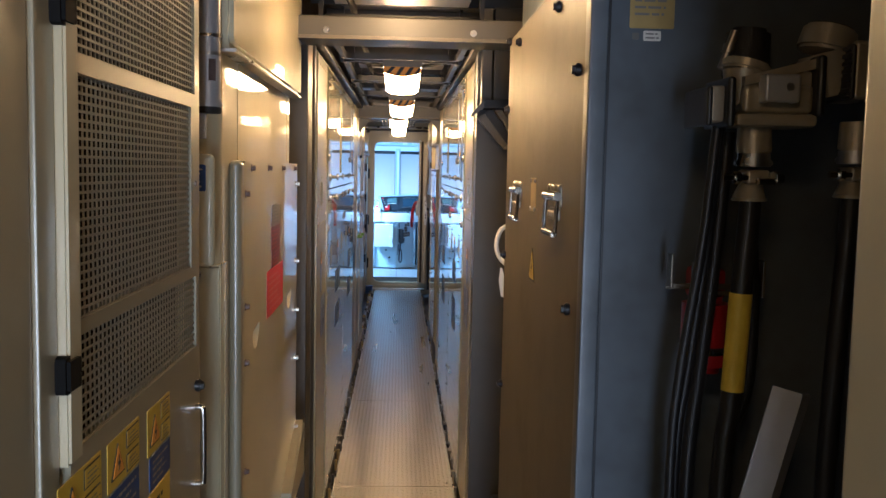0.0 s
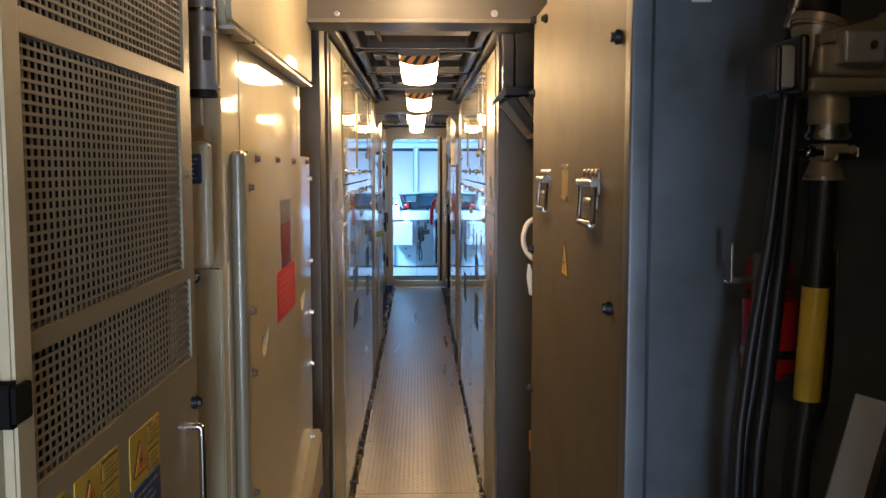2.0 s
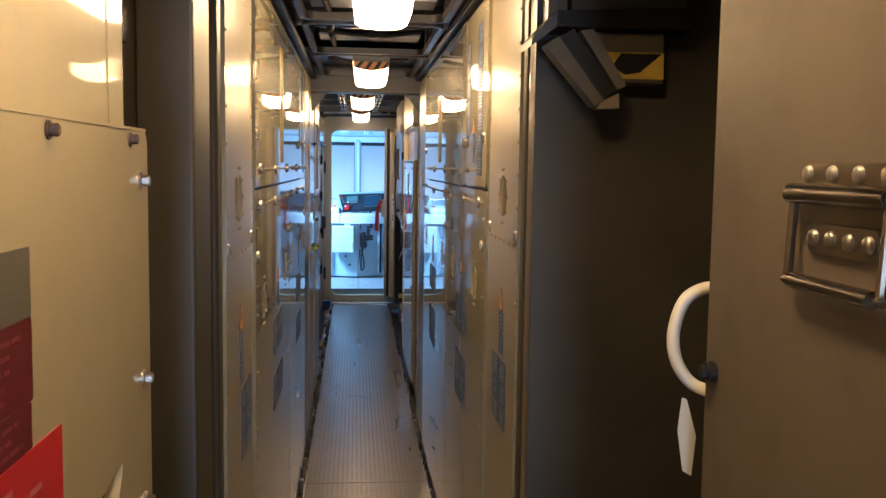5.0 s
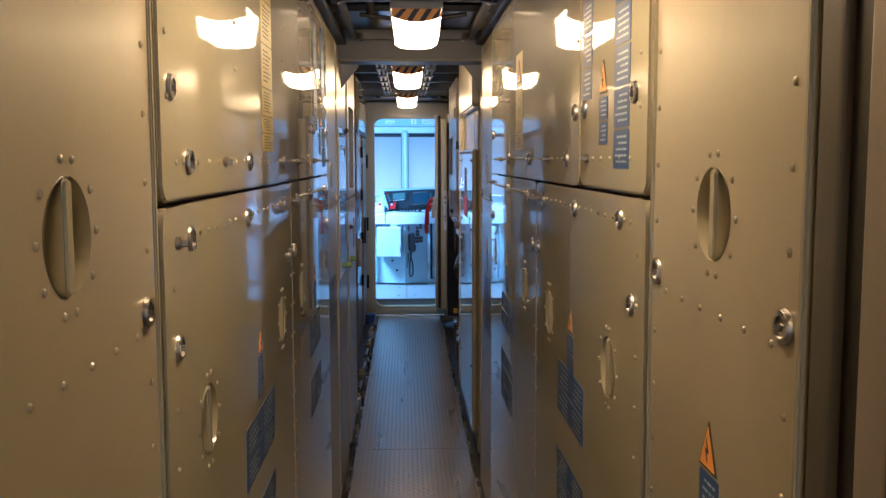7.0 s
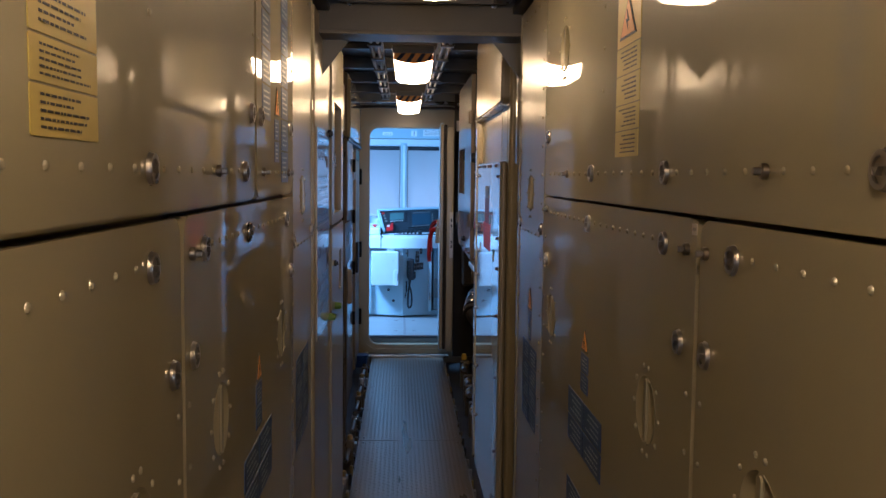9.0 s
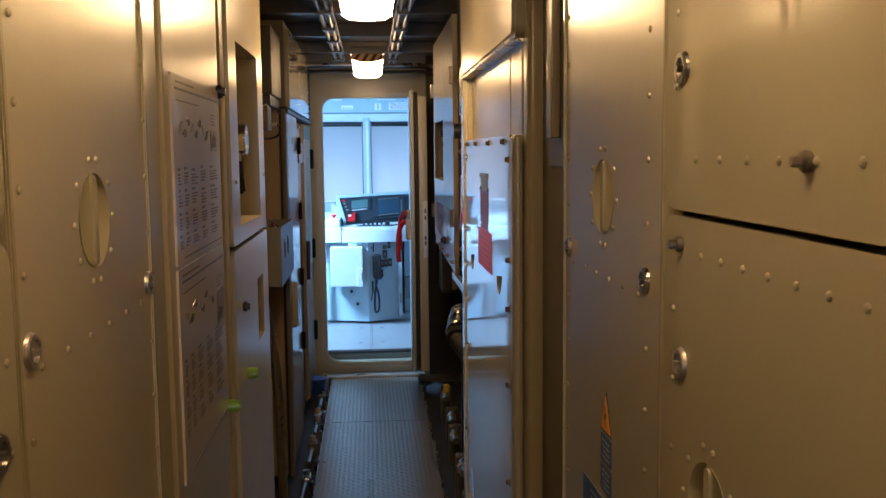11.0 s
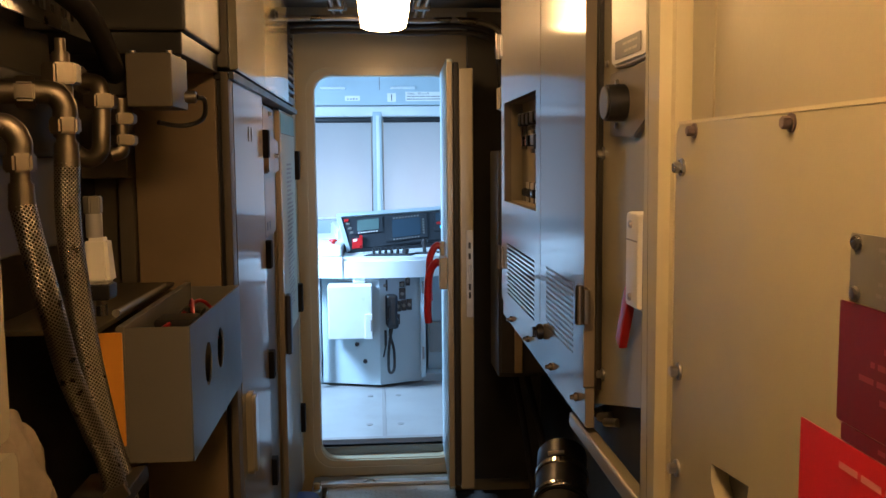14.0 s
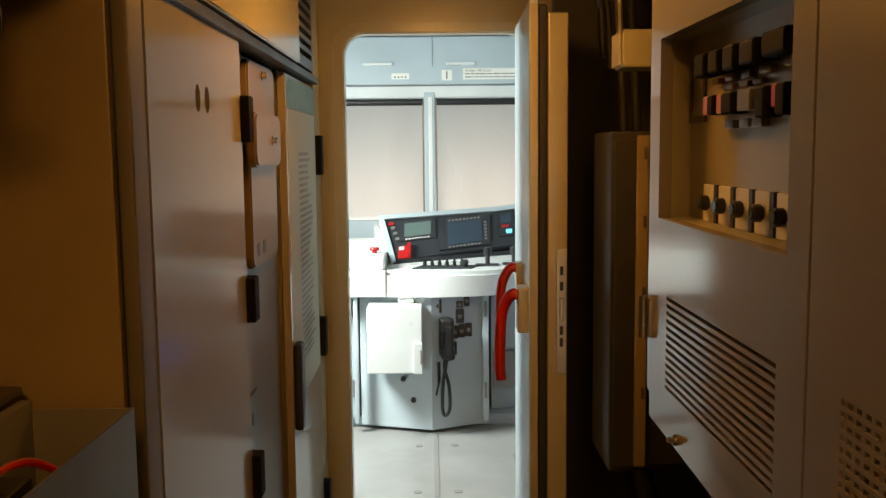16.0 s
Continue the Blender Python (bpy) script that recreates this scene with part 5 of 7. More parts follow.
part("hazard_stripe", plate(onF(4.119), [(0.545, 1.808), (0.46, 1.808), (0.44, 1.78), (0.47, 1.765), (0.50, 1.77)], d0=0.0, d1=0.001, b=0), BLACK, lb)
wh = thing("grab_loop", (0.32, 3.31, 1.2), "off-white curved plastic handle with a paper tag at the door edge", "handle")
part("loop", tube([(0.345, 3.275, 1.440), (0.328, 3.305, 1.434), (0.308, 3.31, 1.418), (0.297, 3.31, 1.380), (0.303, 3.31, 1.345), (0.322, 3.305, 1.320), (0.345, 3.275, 1.316)], 0.0075, 12), WHITE, wh)
part("tag", plate(onF(3.315), [(0.318, 1.300), (0.312, 1.302), (0.308, 1.262), (0.316, 1.212), (0.327, 1.206), (0.331, 1.255)], d0=0.0, d1=0.0015, b=0), WHITE, wh, "hanging paper tag")
ex = thing("floor_tool", (0.44, 3.9, 0.02), "orange and black tool handle standing in the recess", "tool")
part("shaft", cy((0.43, 4.0, 0.02), (0.425, 4.0, 0.52), 0.018, n=12), BLACK, ex)
part("grip", cy((0.425, 4.0, 0.52), (0.424, 4.0, 0.60), 0.020, n=12, b=0.004), ORANGE, ex)
part("base", bx(0.38, 0.47, 3.95, 4.06, 0.0, 0.30, 0.01), BLACK, ex)

# ---- right side, last part of the aisle ----
rc = thing("recess_wall", (0.5, 8.0, 0), "brown-cream recess wall with conduit and earth terminals", "wall", kind="structure")
part("back_panel", bx(0.365, 0.40, 7.78, 8.37, 0, 2.3), MIDTAN, rc)
part("side_return", bx(0.33, 0.40, 8.30, 8.365, 0, 2.3, 0.014, 3), CREAM2, rc)
part("shelf_box", bx(0.338, 0.40, 7.80, 8.10, 1.541, 2.1, 0.006), OLIVE, rc)
part("conduit", bx(0.320, 0.338, 7.985, 8.035, 1.60, 2.1, 0.004), LOCKER, rc, "pale cable duct")
sticker(rc, onR(0.338), 7.861, 7.912, 1.582, 1.628, INK, 4, WPAPER, "rating_label", "small black rating label")
for v in (1.592, 1.568):
    child("bolt", BOLT, facing(onR(0.365), 8.148, v), rc)
solo("corrugated_hose", join(tube([(0.35, 7.83, 1.56), (0.345, 7.83, 1.40), (0.35, 7.835, 1.25), (0.355, 7.83, 1.12), (0.35, 7.79, 1.02)], 0.014, 10), *[cy((0.347, 7.832, z), (0.347, 7.832, z + 0.012), 0.018, n=12) for z in (1.53, 1.45, 1.38)]), RUBBER, "corrugated black hose with clamps", "hose")

cover_r = cooler("cooler_housing", onR(XR), 8.36, 9.437, XR, -1, CREAM2, "bulky cream cooler housing beside the electrical cabinet")
mcr = onR(XR)
rb = [(9.37, z) for z in (1.56, 1.312, 1.19, 1.067, 0.9, 0.6, 0.35)] + [(8.424, z) for z in (1.556, 1.311, 1.19, 1.0, 0.75, 0.45)] + [(8.508, 1.600), (8.790, 1.600), (9.085, 1.602), (9.33, 1.602)]
cover(cover_r, mcr, 8.394, 9.395, (8.354, 8.400), ((8.59, 1.214, -1), (9.205, 1.204, -1)), rb, CREAM4, CREAM2)
sticker(cover_r, mcr, 8.812, 8.977, 1.461, 1.514, MIDGREY, 5, INKGREY, "type_plate", "grey metal type plate")
sticker(cover_r, mcr, 8.805, 8.99, 1.364, 1.460, MAROON, 6, FADED, "type_plate", "maroon plate with faint lettering")
sticker(cover_r, mcr, 8.815, 8.982, 1.3495, 1.363, MAROON, 1, FADED, "type_plate", "maroon plate with faint lettering")
sticker(cover_r, mcr, 8.732, 9.050, 1.232, 1.348, RED, 6, PINK, "warning_plate", "red plate with faded lettering")
for u in (8.822, 8.967):
    for v in (1.468, 1.507):
        child("screw", SCREW, facing(mcr, u, v, 0.001), cover_r)
part("end_flange", plate(mcr, rr(9.437, 9.53, 0.10, 2.15, 0.012, 3), d0=-0.05, d1=0.004, b=0.016), CREAM3, cover_r)

# switch bay
sb = thing("switch_bay", (0.45, 9.65, 1.1), "cream switch bay with a rotary switch and a red lever", "switchgear")
mb = onR(0.335)
part("back_panel", plate(mb, [(9.95, 2.2), (9.50, 2.2), (9.50, 1.225), (9.95, 1.112)], d0=-0.006, d1=0.0, b=0.001), CREAM4, sb)
# dark sheet put in for the shade under the sloping panel edge
part("under_shadow_plate", bx(0.352, 0.356, 9.48, 10.0, 1.02, 1.26), DARK, sb, "dark sheet standing for the shade below the panel")
part("sill", bx(0.310, 0.336, 9.53, 10.03, 1.045, 1.075, 0.006, 3), CREAM2, sb)
part("cable_ends", join(*[cy((0.335, 9.93 - k * 0.045, 1.10 + 0.004 * k), (0.350, 9.90 - k * 0.045, 1.115), 0.008, n=10) for k in range(3)]), STEEL, sb)
for u, v in ((9.868, 1.579), (9.858, 1.19), (9.868, 1.86)):
    child("bolt", BOLT, facing(mb, u, v), sb)
sw = part("switch_plate", plate(mb, [(9.792, 1.708), (9.56, 1.708), (9.56, 1.645), (9.60, 1.622), (9.654, 1.602), (9.792, 1.606)], d0=0, d1=0.010, b=0.002), LOCKER, sb, "grey mounting plate")
part("rotary_knob", cy((0.325, 9.699, 1.656), (0.292, 9.699, 1.656), 0.029, 0.028, 24, 0.003), BLACK, sw, "black rotary switch knob")
part("knob_face", cy((0.292, 9.699, 1.656), (0.2905, 9.699, 1.656), 0.025, n=24), MIDGREY, sw)
cvr = part("fuse_cover", plate(mb, rr(9.55, 9.765, 1.714, 1.90, 0.016, 4), d0=0, d1=0.016, b=0.004), WHITE, sb, "ivory rounded cover")
sticker(cvr, onR(0.3185), 9.595, 9.735, 1.724, 1.752, INKGREY, 2, WPAPER, "switch_label", "dark printed strip")
child("screw", SCREW, facing(mb, 9.845, 1.730), sb)
part("scribed_line", bx(0.3345, 0.335, 9.817, 9.870, 1.635, 1.638), INKGREY, sb)
for u, v in ((9.745, 1.690), (9.745, 1.622)):
    child("screw", SCREW, facing(onR(0.325), u, v), sw)
sticker(sb, onR(0.3035), 9.505, 9.522, 1.36, 1.49, MIDGREY, 0, name="label_strip", label="narrow grey printed strip")
lv = part("breaker", bx(0.306, 0.335, 9.56, 9.622, 1.354, 1.493, 0.006), WHITE, sb, "white breaker body")
part("lever", turned(bx(-0.007, 0.007, -0.014, 0.014, -0.105, 0.0, 0.004), Matrix.Translation((0.316, 9.624, 1.374)) @ Matrix.Rotation(radians(30), 4, "X")), REDP, lv, "dark red breaker lever")
part("seam", bx(0.3052, 0.3062, 9.562, 9.620, 1.452, 1.454), INKGREY, lv)
for v in (1.370, 1.476):
    child("screw", SCREW, facing(onR(0.306), 9.592, v), lv)

# electrical cabinet with a recessed breaker panel
ec = thing("electrical_cabinet", (0.5, 10.4, 1.16), "grey-cream wall cabinet with breaker niche and vent slots", "cabinet")
me_ = onR(XR)
CB = 1.158
part("carcass", join(bx(XR + 0.07, 0.70, 9.945, 10.36, CB, 2.12, 0.004), bx(0.45, 0.70, 10.36, 10.954, CB, 2.12, 0.004)), CREAM2, ec)
d1_slots = [rect(9.972, 10.245, z, z + 0.0060) for z in [1.203 + i * 0.01075 for i in range(13)]]
part("door", plate(me_, rr(9.884, 10.318, CB, 2.12, 0.006, 2), d1_slots, d0=-0.02, d1=0.0), LOCKER, ec, "pale grey door with vent slots")
d2_slots = [rect(10.397, 10.838, z, z + 0.0058) for z in [1.189 + i * 0.0115 for i in range(13)]]
part("door", plate(me_, rr(10.324, 10.955, CB, 2.12, 0.006, 2), d2_slots + [rect(10.378, 10.895, 1.449, 1.726)], d0=-0.02, d1=0.0), LOCKER, ec, "pale grey door with breaker niche and vent slots")
part("door_seal", bx(0.326, 0.3345, 9.872, 9.905, CB, 2.12), BLACK, ec, "black gap seal")
# near-black sheet paints the shade seen through the vent slots
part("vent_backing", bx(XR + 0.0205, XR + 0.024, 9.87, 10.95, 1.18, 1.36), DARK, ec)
for i in range(16):
    part("vent_bar", bx(XR + 0.0008, XR + 0.008, 9.986 + i * 0.0165, 9.993 + i * 0.0165, 1.200, 1.340), LOCKER, ec)
NB = XR + 0.058
nb = part("breaker_niche", join(plate(onR(NB), rect(10.36, 10.94, 1.43, 1.745), d0=-0.004, d1=0.0, b=0)), CREAM2, ec, "recessed back of the breaker niche")
for y0, y1, z0, z1 in ((10.37, 10.378, 1.44, 1.735), (10.926, 10.934, 1.44, 1.735), (10.378, 10.926, 1.441, 1.449), (10.378, 10.926, 1.726, 1.734)):
    part("niche_side", bx(XR + 0.02, NB, y0, y1, z0, z1), CREAM2, ec)
for y, w, z0, z1, back in ((10.748, 0.046, 1.657, 1.691, 0.0), (10.688, 0.043, 1.658, 1.690, 0.020), (10.625, 0.044, 1.657, 1.690, 0.022), (10.553, 0.052, 1.658, 1.689, 0.0), (10.457, 0.072, 1.661, 1.690, 0.0)):
    bk = part("breaker", join(bx(NB - 0.036, NB - 0.010, y, y + w, z0, z1, 0.005, 3), bx(NB - 0.010, NB, y + 0.004, y + w - 0.004, z0 + 0.004, z1 - 0.004, 0.002)), MATT, ec, "black breaker")
    part("breaker_foot", bx(NB - 0.012, NB - 0.002, y + 0.008, y + w - 0.008, z0 - 0.010, z0 - 0.001, 0.002), LOCKER, bk)
    if back:
        part("breaker_tag", bx(NB - 0.020, NB - 0.010, y - back * 0.5, y - 0.001, z0 + 0.003, z1 + 0.002, 0.001), PALEY, bk, "yellowish printed tag")
part("mounting_plate", bx(NB - 0.006, NB, 10.428, 10.500, 1.648, 1.704, 0.002), BROWN, ec, "tan backing plate of the large breaker")
part("mounting_plate", plate(onR(NB), rect(10.845, 10.925, 1.597, 1.694), [rect(10.855, 10.915, 1.607, 1.684)], d0=0.0, d1=0.004, b=0.001), PILLAR, ec, "dark frame plate")
for y, w, m, lab in ((10.744, 0.022, PINK, "faded pink switch plate"), (10.686, 0.020, PINK, "faded pink switch plate"), (10.579, 0.044, OLIVE, "grey-brown breaker"), (10.492, 0.016, RED, "red switch plate"), (10.430, 0.018, RED, "red switch plate")):
    part("switch_plate", bx(NB - 0.030, NB - 0.004, y, y + w, 1.604, 1.630, 0.002), m, ec, lab)
for y, w, z0 in ((10.712, 0.025, 1.603), (10.635, 0.042, 1.602), (10.521, 0.030, 1.593), (10.460, 0.028, 1.594)):
    part("breaker", join(bx(NB - 0.034, NB - 0.008, y, y + w, z0, 1.630, 0.004, 3), bx(NB - 0.008, NB, y + 0.003, y + w - 0.003, z0 + 0.003, 1.627, 0.001)), MATT, ec, "black breaker")
for y in (10.690, 10.632, 10.585):
    part("fuse_holder", bx(NB - 0.012, NB, y, y + 0.034, 1.584, 1.596, 0.002), LOCKER, ec)
    part("fuse_holder", bx(NB - 0.010, NB, y + 0.012, y + 0.040, 1.637, 1.645, 0.002), LOCKER, ec)
for i in range(5):
    y = 10.494 + i * 0.0728
    f = part("socket_plate", bx(NB - 0.006, NB, y, y + 0.049, 1.450, 1.504, 0.001), WHITE, ec, "white switch plate")
    part("plate_edge", bx(NB - 0.0055, NB, y - 0.013, y - 0.0005, 1.448, 1.505), BLACK, f)
    tg = part("toggle", cy((NB - 0.006, y + 0.024, 1.477), (NB - 0.020, y + 0.024, 1.477), 0.0115, n=18, b=0.002), BLACK, f, "round black knob")
    part("toggle_face", cy((NB - 0.020, y + 0.024, 1.477), (NB - 0.0208, y + 0.024, 1.477), 0.008, n=16), SCREEN, tg)
part("slot_strip", bx(NB - 0.003, NB, 10.496, 10.502, 1.526, 1.565), INKGREY, ec)
part("rating_strip", bx(NB - 0.002, NB, 10.405, 10.425, 1.545, 1.60), INKGREY, ec)
for y, z, m in ((9.880, 1.280, ZINC), (10.95, 1.25, ZINC), (9.880, 1.85, ZINC), (10.95, 1.86, STEEL)):
    part("latch", join(bx(XR - 0.006, XR + 0.004, y - 0.026, y + 0.010, z, z + 0.062, 0.002), cy((XR - 0.009, y, z - 0.004), (XR - 0.009, y, z + 0.066), 0.008, n=12, b=0.001)), m, ec, "steel door hinge")
child("knob", KNOB, facing(me_, 10.285, 1.185), ec)
part("skirt", plate(me_, [(10.955, CB), (9.884, CB), (9.884, 1.085), (10.955, 1.11)], d0=-0.02, d1=-0.004, b=0.002), LOCKER, ec, "folded lower skirt")
for y in (9.95, 10.2, 10.5, 10.78):
    child("latch_pin", PIN, facing(onR(XR + 0.004), y, 1.125), ec)
# the bay's shade is put into the near-black wall colour
lw = thing("lower_bay_wall", (0.7, 10.9, 0), "bay wall under the electrical cabinet, painted black for its shade", "wall", kind="structure")
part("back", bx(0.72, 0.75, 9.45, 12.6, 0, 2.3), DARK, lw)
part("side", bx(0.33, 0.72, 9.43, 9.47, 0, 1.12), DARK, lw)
pg = thing("pressure_gauge", (0.42, 10.4, 0.6), "round steel air filter bowl with a bright ring", "filter")
part("sleeve", cy((0.412, 10.585, 0.815), (0.376, 10.425, 0.745), 0.064, n=32, b=0.004), BLACK, pg, "glossy black sleeve")
part("ring", cy((0.398, 10.520, 0.787), (0.394, 10.503, 0.779), 0.068, n=32, b=0.003), CHROME, pg)
part("ring", cy((0.381, 10.447, 0.755), (0.378, 10.434, 0.749), 0.067, n=32, b=0.003), CHROME, pg)
part("clamp_screw", cy((0.36, 10.505, 0.850), (0.40, 10.505, 0.852), 0.006, n=10), STEEL, pg)
part("bowl", cy((0.376, 10.425, 0.745), (0.366, 10.385, 0.727), 0.062, 0.056, 28, 0.006), RUBBER, pg)
part("pipe", tube([(0.366, 10.385, 0.727), (0.40, 10.25, 0.69), (0.47, 10.0, 0.64), (0.60, 9.7, 0.60)], 0.045, 14), RUBBER, pg)
part("bracket", bx(0.40, 0.44, 10.57, 10.60, 0.0, 0.80, 0.004), DARK, pg)
pg.location.z -= 0.02
for i, (y, x, z) in enumerate(((9.9, 0.36, 0.10), (10.3, 0.37, 0.13), (10.8, 0.38, 0.12), (11.2, 0.40, 0.10), (11.6, 0.40, 0.12))):
    t = thing("pipe_fitting", (x, y, 0.0), "dirty brass and steel pipe fitting beside the floor plate", "fitting", "floor fittings")
    part("elbow", tube([(x, y - 0.10, z), (x, y, z + 0.01), (x + 0.03, y + 0.05, z), (x + 0.06, y + 0.06, z - 0.12)], 0.018, 10), STEEL, t)
    part("nut", cy((x, y - 0.05, z), (x, y - 0.015, z + 0.003), 0.028, n=6, b=0.003), BRASS, t)
    part("block", bx(x - 0.02, x + 0.05, y + 0.05, y + 0.11, -0.06, z + 0.03, 0.008), OLIVE, t)
for i, x in enumerate((0.52, 0.56)):
    solo("loom_cable", tube([(x, 12.3, 2.15), (x + 0.02, 12.25, 1.5), (x - 0.02, 12.2, 0.9), (x + 0.03, 12.0 - i * 0.2, 0.4), (x + 0.08, 11.9 - i * 0.2, -0.05)], 0.014, 10), RUBBER, "black cable loom behind the open door", "cable", "loom cables")
jb = thing("junction_box", (0.46, 11.66, 1.74), "cream junction box behind the open door", "box")
part("box", bx(0.398, 0.50, 11.62, 11.72, 1.745, 1.835, 0.008), CREAM2, jb)
part("lid", bx(0.391, 0.398, 11.626, 11.714, 1.751, 1.829, 0.003), CREAM2, jb)
bb = thing("distribution_box", (0.52, 11.7, 0.9), "dark brown-grey cable distribution box", "box")
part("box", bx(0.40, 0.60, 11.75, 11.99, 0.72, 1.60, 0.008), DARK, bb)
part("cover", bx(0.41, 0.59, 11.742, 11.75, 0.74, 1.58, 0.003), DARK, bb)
part("edge_strip", bx(0.462, 0.492, 11.728, 11.742, 0.74, 1.59, 0.004), BROWN, bb, "tan edge strip with notches")
for z in (0.92, 1.18, 1.36, 1.53):
    part("notch", bx(0.478, 0.486, 11.7265, 11.728, z, z + 0.03), RUST, bb)
for z in (0.95, 1.38):
    part("clip", bx(0.50, 0.52, 11.735, 11.742, z, z + 0.04, 0.002), STEEL, bb)
solo("yellow_plug", cy((0.36, 11.0, 0.30), (0.36, 11.0, 0.34), 0.02, 0.016, 12, 0.003), YELLOWP, "small yellow cap on a pipe end", "cap")
# ---- left side, last part of the aisle ----
pc = thing("poster_cabinet", (XL - 0.2, 7.95, 0), "cream cabinet carrying two large printed instruction sheets", "cabinet")
mp_ = onL(XL)
part("edge_post", bx(XL - 0.30, XL - 0.01, 7.56, 7.695, 0, 2.08, 0.012, 3), CREAM2, pc)
part("body", bx(XL - 0.30, XL - 0.004, 7.70, 8.225, 0, 2.08, 0.006), CREAM2, pc)
part("edge_post", bx(XL - 0.30, XL - 0.012, 8.229, 8.282, 0, 2.08, 0.008, 3), CREAM2, pc)
for z0, z1, photo in ((1.390, 1.707, (8.085, 8.161, 1.581, 1.622)), (1.02, 1.386, (8.091, 8.173, 1.231, 1.298))):
    ps = onL(XL)
    sh = part("instruction_sheet", plate(onL(XL - 0.004), rr(7.738, 8.195, z0, z1, 0.006, 2), d0=0.0, d1=0.004, b=0.001), WPAPER, pc, "laminated sheet with drawings and columns of text")
    part("heading_rule", plate(ps, rect(7.765, 8.18, z1 - 0.026, z1 - 0.022), d0=0, d1=0.0008, b=0), INK, sh)
    part("heading_text", bars(ps, 7.765, 7.99, z1 - 0.018, z1 - 0.008, 1), POSTINK, sh)
    part("fine_rule", plate(ps, rect(7.77, 7.97, z1 - 0.044, z1 - 0.042), d0=0, d1=0.0008, b=0), POSTINK, sh)
    part("foot_rule", plate(ps, rect(7.79, 8.18, z0 + 0.010, z0 + 0.012), d0=0, d1=0.0008, b=0), POSTINK, sh)
    for u, w in ((7.760, 0.034), (7.812, 0.042), (7.874, 0.066), (7.963, 0.070), (8.059, 0.105)):
        for k in range(4):
            v = z1 - 0.152 - k * 0.037 - random.uniform(0, 0.004)
            lines = 4 if k < 3 else 3
            if v - 0.030 > z0 + 0.014:
                ww = w * random.uniform(0.8, 1.0)
                part("block_heading", bars(ps, u, u + w * 0.62, v - 0.0058, v, 1, d=0.0009, fill=0.8), INK, sh)
                part("text_block", bars(ps, u, u + ww, v - 0.0095 - lines * 0.0052, v - 0.0090, lines, d=0.0009, fill=0.55), POSTINK, sh)
    for i in range(8):
        u = 7.80 + 0.035 * i
        cz = z1 - 0.085 - 0.012 * math.sin(2.1 * i)
        m = (INKGREY, INK, POSTINK)[i % 3]
        w, a0 = random.uniform(0.014, 0.026), random.uniform(-0.6, 0.6)
        tool = [(-w, -0.003), (-w * 0.3, -0.0035), (-w * 0.1, -0.008), (w * 0.5, -0.007), (w * 0.55, -0.002), (w, 0.0), (w * 0.5, 0.003), (w * 0.2, 0.007), (-w * 0.4, 0.003), (-w, 0.001)]
        part("drawing", plate(ps, [(u + p * math.cos(a0) - q * math.sin(a0), cz + p * math.sin(a0) + q * math.cos(a0)) for p, q in tool], d0=0, d1=0.0009, b=0), m, sh)
    y0, y1, p0, p1 = photo
    ph = part("photograph", plate(ps, rect(y0, y1, p0, p1), d0=0, d1=0.0009, b=0), TEXT, sh)
    part("photo_shape", plate(onL(XL + 0.0009), [(y0 + 0.01, p0 + 0.006), (y0 + 0.05, p0 + 0.009), (y0 + 0.064, p0 + 0.026), (y0 + 0.03, p0 + 0.033), (y0 + 0.012, p0 + 0.022)], d0=0, d1=0.0006, b=0), INK, ph)
    part("text_block", bars(ps, y0, y1, p1 + 0.008, p1 + 0.034, 4), POSTINK, sh)
child("knob", KNOB, facing(onL(XL - 0.004), 8.205, 1.706) @ Matrix.Scale(0.8, 4), pc)

vc = thing("valve_cabinet", (XL - 0.2, 8.66, 0), "cream cabinet with an open niche holding a lever valve", "cabinet")
part("upper_front", plate(mp_, rr(8.352, 9.01, 1.362, 2.10, 0.010, 3), [rect(8.474, 8.885, 1.402, 1.845)], d0=-0.02, d1=0.0), CREAM2, vc, "cream front around the niche")
part("edge_post", bx(XL - 0.12, XL - 0.008, 8.287, 8.347, 0, 2.08, 0.008, 3), CREAM2, vc)
part("niche_tag", bx(XL - 0.249, XL - 0.246, 8.55, 8.58, 1.80, 1.825), GREENP, vc, "small green tag")
part("niche_back", bx(XL - 0.26, XL - 0.25, 8.464, 8.895, 1.39, 1.855), CREAM2, vc, "sheet metal niche")
for y in (8.464, 8.885):
    part("niche_side", bx(XL - 0.25, XL - 0.02, y, y + 0.010, 1.39, 1.855), CREAM2, vc)
for z in (1.392, 1.845):
    part("niche_shelf", bx(XL - 0.25, XL - 0.02, 8.474, 8.885, z, z + 0.010), CREAM2, vc)
part("lower_door", plate(mp_, rr(8.352, 9.02, 0.05, 1.350, 0.012, 3), [rect(8.76, 8.895, 1.06, 1.232)], d0=-0.02, d1=0.0), CREAM2, vc, "cream lower door with a rectangular slot")
# dark sheet in place of the shade inside the door slot
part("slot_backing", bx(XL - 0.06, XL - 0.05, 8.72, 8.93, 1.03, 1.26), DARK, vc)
part("carcass", join(bx(XL - 0.45, XL - 0.27, 8.30, 9.01, 0, 2.1), bx(XL - 0.27, XL - 0.021, 8.30, 8.31, 0, 2.1), bx(XL - 0.27, XL - 0.021, 9.0, 9.01, 0, 2.1)), OLIVE, vc)
child("knob", KNOB, facing(mp_, 8.465, 1.205) @ Matrix.Scale(0.7, 4), vc)
child("screw", SCREW, facing(mp_, 8.41, 1.51), vc)
child("screw", SCREW, facing(mp_, 8.975, 1.515), vc)
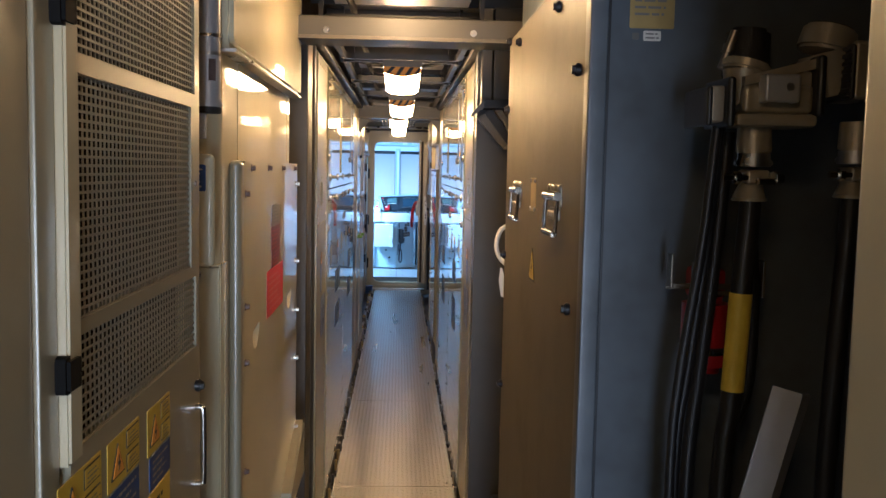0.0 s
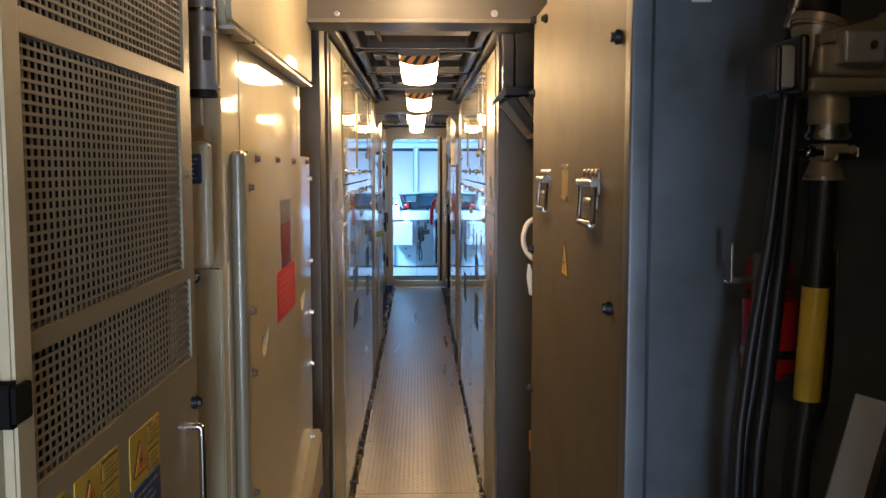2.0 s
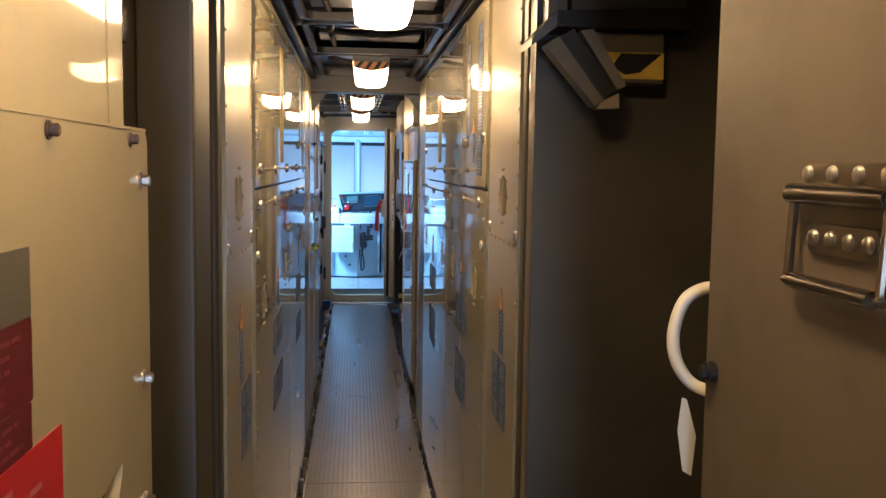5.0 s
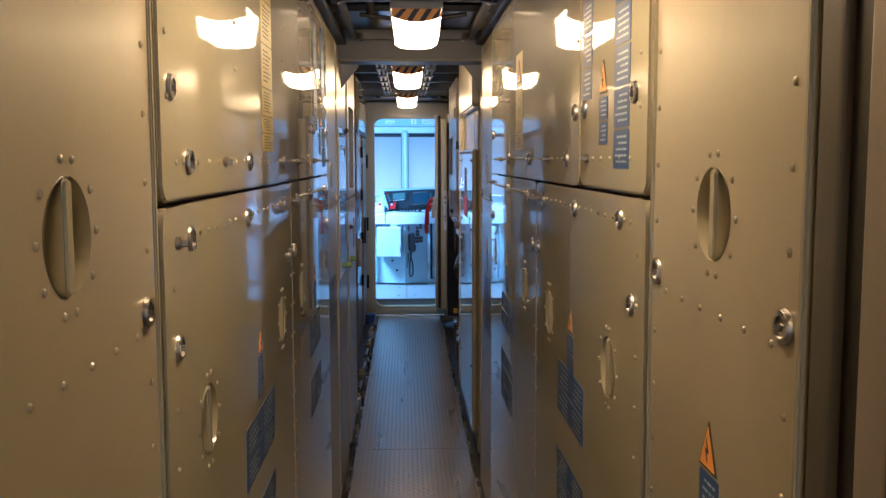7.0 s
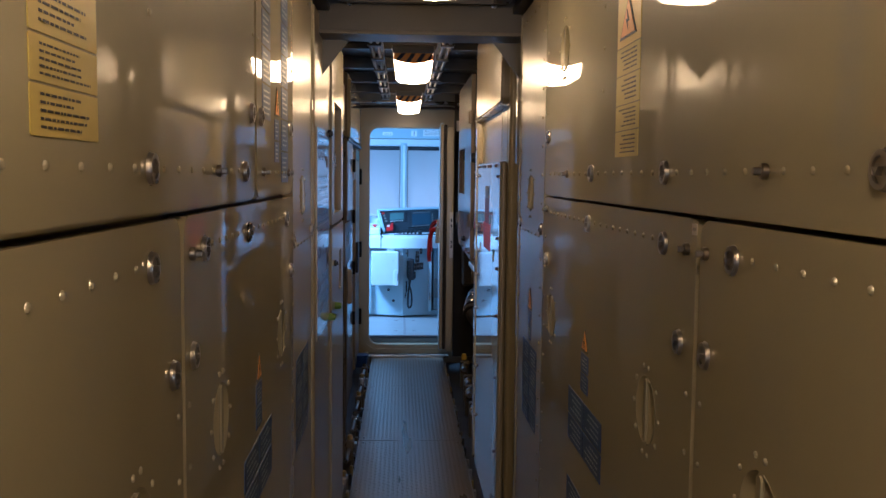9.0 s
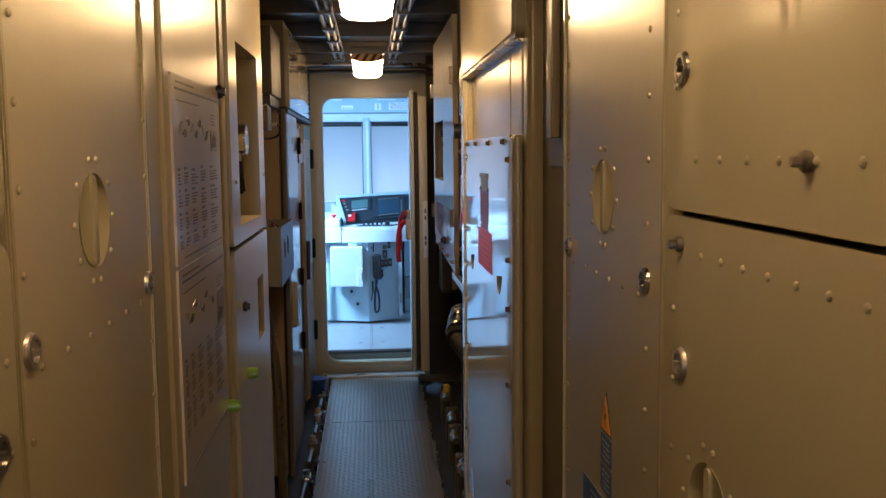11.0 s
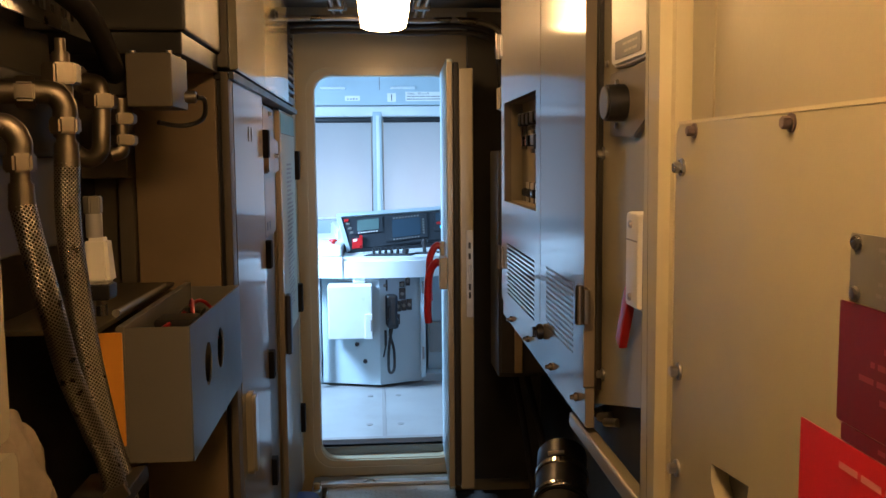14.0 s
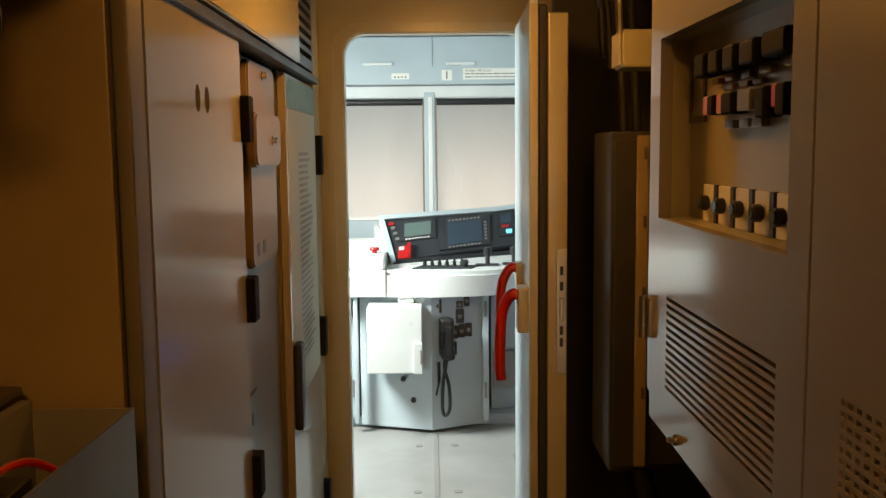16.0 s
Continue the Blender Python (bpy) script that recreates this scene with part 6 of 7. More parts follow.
for u, v, t in ((8.515, 1.027, vc), (8.20, 1.03, pc)):
    part("plug", cy(mp_(u, v, -0.004), mp_(u, v, 0.026), 0.015, 0.013, 16, 0.003), GREENP, t, "green plastic plug")
vv = thing("lever_valve", (XL - 0.12, 8.72, 1.55), "polished steel valve with a black lever in the niche", "valve")
part("body", cy((XL - 0.25, 8.78, 1.615), (XL - 0.075, 8.78, 1.615), 0.034, n=28, b=0.003), STEEL, vv)
part("flange", cy((XL - 0.10, 8.78, 1.615), (XL - 0.085, 8.78, 1.615), 0.049, n=32, b=0.003), STEEL, vv)
cp = part("cap", cy((XL - 0.085, 8.81, 1.615), (XL - 0.035, 8.81, 1.615), 0.044, n=32, b=0.004), CHROME, vv, "bright round valve cap")
for a, b in ((-0.018, -0.018), (0.018, 0.018), (-0.018, 0.018), (0.018, -0.018)):
    part("pin_hole", bx(XL - 0.035, XL - 0.0335, 8.81 + a - 0.004, 8.81 + a + 0.004, 1.615 + b - 0.004, 1.615 + b + 0.004), STEEL, cp)
part("lever_neck", cy((XL - 0.06, 8.80, 1.575), (XL - 0.06, 8.795, 1.545), 0.010, n=12), STEEL, vv)
part("lever", cy((XL - 0.06, 8.795, 1.562), (XL - 0.055, 8.785, 1.470), 0.0125, 0.0160, 16, 0.006), MATT, vv, "black plastic lever grip")
part("pipe_stub", cy((XL - 0.25, 8.60, 1.54), (XL - 0.16, 8.60, 1.54), 0.012, n=12), BRASS, vv)

vv.location.x += 0.02
vv.location.y -= 0.062

# pneumatic bay with hoses
pb = thing("pneumatic_bay_wall", (-0.8, 9.8, 0), "dark back wall of the pneumatic bay", "wall", kind="structure")
# bay shade is painted into the near-black back wall
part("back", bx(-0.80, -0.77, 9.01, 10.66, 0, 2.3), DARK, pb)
# dark sheet standing for the shaded gap left of the end post
part("gap_shade_sheet", bx(-0.772, -0.765, 10.0, 10.45, 0.95, 1.52, 0.004), DARK, pb)
part("end_panel", bx(-0.661, -0.457, 10.63, 10.66, 0, 1.80, 0.004), BROWN, pb, "brown end panel")
part("end_post", bx(-0.703, -0.664, 10.615, 10.66, 0, 1.80, 0.006), MIDTAN, pb, "grey-brown upright beside the end panel")
part("end_upper", bx(-0.80, -0.66, 10.56, 10.61, 1.53, 1.80, 0.006), MIDTAN, pb, "brown box over the dark gap")
part("shelf", bx(-0.77, -0.565, 9.95, 10.58, 1.263, 1.273, 0.002), OLIVE, pb)


def hose(pts, r=0.0185):
    a = pts[0]
    t = thing("braided_hose", (pts[-1][0], pts[-1][1], 0), "braided steel hose with a crimped end fitting", "hose", "braided hoses")
    part("hose", tube([*pts, (pts[-1][0] + 0.05, pts[-1][1] + 0.05, pts[-1][2] - 0.35), (pts[-1][0] + 0.06, pts[-1][1] + 0.1, 0.0)], r, 18, 10), BRAID, t)
    part("ferrule", join(cy((a[0], a[1], a[2] - 0.008), (a[0], a[1], a[2] + 0.030), r * 1.02, r * 0.92, 20, 0.002), cy((a[0], a[1], a[2] + 0.030), (a[0], a[1], a[2] + 0.042), r * 0.75, n=18)), ZINC, t)
    part("hex_nut", cy((a[0], a[1], a[2] + 0.042), (a[0], a[1], a[2] + 0.066), r * 1.28, n=6, b=0.003), ZINC, t)
    part("elbow", tube([(a[0], a[1], a[2] + 0.062), (a[0], a[1], a[2] + 0.082), (a[0] - 0.010, a[1] - 0.004, a[2] + 0.098), (a[0] - 0.030, a[1] - 0.01, a[2] + 0.102), (a[0] - 0.13, a[1] - 0.04, a[2] + 0.102)], r * 0.95, 14), ZINC, t)
    part("hex_nut", cy((a[0] - 0.036, a[1] - 0.012, a[2] + 0.102), (a[0] - 0.062, a[1] - 0.020, a[2] + 0.102), r * 1.35, n=6, b=0.003), ZINC, t)
    return t


hose(((-0.518, 9.695, 1.572), (-0.520, 9.695, 1.483), (-0.513, 9.695, 1.392), (-0.500, 9.695, 1.281), (-0.478, 9.69, 1.164), (-0.455, 9.69, 1.065)))
hose(((-0.512, 9.50, 1.518), (-0.502, 9.50, 1.468), (-0.488, 9.51, 1.389), (-0.488, 9.57, 1.281), (-0.468, 9.60, 1.190), (-0.447, 9.62, 1.10)), 0.0165)
st = thing("hose_strap", (-0.46, 9.66, 1.07), "black rubber strap round the braided hoses with a metal buckle", "strap")
part("band", turned(bx(-0.050, 0.040, -0.09, 0.06, -0.011, 0.011, 0.005), Matrix.Translation((-0.462, 9.655, 1.085)) @ Matrix.Rotation(radians(-8), 4, "Y")), RUBBER, st)
part("buckle", turned(bx(-0.004, 0.030, -0.004, 0.004, -0.010, 0.010, 0.002), Matrix.Translation((-0.440, 9.560, 1.105)) @ Matrix.Rotation(radians(-28), 4, "Y")), ZINC, st)
mf = thing("air_manifold", (-0.6, 9.95, 1.6), "chromed pipe manifold with elbows and union nuts", "manifold")
part("block", bx(-0.77, -0.62, 9.70, 10.05, 1.58, 1.72, 0.01), DARK, mf)
part("pipe", tube([(-0.62, 9.98, 1.712), (-0.56, 9.97, 1.712), (-0.542, 9.96, 1.695), (-0.541, 9.95, 1.62), (-0.545, 9.95, 1.590), (-0.562, 9.95, 1.577), (-0.585, 9.95, 1.588), (-0.60, 9.94, 1.61)], 0.0155, 14), ZINC, mf)
for a, b in (((-0.541, 9.955, 1.690), (-0.541, 9.955, 1.665)), ((-0.600, 9.975, 1.712), (-0.572, 9.97, 1.712)), ((-0.538, 9.75, 1.690), (-0.538, 9.75, 1.722)), ((-0.538, 10.07, 1.662), (-0.538, 10.07, 1.642)), ((-0.538, 10.07, 1.622), (-0.538, 10.07, 1.602))):
    part("union_nut", cy(a, b, 0.030, n=6, b=0.003), ZINC, mf)
part("pipe", cy((-0.538, 10.07, 1.69), (-0.538, 10.07, 1.605), 0.013, n=14), ZINC, mf)
part("elbow", tube([(-0.538, 10.07, 1.61), (-0.540, 10.065, 1.592), (-0.556, 10.06, 1.586)], 0.015, 12), ZINC, mf)
part("mounting_plate", bx(-0.68, -0.645, 9.55, 10.02, 1.42, 1.80, 0.006), PILLAR, mf, "dark grey metal mounting plate")
part("valve_stem", join(cy((-0.538, 9.75, 1.61), (-0.538, 9.75, 1.70), 0.016, n=14), cy((-0.538, 9.75, 1.722), (-0.538, 9.75, 1.74), 0.013, n=14, b=0.002), cy((-0.538, 9.75, 1.74), (-0.538, 9.75, 1.76), 0.008, n=10)), ZINC, mf)
vb = thing("solenoid_valve", (-0.52, 10.15, 1.62), "cream solenoid valve block with screwed cap", "valve")
part("block", bx(-0.535, -0.448, 10.10, 10.245, 1.676, 1.779, 0.004), MIDTAN, vb)
part("connector", cy((-0.443, 10.19, 1.70), (-0.420, 10.19, 1.70), 0.012, n=12, b=0.002), STEEL, vb)
part("lead", tube([(-0.420, 10.19, 1.70), (-0.41, 10.22, 1.695), (-0.42, 10.25, 1.66), (-0.46, 10.25, 1.645), (-0.50, 10.2, 1.65)], 0.005), CABLE, vb)
for u in (10.14, 10.22):
    for x in (-0.53, -0.46):
        part("cap_screw", cy((x, u, 1.779), (x, u, 1.787), 0.006, n=10), STEEL, vb)
part("bracket", bx(-0.77, -0.535, 10.15, 10.22, 1.70, 1.75, 0.004), DARK, vb)
ct = thing("cable_tray", (-0.62, 9.8, 1.80), "black cable loom on a perforated steel tray", "tray")
part("tray", plate(onL(-0.60), rect(9.15, 10.2, 1.80, 1.86), [rect(9.2 + i * 0.05, 9.23 + i * 0.05, 1.822, 1.838) for i in range(19)], d0=-0.004, d1=0.0), STEEL, ct)
part("loom", tube([(-0.64, 9.1, 1.88), (-0.6, 9.5, 1.87), (-0.56, 9.9, 1.84), (-0.56, 10.1, 1.76), (-0.6, 10.3, 1.70)], 0.020, 12), RUBBER, ct)
ob_ = thing("wall_box", (-0.6, 10.4, 1.83), "olive-grey equipment box above the valve block", "box")
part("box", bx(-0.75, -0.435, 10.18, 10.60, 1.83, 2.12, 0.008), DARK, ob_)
part("rim", bx(-0.75, -0.445, 10.19, 10.60, 1.785, 1.83, 0.004), BLACK, ob_)
wd = thing("white_dryer", (-0.507, 9.78, 1.33), "white plastic dryer cartridge on a shelf", "cartridge")
part("body", turned(cy((0, 0, 1.378), (0, 0, 1.452), 0.031, 0.024, 4, 0.006), Matrix.Translation((-0.507, 9.79, 0)) @ Matrix.Rotation(radians(45), 4, "Z")), WHITE, wd)
part("base", bx(-0.527, -0.486, 9.768, 9.812, 1.352, 1.378, 0.004), BLACK, wd)
part("foot", cy((-0.506, 9.79, 1.325), (-0.506, 9.79, 1.352), 0.009, n=12), STEEL, wd)
part("neck", cy((-0.512, 9.79, 1.452), (-0.512, 9.79, 1.490), 0.013, n=16), ALU, wd)
part("collar", cy((-0.513, 9.79, 1.490), (-0.513, 9.79, 1.518), 0.016, n=6, b=0.002), MIDGREY, wd)
solo("plastic_sheet", bx(-0.546, -0.496, 9.858, 9.864, 1.085, 1.283, 0.002), ORANGE, "flat orange-yellow plastic sheet behind the hoses", "sheet")

tb = thing("terminal_box", (-0.44, 10.17, 1.05), "open grey sheet-metal box with two round holes and red wires", "box")
part("front", plate(onL(-0.388), [(10.46, 1.278), (9.888, 1.286), (9.888, 1.045), (10.46, 1.045)], [ell(10.050, 1.184, 0.037, 0.042), ell(10.186, 1.187, 0.037, 0.042)], d0=-0.003, d1=0.0), GREY, tb, "front with two round holes")
part("near_side", bx(-0.500, -0.391, 9.888, 9.892, 1.045, 1.286, 0.001), MIDGREY, tb)
part("far_side", bx(-0.500, -0.391, 10.456, 10.46, 1.045, 1.278, 0.001), MIDGREY, tb)
part("back", bx(-0.514, -0.500, 9.888, 10.46, 1.045, 1.288, 0.001), MIDGREY, tb)
part("rolled_edge", cy((-0.512, 9.888, 1.312), (-0.560, 10.46, 1.280), 0.007, n=10), MIDGREY, tb)
part("bottom", bx(-0.500, -0.391, 9.892, 10.456, 1.045, 1.049), MIDGREY, tb)
for pts in (((-0.49, 9.97, 1.235), (-0.46, 10.05, 1.262), (-0.43, 10.15, 1.258), (-0.41, 10.28, 1.19)), ((-0.48, 10.32, 1.21), (-0.455, 10.24, 1.278), (-0.43, 10.13, 1.25), (-0.415, 10.06, 1.18)),
            ((-0.49, 10.08, 1.215), (-0.47, 10.20, 1.252), (-0.45, 10.32, 1.265), (-0.42, 10.41, 1.20)), ((-0.49, 9.99, 1.20), (-0.45, 10.02, 1.24), (-0.42, 10.10, 1.22))):
    part("wire", tube(pts, 0.0042), REDP, tb, "red insulated wire")
part("terminal", bx(-0.490, -0.415, 10.05, 10.13, 1.19, 1.270, 0.005), BLACK, tb)
part("terminal", bx(-0.490, -0.440, 10.27, 10.32, 1.21, 1.252, 0.005), BLACK, tb)
for y_ in (10.08, 10.22):
    part("terminal_screw", cy((-0.455, y_, 1.258), (-0.455, y_, 1.268), 0.012, n=14, b=0.002), CHROME, tb)
rag = bmesh.new()
bmesh.ops.create_icosphere(rag, subdivisions=5, radius=0.1)
for v in rag.verts:
    n_ = noise.noise(v.co * 22) * 0.022 + noise.noise(v.co * 60) * 0.008
    v.co = Vector((v.co.x * 0.6, v.co.y * 0.9, v.co.z * 1.5)) * (1 + n_ * 6) + Vector((-0.545, 9.44, 1.12))
rag.normal_update()
for v in rag.verts:
    f = math.sin(120 * v.co.y + 45 * v.co.x + 22 * v.co.z + 6 * noise.noise(v.co * 9)) + 0.6 * math.sin(210 * v.co.y - 35 * v.co.z + 5 * noise.noise(v.co * 14))
    v.co += v.normal * 0.0055 * f
solo("cleaning_rag", rag, CLOTH, "crumpled grey cleaning rag stuffed among the hoses", "rag")
solo("lower_bay_panel", join(bx(-0.77, -0.47, 9.05, 9.55, 0.0, 0.72, 0.01), bx(-0.77, -0.52, 9.55, 10.6, 0.0, 0.5, 0.01)), OLIVE, "olive equipment block low in the pneumatic bay", "block")

# tall locker, overhead locker and notice cabinet
tl = thing("tall_locker", (-0.6, 10.95, 0), "tall pale grey locker with two finger holes", "locker")
mk = onL(-0.42)
part("body", bx(-0.80, -0.445, 10.66, 11.26, 0.0, 1.79, 0.004), OLIVE, tl)
part("edge_post", bx(-0.441, -0.421, 10.600, 10.662, 0.0, 1.79, 0.004), MIDTAN, tl, "brown locker edge")
part("edge_seal", bx(-0.456, -0.4415, 10.64, 10.66, 0.0, 1.79), BLACK, tl, "black gap seal")
part("door", plate(mk, rr(10.665, 11.255, 0.06, 1.775, 0.006, 2), [ell(10.925, 1.645, 0.016, 0.022, 14), ell(10.985, 1.645, 0.016, 0.022, 14)], d0=-0.02, d1=0.0), LOCKER, tl, "pale grey locker door")
# black sheet gives the finger holes their inner shade
part("hole_backing", bx(-0.446, -0.4405, 10.88, 11.03, 1.60, 1.69), BLACK, tl)
for z in (1.578, 1.222, 0.86, 0.5):
    part("hinge", bx(-0.434, -0.402, 11.245, 11.29, z, z + 0.09, 0.004), MATT, tl, "black locker hinge")
part("latch_pocket", plate(mk, rr(10.72, 10.79, 0.72, 0.945, 0.02, 3), d0=0.0, d1=0.025, b=0.008), CREAM2, tl, "cream cable pocket")
ol = thing("overhead_locker", (-0.6, 11.2, 1.80), "cream overhead locker above the tall lockers", "locker")
part("body", bx(-0.80, -0.42, 10.605, 11.98, 1.80, 2.20, 0.004), OLIVE, ol)
part("flap", plate(onL(-0.40), rr(10.625, 11.955, 1.795, 2.16, 0.006, 2), d0=-0.02, d1=0.0, b=0.003), CREAM, ol, "glossy cream flap")
for u in (10.85, 11.4):
    child("knob", KNOB, facing(onL(-0.40), u, 2.05), ol)
part("rail", bx(-0.46, -0.41, 10.62, 12.45, 1.772, 1.793, 0.003), BLACK, ol, "black rail under the flap")
vg = part("vent", plate(onL(-0.41), rect(11.99, 12.30, 1.80, 2.12), [rect(12.01, 12.28, 1.83 + i * 0.03, 1.846 + i * 0.03) for i in range(9)], d0=-0.02, d1=0.0), BLACK, ol, "black slotted vent")
part("vent_backing", bx(-0.50, -0.44, 11.99, 12.30, 1.80, 2.12), LOCKER, vg)
nl = thing("notice_locker", (-0.6, 12.1, 0), "narrow locker with a green-headed printed notice", "locker")
part("bracket_post", bx(-0.60, -0.46, 11.30, 11.86, 0, 1.77, 0.006), MIDTAN, nl, "grey-brown inner post")
part("hanger_plate", plate(onL(-0.455), rr(11.45, 11.78, 1.30, 1.76, 0.03, 4), d0=-0.005, d1=0.012, b=0.004), HANGER, nl, "folded glossy brown hanger plate")
part("gusset", plate(onL(-0.443), rr(11.42, 11.74, 1.525, 1.645, 0.03, 5), d0=0.0, d1=0.02, b=0.005), HANGER, nl)
part("slot_strip", plate(onL(-0.4595), rect(11.42, 11.52, 0.4, 1.02), [rr(11.44, 11.455, 0.95 - k * 0.11, 0.98 - k * 0.11, 0.004, 2) for k in range(4)], d0=0.0, d1=0.003, b=0), PILLAR, nl, "slotted dark strip")
for k in range(2):
    part("slot", plate(onL(-0.443), rr(11.50 + 0.07 * k, 11.53 + 0.07 * k, 1.325, 1.355, 0.004, 2), d0=0.0, d1=0.001, b=0), DARK, nl)
child("bolt", BOLT, facing(onL(-0.423), 11.62, 1.585), nl)
child("bolt", BOLT, facing(onL(-0.443), 11.62, 1.735), nl)
part("door", plate(onL(-0.43), rr(11.87, 12.48, 0.04, 1.765, 0.006, 2), d0=-0.02, d1=0.0, b=0.003), LOCKER, nl, "pale grey narrow door")
part("notice_header", plate(onL(-0.43), rect(11.90, 12.46, 1.675, 1.755), d0=0.0, d1=0.0015, b=0), mat("notice_green", (0.05, 0.18, 0.16), 0.4), nl, "green notice header")
sn = part("notice_sheet", plate(onL(-0.43), rect(11.90, 12.46, 0.85, 1.672), d0=0.0, d1=0.001, b=0), NOTICE, nl, "printed notice sheet")
part("lettering", bars(onL(-0.4285), 12.07, 12.36, 0.95, 1.56, 34, fill=0.5), TEXT, sn)
part("pull_handle", bx(-0.43, -0.405, 11.88, 11.94, 0.80, 1.04, 0.008), BLACK, nl, "black pull handle")
part("carcass", bx(-0.80, -0.452, 11.87, 12.60, 0, 1.77), OLIVE, nl)
for z in (1.48, 0.87, 0.3):
    part("hinge", bx(-0.44, -0.41, 12.485, 12.53, z, z + 0.13, 0.004), MATT, nl, "black locker hinge")
part("side_filler", bx(-0.60, -0.44, 12.53, 12.70, 0, 2.2), CREAM2, nl)
for i, y in enumerate((8.7, 9.3, 9.9, 10.5, 11.0, 11.5, 12.0, 12.4)):
    t = thing("floor_valve", (-0.36, y, -0.06), "greasy small valve and clip beside the floor plate", "valve", "floor valves")
    part("body", bx(-0.385, -0.34, y, y + 0.09, -0.06, 0.03 + 0.012 * (i % 3), 0.01), STEEL if i % 2 else OLIVE, t)
    part("cap", cy((-0.362, y + 0.045, 0.03), (-0.362, y + 0.045, 0.055 + 0.012 * (i % 3)), 0.016, n=12, b=0.003), BRASS if i % 3 else CHROME, t)
    part("pipe", tube([(-0.37, y - 0.2, 0.0), (-0.365, y - 0.05, 0.01), (-0.365, y + 0.02, 0.005)], 0.011), STEEL, t)
bk = thing("blue_bucket", (-0.42, 12.25, 0), "small blue plastic tub on the floor", "tub")
part("tub", join(cy((-0.40, 12.2, 0.0), (-0.40, 12.2, 0.09), 0.05, 0.06, 24), cy((-0.40, 12.2, 0.09), (-0.40, 12.2, 0.098), 0.066, n=24, b=0.002)), BLUE, bk)
solo("low_pipe", tube([(-0.40, 9.1, 0.9), (-0.41, 9.15, 0.5), (-0.40, 9.3, 0.1), (-0.39, 9.6, 0.02)], 0.012), STEEL, "thin steel pipe running down beside the lower door", "pipe")
# ---- driver's cab beyond the doorway ----
CF = 0.13
cf = thing("cab_floor", (0, 14.3, CF), "pale worn vinyl cab floor with a seam", "floor", kind="structure")
part("floor_sheet", bx(-1.42, -0.042, 12.89, 16.0, CF - 0.05, CF, 0.002), CABFLOOR, cf)
part("floor_sheet", bx(-0.036, 1.42, 12.89, 16.0, CF - 0.05, CF, 0.002), CABFLOOR, cf)
part("floor_seam", bx(-0.050, -0.028, 12.93, 14.0, CF, CF + 0.003, 0.001), INKGREY, cf)
part("step_strip", bx(-0.40, 0.40, 12.887, 12.925, CF - 0.05, CF + 0.005, 0.002), INKGREY, cf)
for x in (-0.12, 0.05):
    for y in (13.15, 13.75):
        part("floor_stud", cy((x, y, CF), (x, y, CF + 0.003), 0.018, n=12), INKGREY, cf)
part("hatch_edge", bx(0.32, 0.335, 13.0, 13.6, CF, CF + 0.004), INKGREY, cf)
for nm, bm in (("wall_cab_left", plate(onL(-1.38), rect(12.78, 16.2, 0, 2.5), [rr(13.1, 14.3, 1.2, 2.1, 0.08)], d0=-0.05, d1=0.0)),
               ("wall_cab_right", plate(onR(1.38), rect(12.78, 16.2, 0, 2.5), [rr(13.9, 15.1, 1.2, 2.05, 0.08)], d0=-0.05, d1=0.0))):
    solo(nm, bm, CAB, "pale green cab side wall with a window opening", "wall", kind="structure")
solo("cab_ceiling", join(bx(-1.42, 1.42, 12.78, 16.2, 2.40, 2.45), plate(onF(15.45), rect(-1.3, 1.3, 2.34, 2.40), d0=-0.3, d1=0.0, b=0.01)), CAB, "pale blue-green cab ceiling", "ceiling", kind="structure")
# out of view; coloured darker than the cab to weaken bounced light
solo("rear_liner", plate(lambda u, v, d: (u, 12.785 + d, v), rect(-1.38, 1.38, CF, 2.4), [rr(DX0 - 0.01, DX1 + 0.01, DZ0 - 0.01, DZ1 + 0.01, 0.08, 6)], d0=0.0, d1=0.015), CABDARK, "unseen liner of the cab rear wall, darkened to cut bounced light", "wall", kind="structure")

fw = thing("wall_windscreen", (0, 15.85, CF), "pale green windscreen wall with blinds drawn down", "wall", kind="structure")
WZ0, WZ1 = 1.075, 1.90
part("front_wall", plate(onF(15.85), rect(-1.40, 1.40, 0.0, 2.45), [rr(-1.15, -0.095, WZ0, WZ1, 0.03), rr(-0.005, 1.15, WZ0, WZ1, 0.03)], d0=-0.06, d1=0.0), CAB, fw)
part("mullion", bx(-0.088, -0.012, 15.79, 15.86, WZ0 - 0.02, WZ1 + 0.05, 0.008), CAB, fw, "pale green centre mullion")
part("mullion_strip", bx(-0.058, -0.030, 15.782, 15.79, WZ0, WZ1 + 0.02, 0.004), CABW, fw, "pale strip on the mullion")
part("window_head", bx(-1.15, 1.15, 15.80, 15.85, 1.915, 1.995, 0.006), CABW, fw, "pale head rail above the blinds")
part("header", bx(-1.2, 1.2, 15.72, 15.85, 2.0, 2.32, 0.01), CAB, fw, "sloping header panel")
part("header_joint", bx(-0.030, -0.024, 15.716, 15.721, 2.12, 2.32), INKGREY, fw)
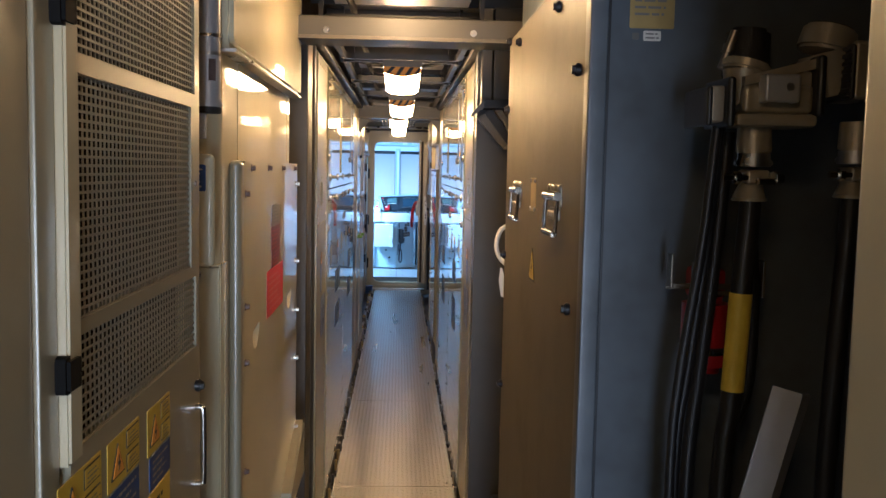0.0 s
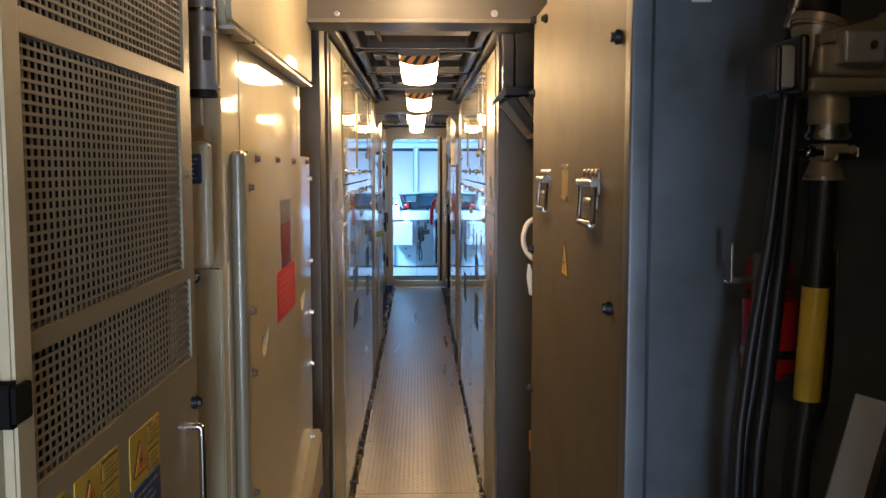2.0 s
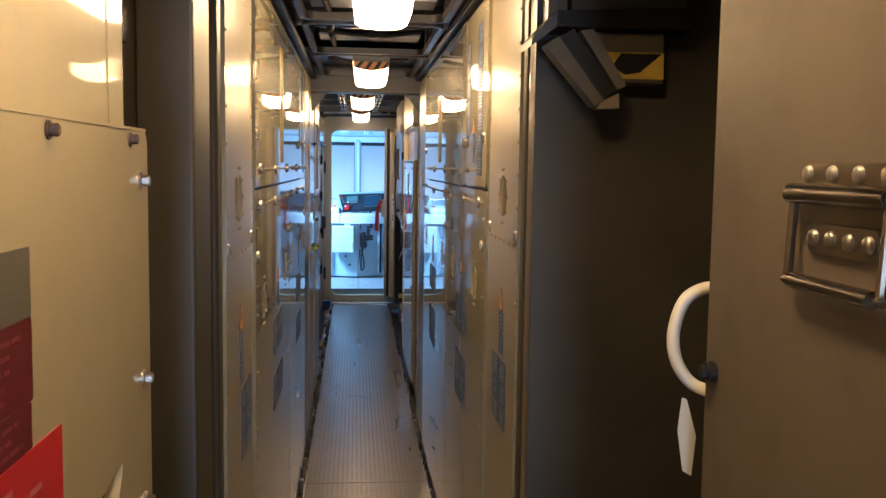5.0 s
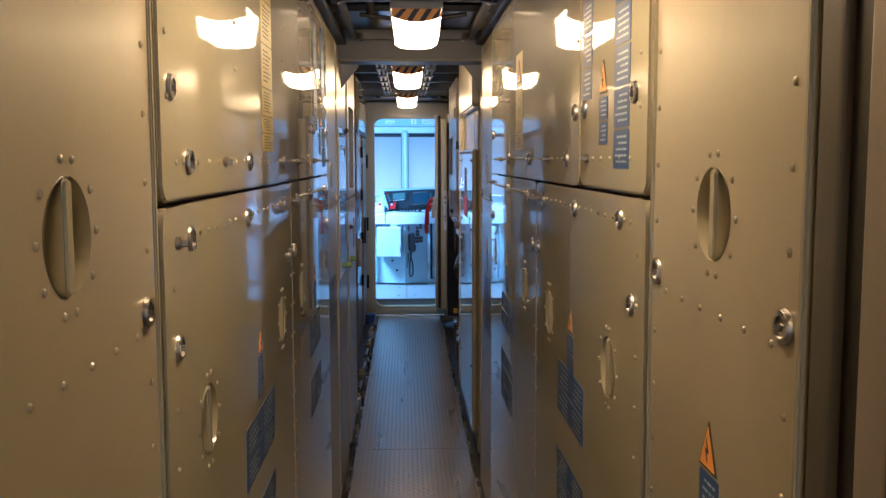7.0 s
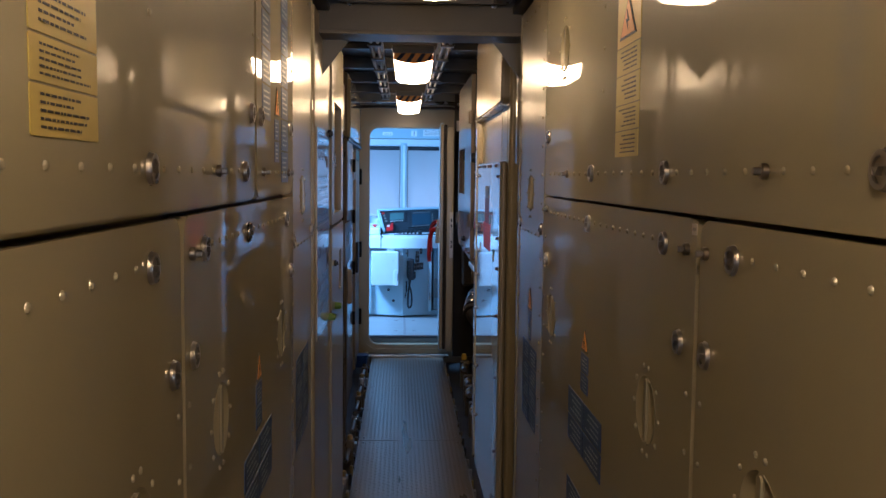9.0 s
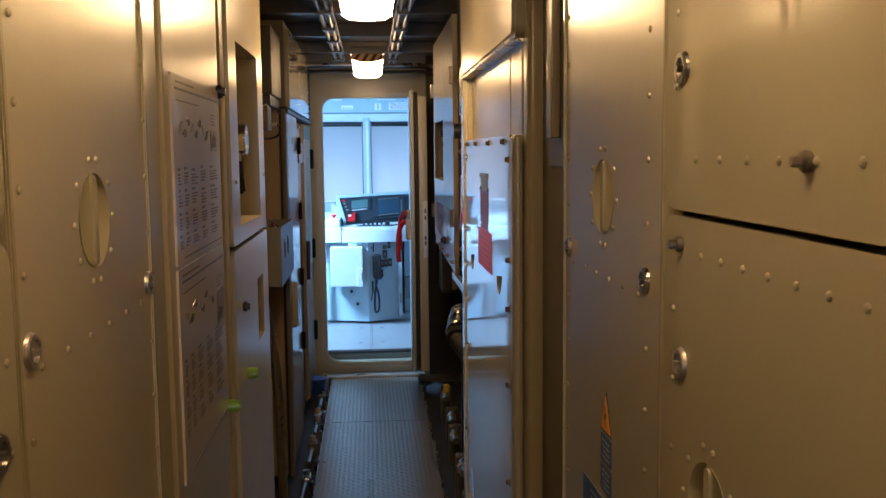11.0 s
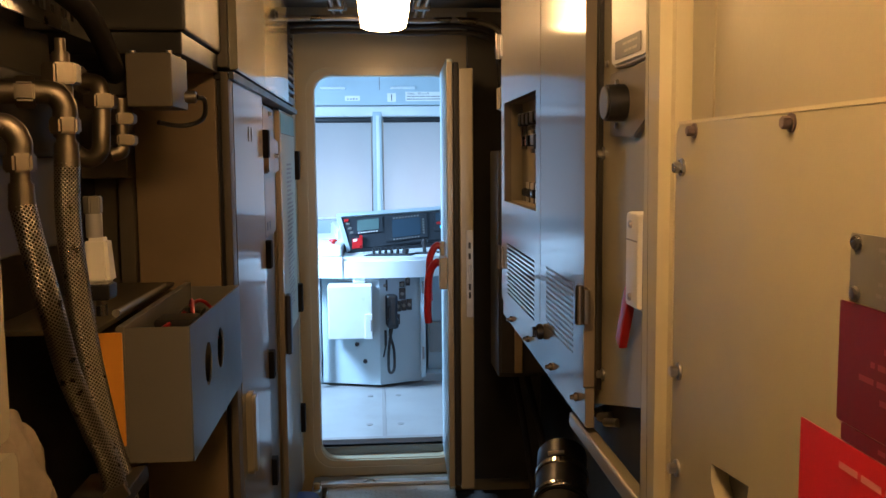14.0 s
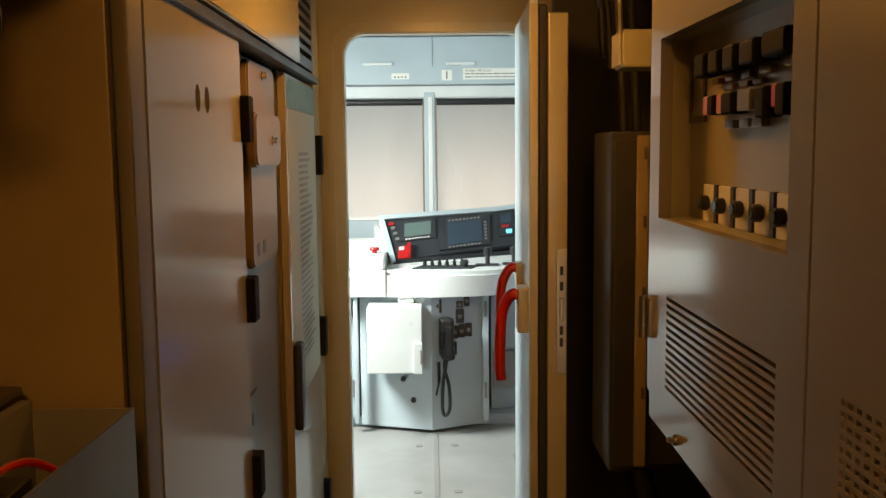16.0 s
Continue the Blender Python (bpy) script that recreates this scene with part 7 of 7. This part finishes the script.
for x0, x1 in ((-1.13, -0.10), (0.0, 1.13)):
    b_ = thing("window_blind", ((x0 + x1) / 2, 15.80, 1.1), "grey-white roller blind pulled down over the windscreen", "blind", "windscreen blinds")
    bm = bmesh.new()
    nx, nz = 28, 18
    g = [[bm.verts.new((x0 + (x1 - x0) * i / nx, 15.80 + 0.010 * noise.noise((i * 0.25, j * 0.15, x0)) + 0.006 * math.sin(i * 0.7 + j * 0.25) * (1 - j / nz), 1.095 + (1.87 - 1.095) * j / nz)) for i in range(nx + 1)] for j in range(nz + 1)]
    for j in range(nz):
        for i in range(nx):
            bm.faces.new((g[j][i], g[j][i + 1], g[j + 1][i + 1], g[j + 1][i]))
    part("fabric", bm, BLIND, b_)
    part("roller", cy((x0, 15.785, 1.885), (x1, 15.785, 1.885), 0.023, n=16), BLACK, b_, "dark roller bar")
    part("hem_bar", bx(x0, x1, 15.795, 15.806, 1.083, 1.097, 0.003), CABW, b_)
for x0, x1, z0, z1, rows in ((-0.305, -0.185, 2.035, 2.075, 0), (0.18, 0.56, 2.03, 2.105, 3), (0.035, 0.105, 2.025, 2.095, 0)):
    s_ = thing("cab_sign", ((x0 + x1) / 2, 15.715, z0), "small white sign plate on the header panel", "sign", "cab signs")
    part("plate", plate(onF(15.718), rr(x0, x1, z0, z1, 0.004, 2), d0=0, d1=0.003, b=0), WHITE, s_)
    if x0 < 0:
        for i in range(4):
            u, v = x0 + 0.024 + i * 0.024, (z0 + z1) / 2 - 0.006
            part("star", plate(onF(15.715), [(u + r_ * math.sin(a), v + r_ * math.cos(a)) for a, r_ in ((k * math.pi / 5, 0.009 if k % 2 == 0 else 0.004) for k in range(10))], d0=0, d1=0.001, b=0), INK, s_)
    elif rows:
        part("lettering", bars(onF(15.715), x0 + 0.015, x1 - 0.02, z0 + 0.006, z0 + 0.048, 2, ragged=False), INKGREY, s_)
        f_ = bpy.data.curves.new("text", "FONT")
        f_.body, f_.size, f_.extrude = "Vmax 140 km/h", 0.028, 0.0005
        f_.materials.append(INKGREY)
        o_ = new("speed_text", f_)
        BASE[o_] = Vector((0, 0, 0))
        o_.parent = s_
        o_.matrix_parent_inverse = Matrix.Translation(-BASE[s_])
        o_.matrix_basis = Matrix.Translation((x0 + 0.015, 15.7135, z1 - 0.024)) @ Matrix.Rotation(radians(90), 4, "X")
    else:
        f_ = bpy.data.curves.new("text", "FONT")
        f_.body, f_.size, f_.extrude, f_.align_x = "1", 0.075, 0.0005, "CENTER"
        f_.materials.append(INK)
        o_ = new("number", f_)
        BASE[o_] = Vector((0, 0, 0))
        o_.parent = s_
        o_.matrix_parent_inverse = Matrix.Translation(-BASE[s_])
        o_.matrix_basis = Matrix.Translation(((x0 + x1) / 2, 15.7135, z0 + 0.010)) @ Matrix.Rotation(radians(90), 4, "X")
for x in (-0.40, 0.16):
    solo("header_lamp", bx(x - 0.10, x + 0.10, 15.685, 15.72, 2.125, 2.145, 0.004), CABW, "slim white cab lamp on the header panel", "lamp", "header lamps")

# driver's desk
dk = thing("driver_desk", (0, 14.4, CF), "pale green driver's desk with a dark instrument console", "desk")
base = [(-0.42, 14.05), (-0.055, 13.935), (0.215, 14.05), (0.24, 15.6), (-0.46, 15.6)]
part("pedestal", plate(onT(CF + 0.02), base, d0=0.0, d1=0.70, b=0.004), CAB, dk, "pale green pedestal")
part("plinth", plate(onT(CF), [(-1.3, 14.08), (1.3, 14.10), (1.3, 15.7), (-1.3, 15.7)], d0=0.0, d1=0.05, b=0.003), CAB, dk)
part("side_panel", bx(-1.3, -0.44, 14.05, 15.7, CF + 0.05, 0.84, 0.006), CAB, dk, "pale green side compartment")
part("side_panel", bx(0.26, 1.3, 14.20, 15.7, CF + 0.05, 0.84, 0.006), CAB, dk, "pale green side compartment")
part("open_shelf", bx(0.27, 0.60, 14.17, 14.205, 0.30, 0.50, 0.004), CABFLOOR, dk, "grey lower shelf opening")
top = [(-1.3, 13.98), (-0.28, 13.93), (-0.05, 13.89), (0.2, 13.91), (0.45, 14.02), (0.7, 14.2), (1.3, 14.3), (1.3, 15.7), (-1.3, 15.7)]
part("worktop", plate(onT(0.835), top, d0=0.0, d1=0.125, b=0.02), CABW, dk, "thick white desk top")
part("side_ledge", bx(-1.3, -0.285, 13.99, 15.0, 0.96, 1.03, 0.015, 3), CABW, dk, "raised white ledge")
part("worktop_joint", bx(-0.283, -0.277, 13.925, 14.3, 0.84, 0.964), INKGREY, dk)


def cons(u, v, d=0.0):
    """The tilted console: u across, v up its slope, d out of it."""
    a = radians(52)
    w = u + 0.24
    return (u, 14.24 + 0.55 * w + v * math.cos(a) - d * math.sin(a), 0.975 + 0.055 * w + v * math.sin(a) + d * math.cos(a))


con = part("console", plate(cons, [(0.78, 0.0), (0.72, 0.255), (0.33, 0.243), (-0.30, 0.268), (-0.237, 0.0)], d0=-0.06, d1=0.0, b=0.006), CABD, dk, "dark tilted instrument console")
part("console_rim", plate(cons, [(0.80, 0.257), (0.72, 0.285), (0.33, 0.275), (-0.332, 0.296), (-0.262, -0.01), (-0.239, 0.0), (-0.302, 0.270), (0.33, 0.245), (0.72, 0.257)], d0=-0.09, d1=0.010, b=0), CAB, dk, "pale green console rim")
part("console_skirt", plate(onT(0.955), [(-0.26, 14.232), (0.80, 14.815), (0.80, 14.90), (-0.26, 14.32)], d0=0.0, d1=0.03, b=0.003), CABD, dk)
part("console_back", plate(onT(0.955), [(-0.33, 14.47), (0.85, 15.10), (0.85, 15.4), (-0.42, 15.3)], d0=0.0, d1=0.14, b=0.01), CABW, dk)


def on_con(name, u0, u1, v0, v1, m, d1=0.004, parent=None, label="", r=0.006):
    return part(name, plate(cons, rr(u0, u1, v0, v1, r, 2), d0=0.0, d1=d1, b=0.001), m, parent or dk, label)


s1 = on_con("display", -0.222, -0.025, 0.115, 0.245, CABD, 0.006, label="small driver display")
on_con("screen", -0.195, -0.05, 0.140, 0.228, SCREENG, 0.008, s1, "grey-green lit screen")
for i in range(8):
    on_con("key", -0.190 + i * 0.017, -0.178 + i * 0.017, 0.121, 0.129, WHITE, 0.009, s1, r=0.001)
s2 = on_con("display", -0.005, 0.285, 0.028, 0.232, CABD, 0.010, label="large driver display")
on_con("screen", 0.040, 0.238, 0.052, 0.198, SCREEN, 0.012, s2, "dark glass screen")
for i in range(9):
    on_con("key", 0.045 + i * 0.021, 0.058 + i * 0.021, 0.207, 0.217, INKGREY, 0.012, s2, r=0.001)
    on_con("key", 0.045 + i * 0.021, 0.058 + i * 0.021, 0.034, 0.044, INKGREY, 0.012, s2, r=0.001)
for i in range(6):
    on_con("key", 0.250, 0.265, 0.060 + i * 0.022, 0.073 + i * 0.022, MIDGREY, 0.012, s2, r=0.001)
on_con("emergency_panel", -0.228, -0.160, 0.008, 0.085, REDP, 0.008, label="red emergency switch panel")
on_con("emergency_label", -0.222, -0.196, 0.060, 0.080, WHITE, 0.010, r=0.002)
on_con("emergency_grip", -0.180, -0.160, 0.012, 0.095, REDP, 0.025, label="red pull grip")
on_con("red_button", -0.280, -0.252, 0.226, 0.248, REDP, 0.008)
for i in range(3):
    on_con("lamp_key", -0.268 + i * 0.012, -0.244 + i * 0.012, 0.20 - i * 0.036, 0.218 - i * 0.036, MIDGREY, 0.006)
on_con("radio_unit", 0.335, 0.430, 0.070, 0.235, CABD, 0.006, label="dark radio unit")
on_con("radio_screen", 0.350, 0.415, 0.155, 0.222, SCREEN, 0.008)
on_con("red_key", 0.352, 0.400, 0.125, 0.145, REDP, 0.009)
on_con("blue_indicator", 0.378, 0.415, 0.085, 0.112, GLASS_B, 0.009, label="lit blue indicator")
on_con("speed_display", 0.46, 0.68, 0.05, 0.235, SCREEN, 0.007)
sp = part("switch_strip", plate(onT(0.96), [(-0.15, 14.02), (0.15, 14.00), (0.19, 14.12), (-0.10, 14.14)], d0=0, d1=0.006, b=0.002), CABD, dk, "black switch strip")
for i in range(6):
    x = -0.085 + i * 0.038
    part("toggle", join(cy((x, 14.10, 0.966), (x, 14.10, 0.988), 0.010, n=10), cy((x, 14.10, 0.988), (x, 14.09, 1.005), 0.006, n=8)), BLACK, sp)
part("knob", cy((0.12, 14.06, 0.966), (0.12, 14.06, 1.0), 0.014, 0.020, 14, 0.004), BLACK, sp)
for x, y in ((0.24, 14.13), (0.38, 14.17), (0.45, 14.2)):
    j = part("control_lever", join(cy((x, y, 0.96), (x, y, 1.02), 0.012, n=12), cy((x, y, 1.01), (x, y, 1.055), 0.020, 0.024, 14, 0.006)), BLACK, dk, "black control lever")
    part("lever_base", bx(x - 0.06, x + 0.06, y - 0.035, y + 0.035, 0.96, 0.968, 0.003), CABD, j)
mb_ = part("mushroom_button", join(cy((-0.345, 14.15, 1.03), (-0.345, 14.15, 1.045), 0.014, n=14), cy((-0.345, 14.15, 1.045), (-0.345, 14.15, 1.06), 0.030, 0.022, 18, 0.004)), REDP, dk, "red emergency mushroom button")
# pedestal front fittings
pf = onF(13.955)
wb = part("document_box", bx(-0.37, -0.10, 13.82, 13.975, 0.47, 0.80, 0.008), CABW, dk, "white document box on the pedestal")
part("document_slot", bx(-0.145, -0.10, 13.808, 13.82, 0.47, 0.625, 0.004), CABW, wb)
part("document_catch", bx(-0.112, -0.104, 13.803, 13.81, 0.52, 0.59, 0.002), INKGREY, wb)
ph = part("telephone", join(bx(-0.018, 0.045, 13.90, 13.955, 0.53, 0.73, 0.016, 3), bx(-0.016, 0.058, 13.875, 13.92, 0.655, 0.732, 0.02, 3), bx(-0.010, 0.062, 13.875, 13.92, 0.515, 0.585, 0.02, 3), bx(0.005, 0.055, 13.872, 13.905, 0.54, 0.70, 0.014, 3)), BLACK, dk, "black telephone handset on its cradle")
part("cord", tube([(0.02, 13.90, 0.52), (0.0, 13.90, 0.40), (-0.004, 13.90, 0.27), (0.010, 13.90, 0.235), (0.032, 13.90, 0.27), (0.030, 13.91, 0.38), (0.008, 13.92, 0.47), (0.012, 13.93, 0.53)], 0.009, 8), CABLE, ph, "coiled black cord")
part("key_ring", join(cy((-0.02, 13.935, 0.50), (-0.02, 13.925, 0.40), 0.008, n=8), cy((-0.02, 13.93, 0.40), (-0.035, 13.93, 0.33), 0.005, n=8)), BLACK, dk)
for u, v, w, h in ((-0.02, 0.781, 0.034, 0.072), (0.088, 0.781, 0.032, 0.034), (0.125, 0.80, 0.028, 0.058), (0.089, 0.722, 0.042, 0.072), (0.062, 0.643, 0.036, 0.068), (0.098, 0.646, 0.034, 0.068), (0.133, 0.649, 0.034, 0.068), (0.052, 0.56, 0.042, 0.066)):
    y = 13.955 + max(0, u + 0.05) * 0.30
    q = part("switch_module", bx(u - w / 2, u + w / 2, y - 0.012, y + 0.01, v - h / 2, v + h / 2, 0.003), BLACK, dk, "black switch module")
    part("rocker", cy((u, y - 0.02, v), (u, y - 0.012, v), 0.011, n=12, b=0.001), MIDGREY, q)
for u, v in ((-0.20, 0.41), (-0.15, 0.30), (-0.16, 0.83)):
    part("turn_lock", cy((u, 13.968, v), (u, 13.952, v), 0.014, n=14, b=0.002), BLACK, dk)
part("clamp", bx(-0.22, -0.14, 13.93, 13.96, 0.80, 0.85, 0.01), CABW, dk)
part("stile", bx(0.205, 0.235, 13.985, 14.06, CF + 0.05, 0.84, 0.004), CAB, dk)
part("stile", bx(-0.445, -0.425, 13.955, 14.0, CF + 0.05, 0.84, 0.004), CAB, dk)
for v in (0.3, 0.72):
    part("hinge", bx(0.212, 0.226, 13.975, 13.99, v, v + 0.08, 0.002), INKGREY, dk)
    part("hinge", bx(-0.47, -0.455, 14.02, 14.05, v, v + 0.09, 0.002), INKGREY, dk)
ds = thing("driver_chair", (0.62, 13.6, CF), "driver's chair with a blue cushion on a pedestal", "chair")
part("cushion", bx(0.40, 0.85, 13.40, 13.80, 0.56, 0.68, 0.03, 4), BLUE, ds, "blue seat cushion")
part("backrest", bx(0.45, 0.82, 13.32, 13.42, 0.66, 1.05, 0.03, 4), BLUE, ds)
part("column", cy((0.62, 13.6, CF), (0.62, 13.6, 0.56), 0.05, n=18), CABD, ds)
